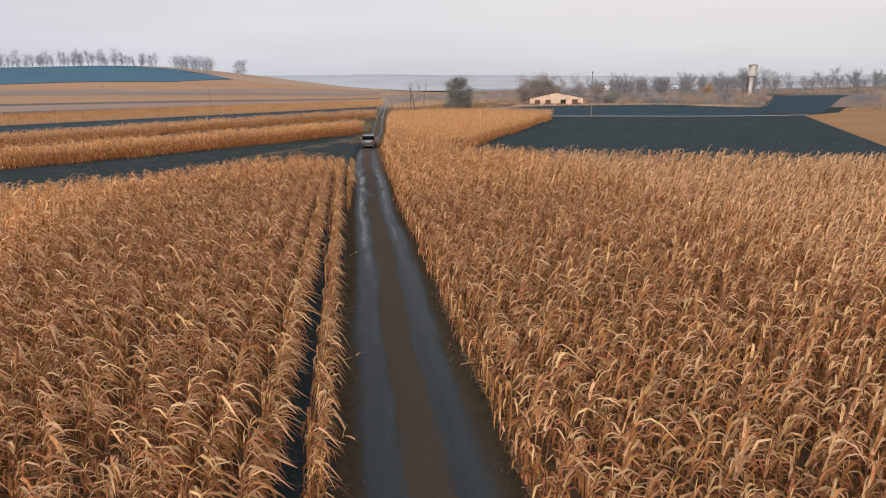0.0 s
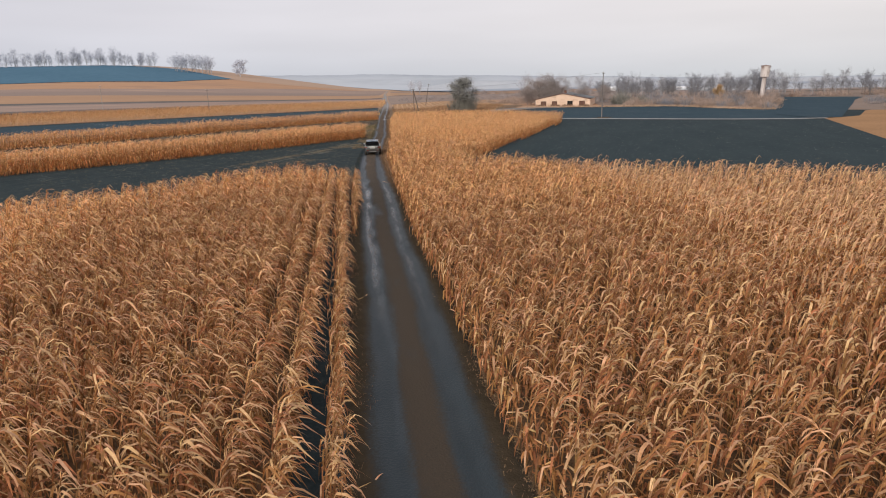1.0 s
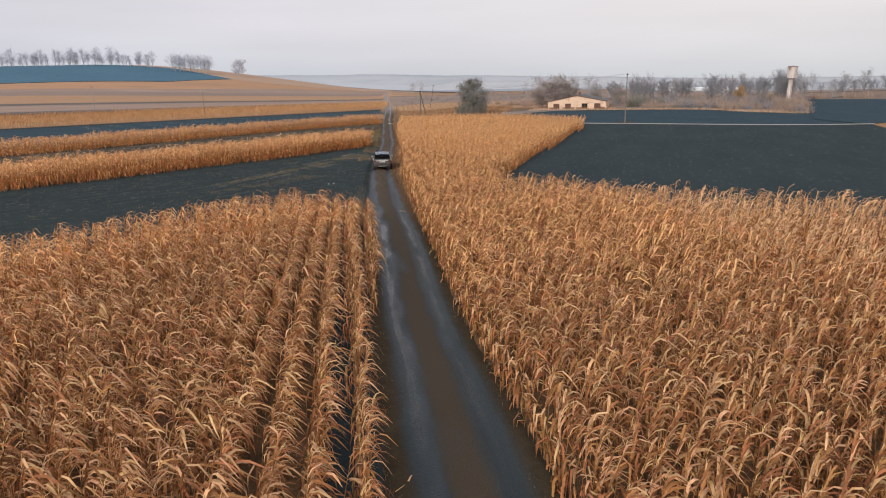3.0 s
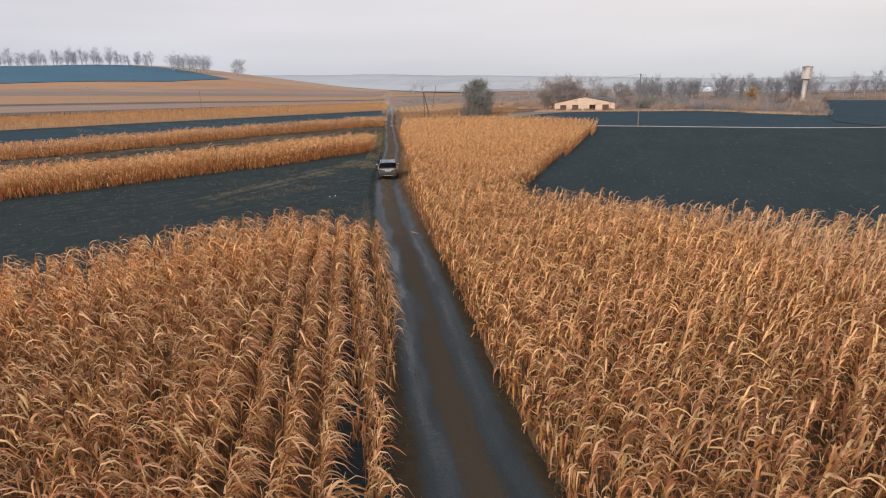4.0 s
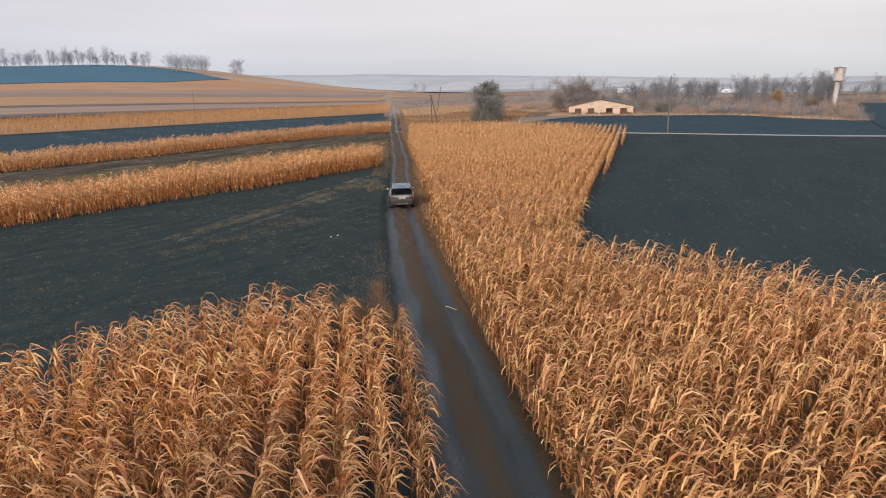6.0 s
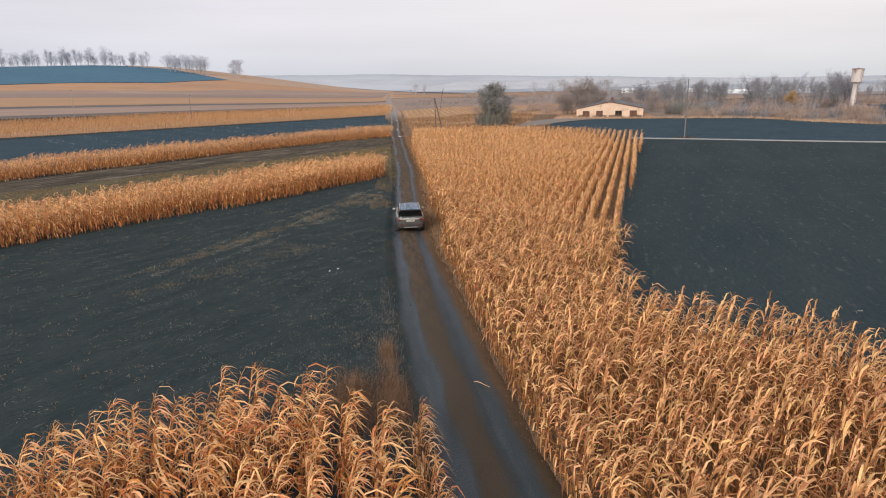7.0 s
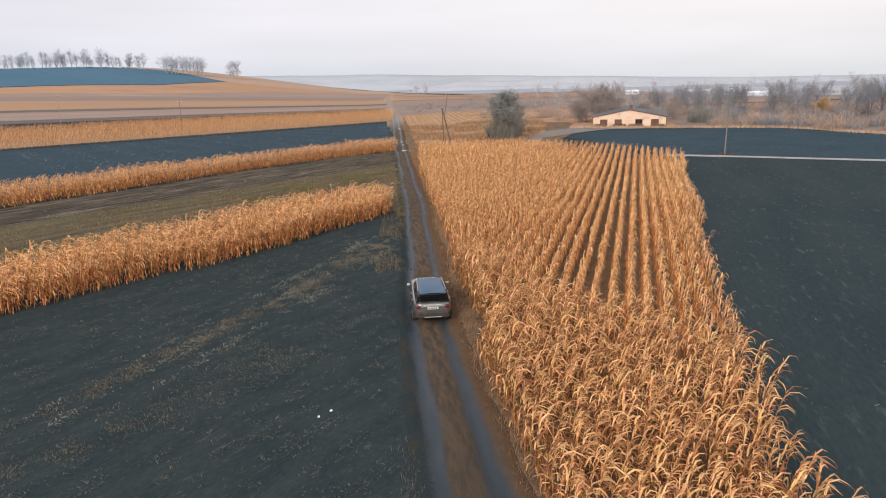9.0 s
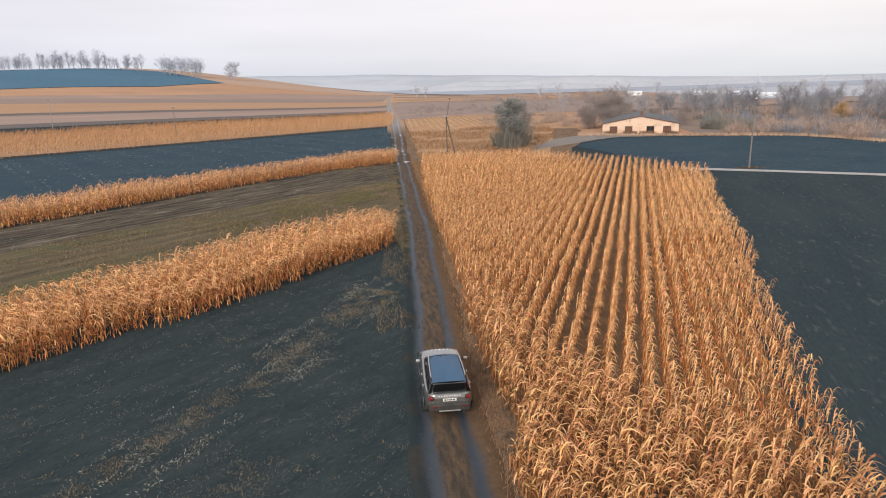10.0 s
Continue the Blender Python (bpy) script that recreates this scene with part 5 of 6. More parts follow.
def bare_tree(name, height, spread_, seed, twig_material, bark, label, category="tree", group="", twig_w=0.03, twigs=900, leaves=None, low=0.22, taper=0.24, deep=2, fuzz=0.0):
    """Tapered trunk with rising limbs from low on, a crown of fine bare twigs; leaves: material of leaf clumps."""
    r = random.Random(seed)
    root = new(name)
    trunk = bmesh.new()
    ends = []

    def limb(p, d, length, rad, depth):
        steps = 3
        pts, rads, q, dd = [p], [rad], p.copy(), d.copy()
        for i in range(steps):
            dd = (dd + Vector((r.gauss(0, 0.14), r.gauss(0, 0.14), 0.12 + r.gauss(0, 0.06)))).normalized()
            q = q + dd * (length / steps)
            pts.append(q.copy())
            rads.append(max(rad * (1 - 0.75 * (i + 1) / steps), 0.006))
            ends.append((q.copy(), dd.copy(), length))
        tube_bm(pts, rads, 3, trunk, cap=False)
        if depth < deep:
            for i in range(3):
                k = r.randint(1, steps)
                nd = (dd + Vector((r.gauss(0, 0.55), r.gauss(0, 0.55), r.gauss(0.1, 0.3)))).normalized()
                limb(pts[k], nd, length * r.uniform(0.4, 0.65), rads[k] * 0.7, depth + 1)

    pts = [Vector((0, 0, -0.2))]
    lean = Vector((r.gauss(0, 0.05), r.gauss(0, 0.05), 1)).normalized()
    for i in range(6):
        pts.append(pts[-1] + (lean + Vector((r.gauss(0, 0.07), r.gauss(0, 0.07), 0))) * height * 0.125)
    rads = [height * 0.020 * (1 - 0.82 * i / 6) for i in range(7)]
    tube_bm(pts, rads, 7, trunk)
    n = 13
    for i in range(n):
        t = low + (0.98 - low) * (i + r.random() * 0.8) / n
        k = min(5, int(t * 6))
        p = pts[k].lerp(pts[k + 1], t * 6 - k)
        a = i * 2.4 + r.gauss(0, 0.4)
        up = 0.55 + 1.1 * t + r.gauss(0, 0.15)
        d = Vector((math.cos(a) * spread_, math.sin(a) * spread_, up)).normalized()
        limb(p, d, height * (0.42 - taper * t) * r.uniform(0.8, 1.15), rads[k] * 0.55, 0)
    part("trunk", trunk, bark, root)
    V, Q = [], []
    for i in range(twigs):
        p, d, ln = r.choice(ends)
        dd = (d + Vector((r.gauss(0, 0.6), r.gauss(0, 0.6), r.gauss(0.15, 0.4)))).normalized()
        s = dd.cross(Vector((r.gauss(0, 1), r.gauss(0, 1), r.gauss(0, 1)))).normalized() * twig_w * 0.5
        p = p + Vector((r.gauss(0, 1), r.gauss(0, 1), r.gauss(0, 0.8))) * height * fuzz
        e = p + dd * height * r.uniform(0.05, 0.13)
        k = len(V)
        V += [p - s, p + s, e + s * 0.35, e - s * 0.35]
        Q.append((k, k + 1, k + 2, k + 3))
    put_mesh("crown", V, Q, [twig_material], root)
    if leaves:
        V, Q = [], []
        for i in range(9000):
            p, d, ln = r.choice(ends)
            c = p + Vector((r.gauss(0, 1), r.gauss(0, 1), r.gauss(0, 1))) * height * 0.05
            u = Vector((r.gauss(0, 1), r.gauss(0, 1), r.gauss(0, 1))).normalized() * height * 0.011
            w = u.orthogonal().normalized() * height * 0.008
            k = len(V)
            V += [c - u, c + w, c + u, c - w]
            Q.append((k, k + 1, k + 2, k + 3))
        put_mesh("leaves", V, Q, [leaves], root)
    return tagged(root, label, category, group)


def bush(name, height, width, seed, material, label, group, strands=420):
    """A thicket of thin upright shoots with side twigs."""
    r = random.Random(seed)
    V, Q = [], []
    for i in range(strands):
        a, rad = r.uniform(0, 6.28), width * 0.5 * math.sqrt(r.random())
        p = Vector((math.cos(a) * rad * 0.8, math.sin(a) * rad * 0.8, -0.1))
        d = Vector((math.cos(a) * rad / width * 0.8 + r.gauss(0, 0.15), math.sin(a) * rad / width * 0.8 + r.gauss(0, 0.15), 1)).normalized()
        h = height * (0.35 + 0.65 * r.random() ** 1.4) * (1 - 0.45 * (rad / (width * 0.5)) ** 2)
        s = Vector((math.cos(a + 1.3), math.sin(a + 1.3), 0)) * r.uniform(0.02, 0.05) * (height / 5) ** 0.5
        pts = [p, p + d * h * 0.6, p + d * h + Vector((r.gauss(0, 0.15), r.gauss(0, 0.15), 0)) * h]
        k = len(V)
        for j, q in enumerate(pts):
            V += [q - s * (1 - 0.2 * j), q + s * (1 - 0.2 * j)]
        Q += [(k + 2 * j, k + 2 * j + 1, k + 2 * j + 3, k + 2 * j + 2) for j in range(2)]
        for b in range(4):
            t = r.uniform(0.30, 0.95)
            q = p + d * h * t
            e = q + Vector((r.gauss(0, 0.7), r.gauss(0, 0.7), r.uniform(-0.1, 0.9))).normalized() * h * r.uniform(0.12, 0.3)
            ss = Vector((r.gauss(0, 1), r.gauss(0, 1), 0)).normalized() * r.uniform(0.02, 0.045)
            k = len(V)
            V += [q - ss, q + ss, e + ss * 0.4, e - ss * 0.4]
            Q.append((k, k + 1, k + 2, k + 3))
    ob = put_mesh(name, V, Q, [material])
    return tagged(ob, label, "bush", group)


def place(ob, x, y, turn=0.0, s=1.0, sz=1.0, dz=0.0):
    return pose(x, y, float(terrain(x, y)) + dz, 0, 0, turn) @ Matrix.Diagonal((s, s, s * sz, 1))


def scatter(masters, spots):
    """Each master stands at the first spot of its kind; the others are copies. Spots: kind, x, y, turn, size, height."""
    used = set()
    for k, x, y, turn, s, sz in spots:
        if y < 250 and x > 80 and x < np.interp(-y, [-250, -206, -193, -174, -160, -148], [80, 80, 99, 106, 114, 128]):
            continue
        if inside([(107, 157), (134, 193), (170, 240), (190, 236), (192, 216), (148, 172), (112, 129), (98, 126)], np.array([x]), np.array([y]))[0]:
            continue
        m = place(None, x, y, turn, s, sz)
        if k in used:
            ob = masters[k].copy() if not masters[k].children else None
            if ob:
                scene.collection.objects.link(ob)
                ob.matrix_basis = m
            else:
                copy_thing(masters[k], m).matrix_basis = m
        else:
            masters[k].matrix_basis = m
            used.add(k)


rr = random.Random(11)
CREST_KINDS = ((1, 0.75, 27, 0.16, 0.26), (2, 0.95, 26, 0.20, 0.22), (3, 1.5, 25, 0.14, 0.14), (4, 1.15, 25, 0.22, 0.18), (5, 0.6, 27, 0.10, 0.24))
# Crest trees take the palest twig colour, which holds the haze.
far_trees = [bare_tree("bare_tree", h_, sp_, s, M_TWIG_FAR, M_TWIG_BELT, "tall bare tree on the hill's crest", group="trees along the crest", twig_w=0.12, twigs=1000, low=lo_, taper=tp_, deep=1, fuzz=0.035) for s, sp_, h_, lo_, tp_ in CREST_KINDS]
spots = []
for x in (-560, -552, -545, -538, -530, -512, -505, -500, -488, -482, -458, -455, -447, -440, -424, -418, -404, -398, -392, -380, -371, -365, -350, -330, -308, -302, -296, -290):
    spots.append((rr.choice((0, 1, 1, 3, 4)), x + rr.uniform(-3, 3), 1000 + rr.uniform(-8, 8), rr.uniform(0, 360), rr.uniform(0.70, 1.02), rr.uniform(0.9, 1.15)))
for i in range(30):
    spots.append((rr.choice((0, 1, 3, 4)), -566 + i * 9.3 + rr.uniform(-4, 4), 1000 + rr.uniform(-10, 14), rr.uniform(0, 360), rr.uniform(0.45, 0.82), rr.uniform(0.9, 1.15)))
for x in (-250, -243, -236, -229, -218, -210, -203):
    spots.append((2, x, 956 + rr.uniform(-6, 6), rr.uniform(0, 360), rr.uniform(0.72, 0.95), 1.0))
spots.append((3, -345, 998, 20, 1.0, 1.05))
for x in (-246, -240, -233, -227, -220, -213, -206, -200):
    spots.append((rr.choice((1, 3, 3)), x, 952 + rr.uniform(-5, 5), rr.uniform(0, 360), rr.uniform(0.88, 1.05), 1.0))
for i in range(26):
    spots.append((rr.randrange(5), -556 + i * 10.2 + rr.uniform(-4, 4), 1006 + rr.uniform(-8, 16), rr.uniform(0, 360), rr.uniform(0.32, 0.62), rr.uniform(0.9, 1.1)))
scatter(far_trees, spots)

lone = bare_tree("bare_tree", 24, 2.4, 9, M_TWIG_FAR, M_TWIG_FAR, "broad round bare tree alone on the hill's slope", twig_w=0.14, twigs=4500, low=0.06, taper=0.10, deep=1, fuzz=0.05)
lone.matrix_basis = place(None, -164, 968, 200, 1.0)

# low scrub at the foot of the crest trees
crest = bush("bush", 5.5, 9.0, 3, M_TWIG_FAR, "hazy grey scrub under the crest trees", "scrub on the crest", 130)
scatter([crest], [(0, x, 1003 + rr.uniform(-5, 5), rr.uniform(0, 360), rr.uniform(0.6, 1.1), 0.8) for x in (-560, -552, -540, -530, -520, -508, -495, -480, -470, -462, -450, -440, -428, -415, -400, -385, -372, -355, -335, -315, -295, -268, -258)])

# tree line beyond the ploughed field on the right
line_trees = [bare_tree("bare_tree", 12, sp, s, M_TWIG, M_BARK, "leafless dark tree in the field-edge tree line", group="field-edge trees", twig_w=0.05, twigs=1500, low=0.30, taper=0.08, deep=1, fuzz=0.025) for s, sp in ((21, 1.0), (22, 1.5), (23, 0.8), (24, 1.25))]
spots = []
for i in range(74):         # a deep, uneven belt behind the thicket
    t = rr.random()
    x, y = 92 + 150 * t, 262 - 40 * t + rr.uniform(-22, 40)
    spots.append((rr.randrange(4), x, y, rr.uniform(0, 360), rr.uniform(0.45, 0.78), rr.uniform(0.85, 1.05)))
for x, y, s in ((117, 216, 0.62), (124, 222, 0.7), (128, 203, 0.66), (136, 203, 0.82), (139, 207, 0.7), (141, 214, 0.75), (146, 219, 0.7), (133, 212, 0.6), (196, 214, 0.72), (203, 205, 0.8), (210, 196, 0.7), (200, 190, 0.66), (215, 182, 0.75), (205, 172, 0.7), (196, 160, 0.66), (212, 158, 0.8), (190, 148, 0.6), (205, 140, 0.7), (222, 132, 0.8)):
    spots.append((rr.randrange(4), x + rr.uniform(-1, 1), y, rr.uniform(0, 360), s * rr.uniform(0.92, 1.05), 1.0))
scatter(line_trees, spots)
autumn = bare_tree("autumn_tree", 9.5, 1.0, 31, M_TWIG, M_BARK, "small tree with yellow orange autumn leaves", twig_w=0.05, twigs=500, leaves=M_YELLOW)
autumn.matrix_basis = place(None, 128.4, 215.5, 0, 0.62)

thickets = [bush("bush", 4.2, 7.5, s, M_BROWN, "brown leafless thicket along the field's edge", "thicket along the field's edge", 160) for s in (41, 42, 43)]
spots = []
EDGE = np.array([(82, 203), (88, 199), (94, 196), (99, 192), (102, 186), (104, 176), (108, 166), (112, 160), (118, 153), (126, 147)], float)
for i in range(96):
    t = rr.random() * (len(EDGE) - 1)
    k = int(t)
    e = EDGE[k] + (EDGE[min(k + 1, len(EDGE) - 1)] - EDGE[k]) * (t - k)
    off = rr.uniform(0, 1) ** 1.3 * 26
    spots.append((rr.randrange(3), e[0] + off * 0.75 + 3, e[1] + off * 0.6 + 3, rr.uniform(0, 360), rr.uniform(0.45, 1.0) * (0.75 + off / 80), rr.uniform(0.8, 1.15)))
for i in range(60):
    tt = rr.random()
    spots.append((rr.randrange(3), 118 + 78 * tt + rr.uniform(0, 26), 133 + 88 * tt + rr.uniform(-8, 2), rr.uniform(0, 360), rr.uniform(0.5, 0.9), 0.9))
for i in range(46):
    spots.append((rr.randrange(3), 150 + rr.uniform(0, 75), 231 + rr.uniform(-3, 16), rr.uniform(0, 360), rr.uniform(0.6, 1.1), 0.9))
for i in range(40):
    spots.append((rr.randrange(3), 100 + rr.uniform(0, 75), 225 + rr.uniform(-45, 45), rr.uniform(0, 360), rr.uniform(0.7, 1.3), 0.9))
for i in range(34):
    spots.append((rr.randrange(3), 40 + rr.uniform(0, 66), 246 + rr.uniform(0, 70), rr.uniform(0, 360), rr.uniform(0.55, 1.05), 0.8))
for i in range(12):
    spots.append((rr.randrange(3), 121 + rr.uniform(0, 9), 180 + rr.uniform(0, 11), rr.uniform(0, 360), rr.uniform(0.85, 1.1), 0.95))
scatter(thickets, spots)
grey_scrub = [bush("tall_scrub", 6.5, 9.0, s, M_TWIG, "tall grey leafless scrub in the tree line", "tall scrub", 135) for s in (44, 45)]
scatter(grey_scrub, [(rr.randrange(2), 96 + rr.uniform(0, 80), 232 + rr.uniform(-70, 45), rr.uniform(0, 360), rr.uniform(0.5, 0.85), rr.uniform(0.65, 0.9)) for _ in range(84)])

# low scrub that frays the far ends of the ploughed corner
hedge = [bush("scrub_bush", 3.2, 6.5, s, M_TWIG_MID, "low grey brown scrub behind the ploughed corner", "scrub behind the ploughed corner", 150) for s in (47, 48)]
spots = [(rr.randrange(2), 170 + 20 * t_ + rr.uniform(-1, 1), 242.5 - 3.5 * t_ + rr.uniform(0, 5), rr.uniform(0, 360), rr.uniform(0.5, 1.0), rr.uniform(0.6, 0.9)) for t_ in [k / 13 for k in range(14)]]
spots += [(rr.randrange(2), 193.5 - 46 * t_ + rr.uniform(0, 4), 214 - 43 * t_ + rr.uniform(-4, 0), rr.uniform(0, 360), rr.uniform(0.35, 0.7), 0.7) for t_ in [k / 15 for k in range(16)]]
scatter(hedge, spots)

# dark hawthorn by the barn, brown willows behind it, ivy-grown tree beyond the maize
willows = [bare_tree("willow_tree", 10.5, sp, s, M_WILLOW, M_WILLOW, "broad grey brown leafless willow beside the barn", group="willows by the barn", twig_w=0.055, twigs=4800, low=0.08, taper=0.12, fuzz=0.08) for s, sp in ((51, 1.5), (52, 1.8))]
scatter(willows, [(0, 66.5, 236, 0, 0.88, 0.95), (1, 71.5, 239, 60, 0.95, 0.95), (0, 76, 241, 120, 0.85, 0.95), (1, 62.5, 232, 200, 0.66, 0.9), (0, 85, 236, 200, 0.55, 0.9), (1, 92, 232, 20, 0.6, 0.9), (0, 79, 244, 20, 0.7, 0.9), (1, 64, 233, 80, 0.6, 0.8), (0, 70, 234, 140, 0.62, 0.8)])
haw = bush("hawthorn_bush", 6.0, 9.0, 61, M_IVY, "dark tangled hawthorn bush near the barn", "hawthorns", 600)
scatter([haw], [(0, 92, 216, 0, 0.95, 0.95), (0, 98, 213, 100, 0.7, 0.9)])
ivy = bare_tree("ivy_tree", 12.4, 1.15, 74, M_TWIG, M_BARK, "broad dark tree overgrown with ivy beyond the maize", twig_w=0.06, twigs=1800, leaves=M_IVY, low=0.10)
ivy.matrix_basis = place(None, 31.4, 198, 0, 1.34, 0.66)
ivy_skirt = bush("shrub", 5.6, 8.2, 72, M_IVY, "dense dark shrub at the foot of an ivy-grown tree", "shrubs", 900)
ivy_skirt.matrix_basis = place(None, 31.6, 197, 0, 1.2)

# far scrub in the hollow
far_scrub = [bush("scrub_bush", 5.0, 9.0, s, M_TWIG_MID, "grey leafless scrub in the hollow", "scrub in the hollow", 110) for s in (81, 82)]
spots = []
for i in range(90):
    spots.append((rr.randrange(2), 26 + rr.uniform(0, 150), 355 + rr.uniform(0, 130), rr.uniform(0, 360), rr.uniform(0.5, 0.9), rr.uniform(0.6, 1.0)))
for i in range(40):
    spots.append((rr.randrange(2), 90 + rr.uniform(0, 230), 420 + rr.uniform(0, 220), rr.uniform(0, 360), rr.uniform(0.8, 1.6), rr.uniform(0.7, 1.1)))
scatter(far_scrub, spots)
# Belt trees get a blue grey that includes the haze.
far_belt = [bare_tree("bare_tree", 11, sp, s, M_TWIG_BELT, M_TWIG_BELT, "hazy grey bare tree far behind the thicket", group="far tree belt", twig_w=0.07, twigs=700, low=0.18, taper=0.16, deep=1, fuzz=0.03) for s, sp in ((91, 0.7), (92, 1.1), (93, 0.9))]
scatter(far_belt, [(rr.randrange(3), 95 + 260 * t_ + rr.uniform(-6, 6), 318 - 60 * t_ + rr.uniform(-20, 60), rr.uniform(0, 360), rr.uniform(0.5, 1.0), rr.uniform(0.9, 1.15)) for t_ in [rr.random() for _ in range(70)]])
copy_far = [(0, 62, 700, 1), (1, 70, 690, 40), (2, 150, 560, 80), (3, 175, 590, 120), (1, 215, 560, 160), (0, 240, 540, 10), (2, 300, 500, 33), (3, 330, 470, 77)]
for k, x, y, tn in copy_far:
    m_ = place(None, x, y, tn, 0.55, 1.0)
    copy_thing(far_trees[k], m_).matrix_basis = m_

# ---------------- barn, tower, poles, far sheds ----------------


def barn():
    """Long farm building; local x along the gable, y back, origin at the gable's near left corner."""
    root = new("barn")
    W, H, R, D, T = 18.4, 2.8, 4.65, 28.0, 0.4
    holes = [(0.095, 0.200), (0.300, 0.400), (0.585, 0.685), (0.800, 0.905)]
    lo, hi = 0.45, 2.15
    xs = [0.0]
    for a, b in holes:
        xs += [a * W, b * W]
    xs.append(W)

    def top(x):
        return H + (R - H) * (1 - abs(x - W / 2) / (W / 2))

    wall = bmesh.new()

    def prism(x0, x1, z0a, z0b, z1a, z1b):
        v = [wall.verts.new(p) for p in ((x0, 0, z0a), (x1, 0, z0b), (x1, 0, z1b), (x0, 0, z1a), (x0, T, z0a), (x1, T, z0b), (x1, T, z1b), (x0, T, z1a))]
        for f in ((0, 1, 2, 3), (5, 4, 7, 6), (4, 0, 3, 7), (1, 5, 6, 2), (3, 2, 6, 7), (4, 5, 1, 0)):
            wall.faces.new([v[i] for i in f])

    for i in range(len(xs) - 1):
        x0, x1 = xs[i], xs[i + 1]
        cuts = [x0] + ([W / 2] if x0 < W / 2 < x1 else []) + [x1]
        if i % 2 == 0:
            for c0, c1 in zip(cuts, cuts[1:]):
                prism(c0, c1, -0.6, -0.6, top(c0), top(c1))
        else:
            prism(x0, x1, -0.6, -0.6, lo, lo)
            for c0, c1 in zip(cuts, cuts[1:]):
                prism(c0, c1, hi, hi, top(c0), top(c1))
    bmesh.ops.remove_doubles(wall, verts=wall.verts[:], dist=0.001)
    part("wall", wall, M_PLASTER, root, "flaking ochre plaster gable")
    side = box_bm((T, D - T, H + 0.6), (T / 2, T + (D - T) / 2, H / 2 - 0.3))
    part("wall", side, M_PLASTER, root)
    side = box_bm((T, D - T, H + 0.6), (W - T / 2, T + (D - T) / 2, H / 2 - 0.3))
    part("wall", side, M_PLASTER, root)
    part("wall", box_bm((W - 2 * T - 0.01, T, H + 0.6), (W / 2, D - T / 2, H / 2 - 0.3)), M_PLASTER, root)
    slope = math.atan2(R - H, W / 2)
    for sgn in (-1, 1):
        bm = bmesh.new()
        n = 26
        ln = math.hypot(W / 2, R - H) + 0.35
        for k in range(n + 1):
            for e in (0, 1):
                s = e * ln
                bm.verts.new((W / 2 + sgn * s * math.cos(slope), -0.12 + (D + 0.4) * k / n, R + 0.07 - s * math.sin(slope) + 0.035 * (k % 2)))
        bm.verts.ensure_lookup_table()
        for k in range(n):
            q = [bm.verts[2 * k], bm.verts[2 * k + 1], bm.verts[2 * k + 3], bm.verts[2 * k + 2]]
            bm.faces.new(q if sgn > 0 else q[::-1])
        bmesh.ops.solidify(bm, geom=bm.faces[:], thickness=0.05)
        part("roof", bm, M_SLATE, root, "weathered dark sheet roof")
    for i, (a, b) in enumerate(holes):
        w = (b - a) * W
        x = (a + b) / 2 * W
        door = part("window", box_bm((w, 0.06, hi - lo), (x, 0.24, (hi + lo) / 2)), M_BRICKUP if i != 2 else M_DARK, root, "boarded brown window opening")
        for dx in (-w / 2 + 0.06, 0.0, w / 2 - 0.06):
            part("frame", box_bm((0.09, 0.07, hi - lo - 0.02), (x + dx, 0.17, (hi + lo) / 2), 0.01), M_WOOD, door)
        part("sill", box_bm((w + 0.2, 0.16, 0.08), (x, -0.06, lo - 0.05), 0.01), M_PLASTER, door)
    for sgn in (-1, 1):
        ln = math.hypot(W / 2, R - H) + 0.3
        c = Vector((W / 2 + sgn * ln * 0.5 * math.cos(slope), -0.15, R - 0.02 - ln * 0.5 * math.sin(slope)))
        part("verge_board", box_bm((ln, 0.05, 0.20), c, 0.01, turn=Euler((0, sgn * slope, 0)).to_matrix().to_4x4()), M_BRICKUP, root, "dark rusty verge board")
    chim = part("chimney", box_bm((0.7, 0.7, 1.5), (W / 2 + 0.4, 5.0, R + 0.35), 0.03), M_BRICKUP, root)
    part("cap", box_bm((0.85, 0.85, 0.12), (W / 2 + 0.4, 5.0, R + 1.16), 0.02), M_SLATE, chim)
    tagged(root, "long ochre plastered barn with a dark sheet roof", "barn")
    root.matrix_basis = pose(60.7, 215.9, 0.85, 0, 0, -25)
    return root


barn()


def lathe_bm(profile, sides=24, bm=None):
    bm = bm or bmesh.new()
    rings = []
    for r, z in profile:
        rings.append([bm.verts.new((r * math.cos(2 * math.pi * k / sides), r * math.sin(2 * math.pi * k / sides), z)) for k in range(sides)])
    for a, b in zip(rings, rings[1:]):
        for k in range(sides):
            bm.faces.new((a[k], a[(k + 1) % sides], b[(k + 1) % sides], b[k]))
    bm.faces.new(rings[0][::-1])
    bm.faces.new(rings[-1])
    return bm


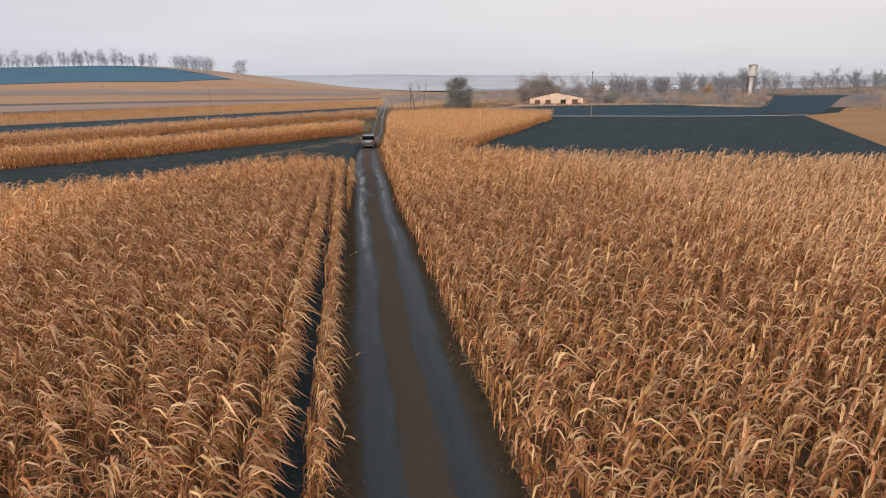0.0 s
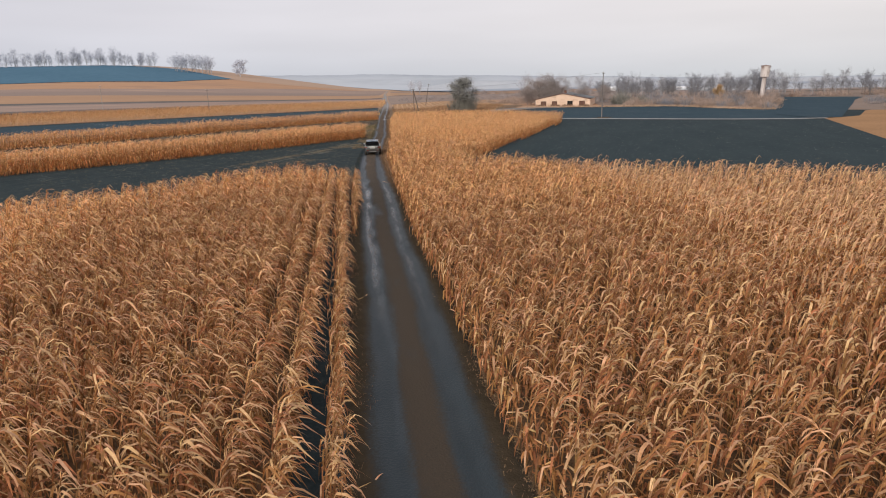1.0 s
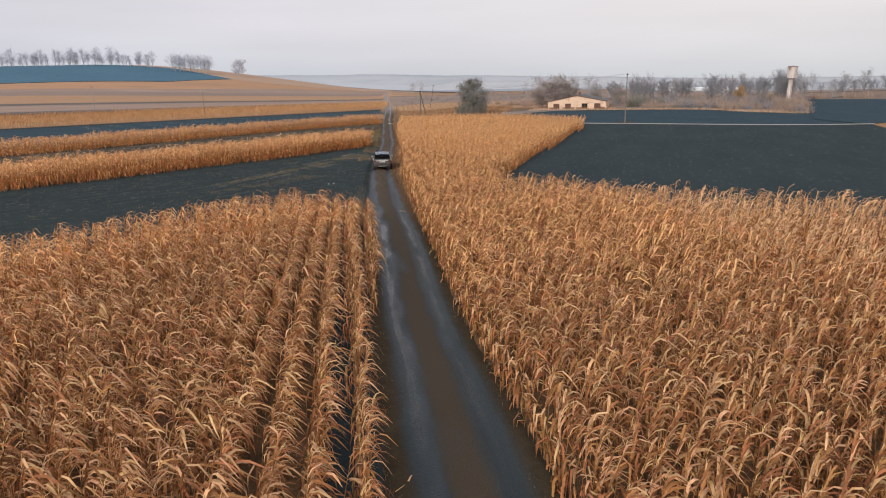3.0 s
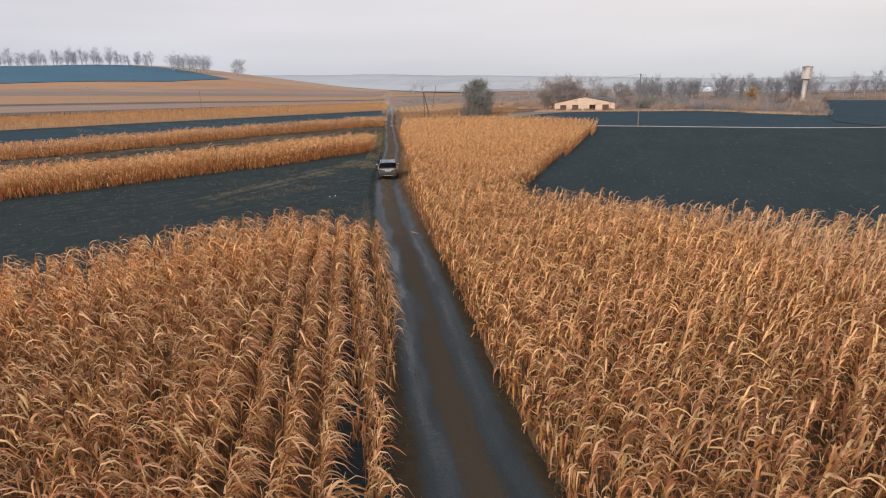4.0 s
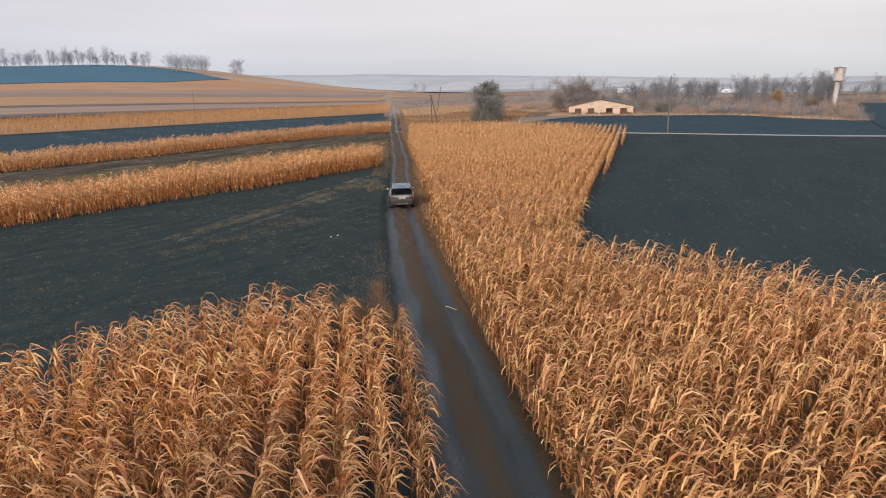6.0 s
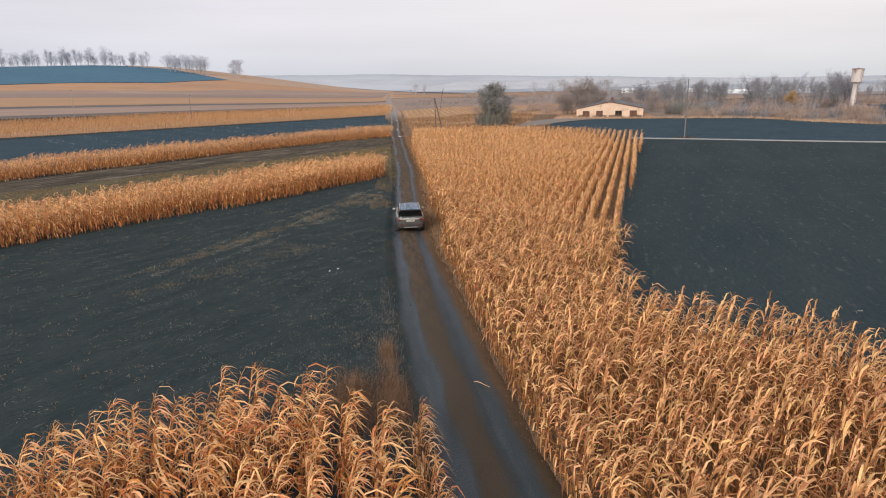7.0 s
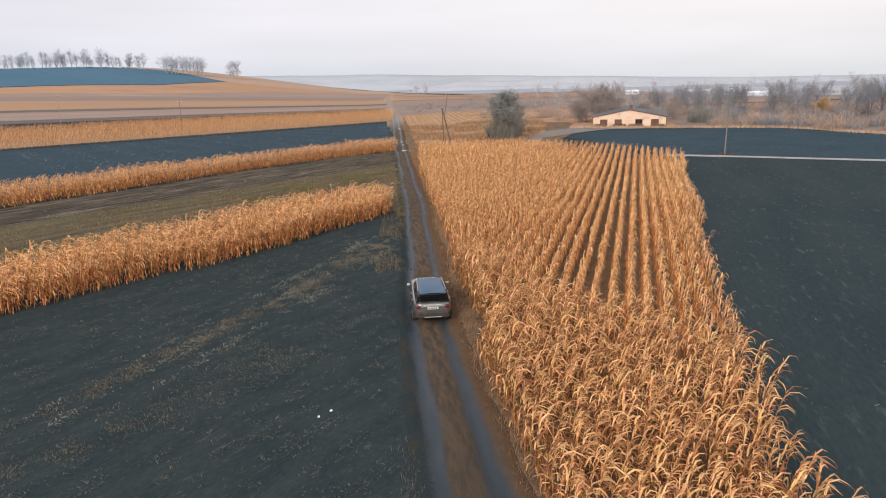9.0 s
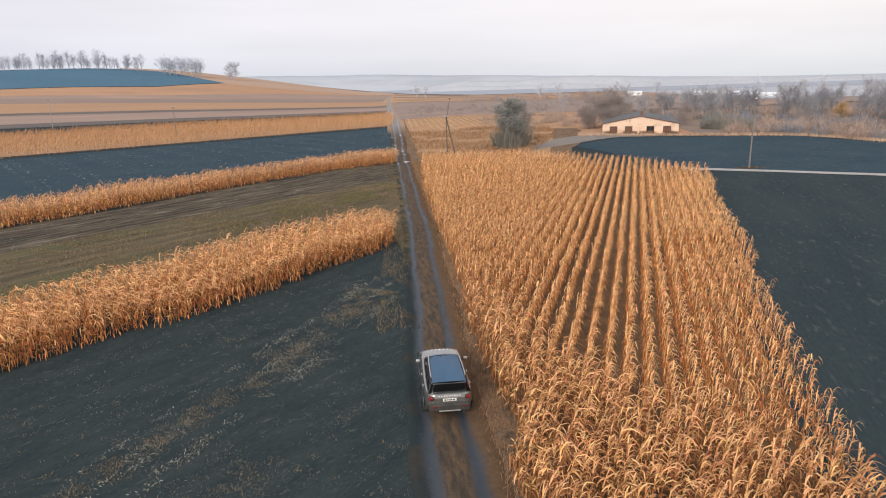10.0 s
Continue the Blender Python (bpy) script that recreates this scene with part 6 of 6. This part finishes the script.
def water_tower(x, y):
    root = new("water_tower")
    part("column", lathe_bm([(0.78, -0.3), (0.78, 0.4), (0.70, 0.5), (0.62, 8.0), (0.74, 8.25)], 20), M_WHITEWASH, root, smooth_shade=False)
    part("tank", lathe_bm([(0.7, 8.2), (1.24, 8.28), (1.30, 8.36), (1.42, 11.65), (1.38, 11.70)], 24), M_WHITEWASH, root, "rust-streaked white tank")
    part("lid", lathe_bm([(1.36, 11.60), (1.47, 11.62), (1.47, 11.82), (1.30, 11.90), (0.3, 12.0)], 24), M_RUSTSTEEL, root, "rusty brown tank lid")
    ring = bmesh.new()
    for z, r_ in ((8.44, 1.33), (10.0, 1.385)):
        lathe_bm([(r_, z - 0.06), (r_, z + 0.06)], 24, ring)
    part("hoop", ring, M_WHITEWASH, root)
    part("hatch", lathe_bm([(0.3, 11.85), (0.3, 12.05), (0.1, 12.1)], 12), M_BRICKUP, root)
    lad = bmesh.new()
    for dx in (-0.2, 0.2):
        tube_bm([(dx, -0.88, 0.2), (dx, -0.88, 7.9), (dx, -1.42, 8.4), (dx, -1.54, 11.5)], [0.03] * 4, 5, lad)
    for k in range(22):
        z = 0.6 + 0.33 * k
        if z < 7.6:
            tube_bm([(-0.2, -0.88, z), (0.2, -0.88, z)], [0.02] * 2, 4, lad)
    part("ladder", lad, M_BRICKUP, root)
    root.matrix_basis = pose(x, y, float(terrain(x, y)) - 0.1, 0, 2.5, 0)
    return tagged(root, "whitewashed rusty steel water tower above bushes", "water tower")


water_tower(130.9, 195.2)


def power_pole(x, y, height, material, arm, label, strut=None, lean=(0, 0), turn=0.0):
    root = new("power_pole")
    z = float(terrain(x, y))
    part("pole", tube_bm([(0, 0, -0.4), (lean[0] * 0.5, lean[1] * 0.5, height * 0.5), (lean[0], lean[1], height)], [0.13, 0.105, 0.08], 10), material, root)
    if strut:
        part("strut", tube_bm([(strut[0], strut[1], -0.4), (lean[0], lean[1], height * 0.96)], [0.15, 0.11], 8), material, root)
    a = part("crossarm", box_bm((arm, 0.10, 0.12), (lean[0], lean[1] - 0.13, height - 0.35), 0.015, turn=Euler((0, 0, radians(turn))).to_matrix().to_4x4()), M_WOOD, root)
    for k in (-1, 0, 1):
        d = Vector((math.cos(radians(turn)), math.sin(radians(turn)), 0)) * (arm * 0.45 * k)
        part("insulator", lathe_bm([(0.03, 0), (0.06, 0.03), (0.04, 0.08), (0.06, 0.12), (0.02, 0.18)], 8), M_PLATE, a).location = Vector((lean[0], lean[1] - 0.13, height - 0.29)) + d
    root.matrix_basis = pose(x, y, z, 0, 0, 0)
    return tagged(root, label, "power pole", "power poles")


power_pole(58.4, 151.6, 10.9, M_CONCRETE, 1.2, "slim pale concrete power pole beside a cart track", turn=45)
power_pole(15.9, 187.6, 8.4, M_WOOD, 1.2, "wooden power pole braced by a leaning strut", strut=(1.75, 0.0), lean=(-0.15, 0), turn=45)
power_pole(31.0, 291.0, 9.5, M_WOOD, 1.1, "slim leaning wooden power pole in dry grass", lean=(1.7, 0))
# Far wooden poles in paler greys: haze put into their colour.
power_pole(-64.0, 290.0, 10.3, M_CONCRETE, 1.1, "slim grey power pole in far maize")
power_pole(-127.6, 344.0, 13.6, M_PALEPOLE, 1.3, "tall pale grey power pole in far maize", lean=(0.4, 0))


def wire(name, p, q, sag):
    bm = bmesh.new()
    p, q = Vector(p), Vector(q)
    pts = [p.lerp(q, k / 20) - Vector((0, 0, sag * 4 * (k / 20) * (1 - k / 20))) for k in range(21)]
    tube_bm(pts, [0.006] * 21, 4, bm)
    me = bpy.data.meshes.new(name)
    bm.to_mesh(me)
    bm.free()
    me.materials.append(M_WIRE)
    return tagged(new(name, me), "thin grey power line sagging between two poles", "power line", "power lines")


for k in (-1, 0, 1):
    d = Vector((math.cos(radians(45)), math.sin(radians(45)), 0)) * 0.54 * k
    wire("power_line", Vector((15.75, 187.47, float(terrain(15.9, 187.6)) + 8.25)) + d, Vector((58.4, 151.47, float(terrain(58.4, 151.6)) + 10.75)) + d, 0.9)


def shed(x, y, length, depth, height, turn, material, label):
    root = new("shed")
    part("wall", box_bm((length, depth, height), (0, 0, height / 2)), material, root)
    bm = bmesh.new()
    prof = [(-depth / 2 - 0.4, height), (0, height + 1.2), (depth / 2 + 0.4, height), (0, height + 1.0)]
    a = [bm.verts.new((-length / 2 - 0.4, p, z + 0.01)) for p, z in prof]
    b = [bm.verts.new((length / 2 + 0.4, p, z + 0.01)) for p, z in prof]
    for i in range(4):
        j = (i + 1) % 4
        bm.faces.new((a[i], a[j], b[j], b[i]))
    bm.faces.new(a[::-1])
    bm.faces.new(b)
    part("roof", bm, M_WHITE, root)
    n = int(length // 6)
    for i in range(n):
        part("window", box_bm((2.4, 0.12, height * 0.3), (-length / 2 + (i + 0.5) * length / n, -depth / 2 - 0.05, height * 0.55), 0.02), M_SLATE, root)
    root.matrix_basis = pose(x, y, float(terrain(x, y)), 0, 0, turn)
    return tagged(root, label, "shed", "far white sheds")


shed(260, 622, 12, 10, 3, -20, M_WHITE, "small white far shed")
shed(296, 565, 16, 10, 2.2, -35, M_WHITE, "long low white far shed")
shed(300, 540, 22, 10, 2.0, -50, M_WHITE, "long low white far shed")
shed(285, 470, 26, 10, 1.6, -55, M_WHITE, "long low white far shed")

# ---------------- car ----------------


def car(x, y, turn):
    root = new("car")

    def loft(stations, profile):
        """Body of mirrored cross sections; profile(station) gives half-section points from the bottom middle to the top middle."""
        bm = bmesh.new()
        rings = []
        for st in stations:
            half = profile(st)
            ring = [bm.verts.new((-px, st, pz)) for px, pz in half[::-1]] + [bm.verts.new((px, st, pz)) for px, pz in half[1:-1]]
            rings.append(ring)
        n = len(rings[0])
        for a, b in zip(rings, rings[1:]):
            for k in range(n):
                bm.faces.new((a[k], a[(k + 1) % n], b[(k + 1) % n], b[k]))
        bm.faces.new(rings[0][::-1])
        bm.faces.new(rings[-1])
        bmesh.ops.recalc_face_normals(bm, faces=bm.faces[:])
        return bm

    ys = [0.0, 0.03, 0.07, 0.13, 0.20, 0.32, 0.45, 0.9, 1.4, 1.9, 2.4, 2.9, 3.3, 3.6, 3.9, 4.15, 4.33, 4.46, 4.54]
    half_w = lambda v: float(np.interp(v, [0.0, 0.07, 0.2, 0.5, 1.0, 2.0, 3.0, 3.6, 4.1, 4.35, 4.5, 4.6], [0.64, 0.77, 0.865, 0.935, 0.965, 0.95, 0.945, 0.94, 0.90, 0.82, 0.70, 0.5]))
    belt = lambda v: float(np.interp(v, [0.0, 0.1, 0.3, 1.0, 2.0, 3.0, 3.35, 3.9, 4.3, 4.5, 4.6], [1.04, 1.11, 1.13, 1.13, 1.10, 1.07, 1.06, 1.04, 0.99, 0.91, 0.79]))
    deck = lambda v: float(np.interp(v, [0.0, 0.1, 0.3, 3.2, 3.5, 4.0, 4.35, 4.5, 4.6], [1.06, 1.13, 1.15, 1.14, 1.13, 1.11, 1.05, 0.95, 0.80]))

    def section(v):
        w, b, t = half_w(v), belt(v), deck(v)
        zb = 0.40 if 0.3 < v < 4.2 else 0.46
        return [(0, zb), (0.80 * w, zb), (0.95 * w, zb + 0.09), (0.985 * w, 0.62), (1.0 * w, 0.74), (0.985 * w, 0.90), (0.955 * w, b - 0.08), (0.915 * w, b), (0.82 * w, t - 0.005), (0.45 * w, t + 0.02), (0, t + 0.025)]

    body = part("body", loft(ys, section), M_PAINT, root, "mud-splashed silver grey bodywork", True)

    def panel(c, bulge, win=(0, 1, 0, 1), lift=0.0, nu=9, nv=7, thick=0.012):
        """A bowed patch between four corners (two below, two above), bulged outwards along bulge; win cuts out a part of it."""
        bm = bmesh.new()
        c00, c10, c11, c01 = [Vector(p) for p in c]
        b = Vector(bulge)
        g = []
        for i in range(nu):
            for j in range(nv):
                u = win[0] + (win[1] - win[0]) * i / (nu - 1)
                v = win[2] + (win[3] - win[2]) * j / (nv - 1)
                p = c00 * (1 - u) * (1 - v) + c10 * u * (1 - v) + c11 * u * v + c01 * (1 - u) * v
                p = p + b * (4 * u * (1 - u)) * (0.4 + 0.6 * 4 * v * (1 - v)) + b.normalized() * lift
                g.append(bm.verts.new(p))
        for i in range(nu - 1):
            for j in range(nv - 1):
                bm.faces.new((g[i * nv + j], g[(i + 1) * nv + j], g[(i + 1) * nv + j + 1], g[i * nv + j + 1]))
        bmesh.ops.solidify(bm, geom=bm.faces[:], thickness=thick)
        bmesh.ops.recalc_face_normals(bm, faces=bm.faces[:])
        return bm

    RBL, RBR = (-0.82, 0.09, 1.13), (0.82, 0.09, 1.13)
    FBL, FBR = (-0.76, 3.42, 1.09), (0.76, 3.42, 1.09)
    RTL, RTR = (-0.67, 0.03, 1.59), (0.67, 0.03, 1.59)
    FTL, FTR = (-0.61, 2.30, 1.64), (0.61, 2.30, 1.64)
    rear, front = (0, -0.05, 0.012), (0, 0.06, 0.05)
    roofb = (0, 0, 0.055)
    left, right = (-0.05, 0, 0.02), (0.05, 0, 0.02)
    quads = {"rear": ((RBL, RBR, RTR, RTL), rear), "front": ((FBL, FBR, FTR, FTL), front), "roof": ((RTL, RTR, FTR, FTL), roofb), "left": ((RBL, FBL, FTL, RTL), left), "right": ((RBR, FBR, FTR, RTR), right)}
    shell = bmesh.new()
    for c, b in quads.values():
        tmp = bpy.data.meshes.new("tmp")
        fresh = panel(c, b, thick=0.03)
        fresh.to_mesh(tmp)
        fresh.free()
        shell.from_mesh(tmp)
        bpy.data.meshes.remove(tmp)
    part("cabin", shell, M_GLASS, root, "glossy black window pillars", True)
    part("roof_panel", panel(*quads["roof"], (0.015, 0.985, 0.0, 0.985), 0.016), M_ROOFGLASS, root, "glossy panoramic roof, sky reflection put into its blue", True)
    part("rear_window", panel(*quads["rear"], (0.045, 0.955, 0.08, 0.97), 0.016), M_GLASS, root, "dark tinted rear window", True)
    # Windscreen shares the roof's blue, which stands for reflected sky.
    part("windscreen", panel(*quads["front"], (0.04, 0.96, 0.05, 0.985), 0.016), M_ROOFGLASS, root, "", True)
    for nm in ("left", "right"):
        for w0, w1 in ((0.06, 0.27), (0.30, 0.56), (0.59, 0.86)):
            part("side_window", panel(*quads[nm], (w0, w1, 0.12, 0.86), 0.016), M_GLASS, root, "", True)
        sx = -1 if nm == "left" else 1
        rail = tube_bm([(sx * 0.66, 0.42, 1.65), (sx * 0.665, 0.58, 1.685), (sx * 0.655, 1.4, 1.70), (sx * 0.63, 2.2, 1.69), (sx * 0.62, 2.38, 1.66)], [0.018, 0.02, 0.02, 0.02, 0.018], 8)
        part("roof_rail", rail, M_SILVER, root, "thin bright roof rail")
    part("spoiler", box_bm((1.24, 0.13, 0.028), (0, -0.02, 1.582), 0.012, turn=Euler((radians(-6), 0, 0)).to_matrix().to_4x4()), M_GLASS, root, "glossy black roof spoiler")
    # tail
    gate = part("tailgate", box_bm((1.22, 0.07, 0.30), (0, 0.015, 0.90), 0.025), M_PAINT, root)
    part("trim_bar", box_bm((1.16, 0.03, 0.06), (0, -0.018, 0.985), 0.012), M_SILVER, gate, "bright bar over the number plate")
    for k in range(9):
        part("emblem_bar", box_bm((0.06, 0.012, 0.034), (-0.40 + 0.10 * k, -0.022, 1.045), 0.004), M_PLATE, gate)
    part("plate_recess", box_bm((0.72, 0.02, 0.16), (0, -0.008, 0.885), 0.008), M_PLASTIC, gate)
    plate = part("number_plate", box_bm((0.52, 0.012, 0.112), (0, -0.024, 0.885), 0.004), M_PLATE, gate, "white number plate")
    for k, w in ((-0.17, 0.07), (-0.08, 0.03), (-0.03, 0.04), (0.02, 0.03), (0.07, 0.04), (0.16, 0.07)):
        part("plate_bar", box_bm((w, 0.004, 0.065), (k, -0.032, 0.885)), M_INK, plate)
    part("wiper", box_bm((0.5, 0.02, 0.02), (0.1, 0.135, 1.185), 0.005, turn=Euler((0, radians(4), 0)).to_matrix().to_4x4()), M_PLASTIC, gate)
    for sx in (-1, 1):
        lamp = part("tail_light", box_bm((0.24, 0.15, 0.15), (sx * 0.705, 0.065, 0.94), 0.05, turn=Euler((0, 0, radians(sx * 32))).to_matrix().to_4x4()), M_RED, root, "red tail light with two round lamps")
        for k, r in ((0.055, 0.058), (-0.065, 0.04)):
            bm = lathe_bm([(r, 0), (r, 0.02), (r * 0.6, 0.03)], 16)
            bmesh.ops.transform(bm, matrix=Matrix.Translation((sx * (0.69 + k), -0.005 + 0.3 * max(0.0, k), 0.935)) @ Euler((radians(90), 0, 0)).to_matrix().to_4x4(), verts=bm.verts)
            part("lamp", bm, M_DARK if k < 0 else M_RED, lamp)
        part("reflector", box_bm((0.18, 0.03, 0.055), (sx * 0.56, -0.062, 0.62), 0.008), M_RED, root)
        pipe = bmesh.new()
        tube_bm([(sx * 0.55, -0.02, 0.36), (sx * 0.55, 0.25, 0.36)], [0.045, 0.045], 12, pipe)
        part("exhaust_pipe", pipe, M_CHROME, root)
        # mirrors
        arm = part("mirror", box_bm((0.18, 0.11, 0.13), (sx * 1.02, 3.08, 1.13), 0.045), M_SILVER, root, "pale door mirror")
        part("mirror_foot", box_bm((0.14, 0.06, 0.05), (sx * 0.91, 3.09, 1.07), 0.015), M_PLASTIC, arm)
        for yy in (1.15, 2.15):
            part("door_handle", box_bm((0.03, 0.20, 0.03), (sx * 0.945, yy, 0.97), 0.01), M_SILVER, root)
        for yy in (0.62, 1.60, 2.62):
            part("door_seam", box_bm((0.012, 0.012, 0.5), (sx * 0.942, yy, 0.72)), M_PLASTIC, root)
        part("sill", box_bm((0.10, 1.75, 0.14), (sx * 0.90, 2.30, 0.44), 0.03), M_PLASTIC, root)
        part("headlight", box_bm((0.34, 0.22, 0.13), (sx * 0.66, 4.30, 0.90), 0.05), M_LAMP, root, "clear headlight")
        for yy in (0.93, 3.67):
            arch = bmesh.new()
            for a0 in range(10):
                a, b = math.pi * a0 / 9, 0
                arch.verts.new((sx * 0.962, yy + 0.43 * math.cos(a), 0.37 + 0.43 * math.sin(a)))
                arch.verts.new((sx * 0.962, yy + 0.345 * math.cos(a), 0.37 + 0.345 * math.sin(a)))
            arch.verts.ensure_lookup_table()
            for k in range(9):
                arch.faces.new((arch.verts[2 * k], arch.verts[2 * k + 2], arch.verts[2 * k + 3], arch.verts[2 * k + 1]))
            bmesh.ops.solidify(arch, geom=arch.faces[:], thickness=0.05)
            part("wheel_arch", arch, M_PLASTIC, root)
            wheel = new("wheel")
            wheel.parent = root
            wheel.matrix_basis = pose(sx * 0.84, yy, 0.36, 0, 90, 0)
            part("tyre", lathe_bm([(0.24, -0.11), (0.33, -0.115), (0.36, -0.08), (0.362, 0), (0.36, 0.08), (0.33, 0.115), (0.24, 0.11)], 28), M_TYRE, wheel, "", True)
            rim = lathe_bm([(0.235, -0.09), (0.235, 0.09)], 24)
            part("rim", rim, M_PLASTIC, wheel)
            for k in range(5):
                part("spoke", box_bm((0.20, 0.06, 0.03), (0.12 * math.cos(k * 1.2566), 0.12 * math.sin(k * 1.2566), sx * 0.10), 0.01, turn=Euler((0, 0, k * 1.2566)).to_matrix().to_4x4()), M_SILVER, wheel)
    for k in range(5):
        part("bonnet_letter_bar", box_bm((0.10, 0.07, 0.012), (-0.34 + 0.17 * k, 4.08, 1.125), 0.004, turn=Euler((radians(-14), 0, 0)).to_matrix().to_4x4()), M_PLATE, root)
    part("bumper", box_bm((1.62, 0.26, 0.36), (0, 0.075, 0.555), 0.09), M_PLASTIC, root, "dark lower rear bumper")
    part("skid_plate", box_bm((0.84, 0.08, 0.045), (0, -0.05, 0.445), 0.015), M_SILVER, root, "silver skid plate")
    root.matrix_basis = pose(x, y, 0.03, 0, 0, turn) @ Matrix.Scale(1.12, 4)
    return tagged(root, "silver grey off-road car with dark roof on the muddy track", "car")


car(0.62, 86.75, -2.5)
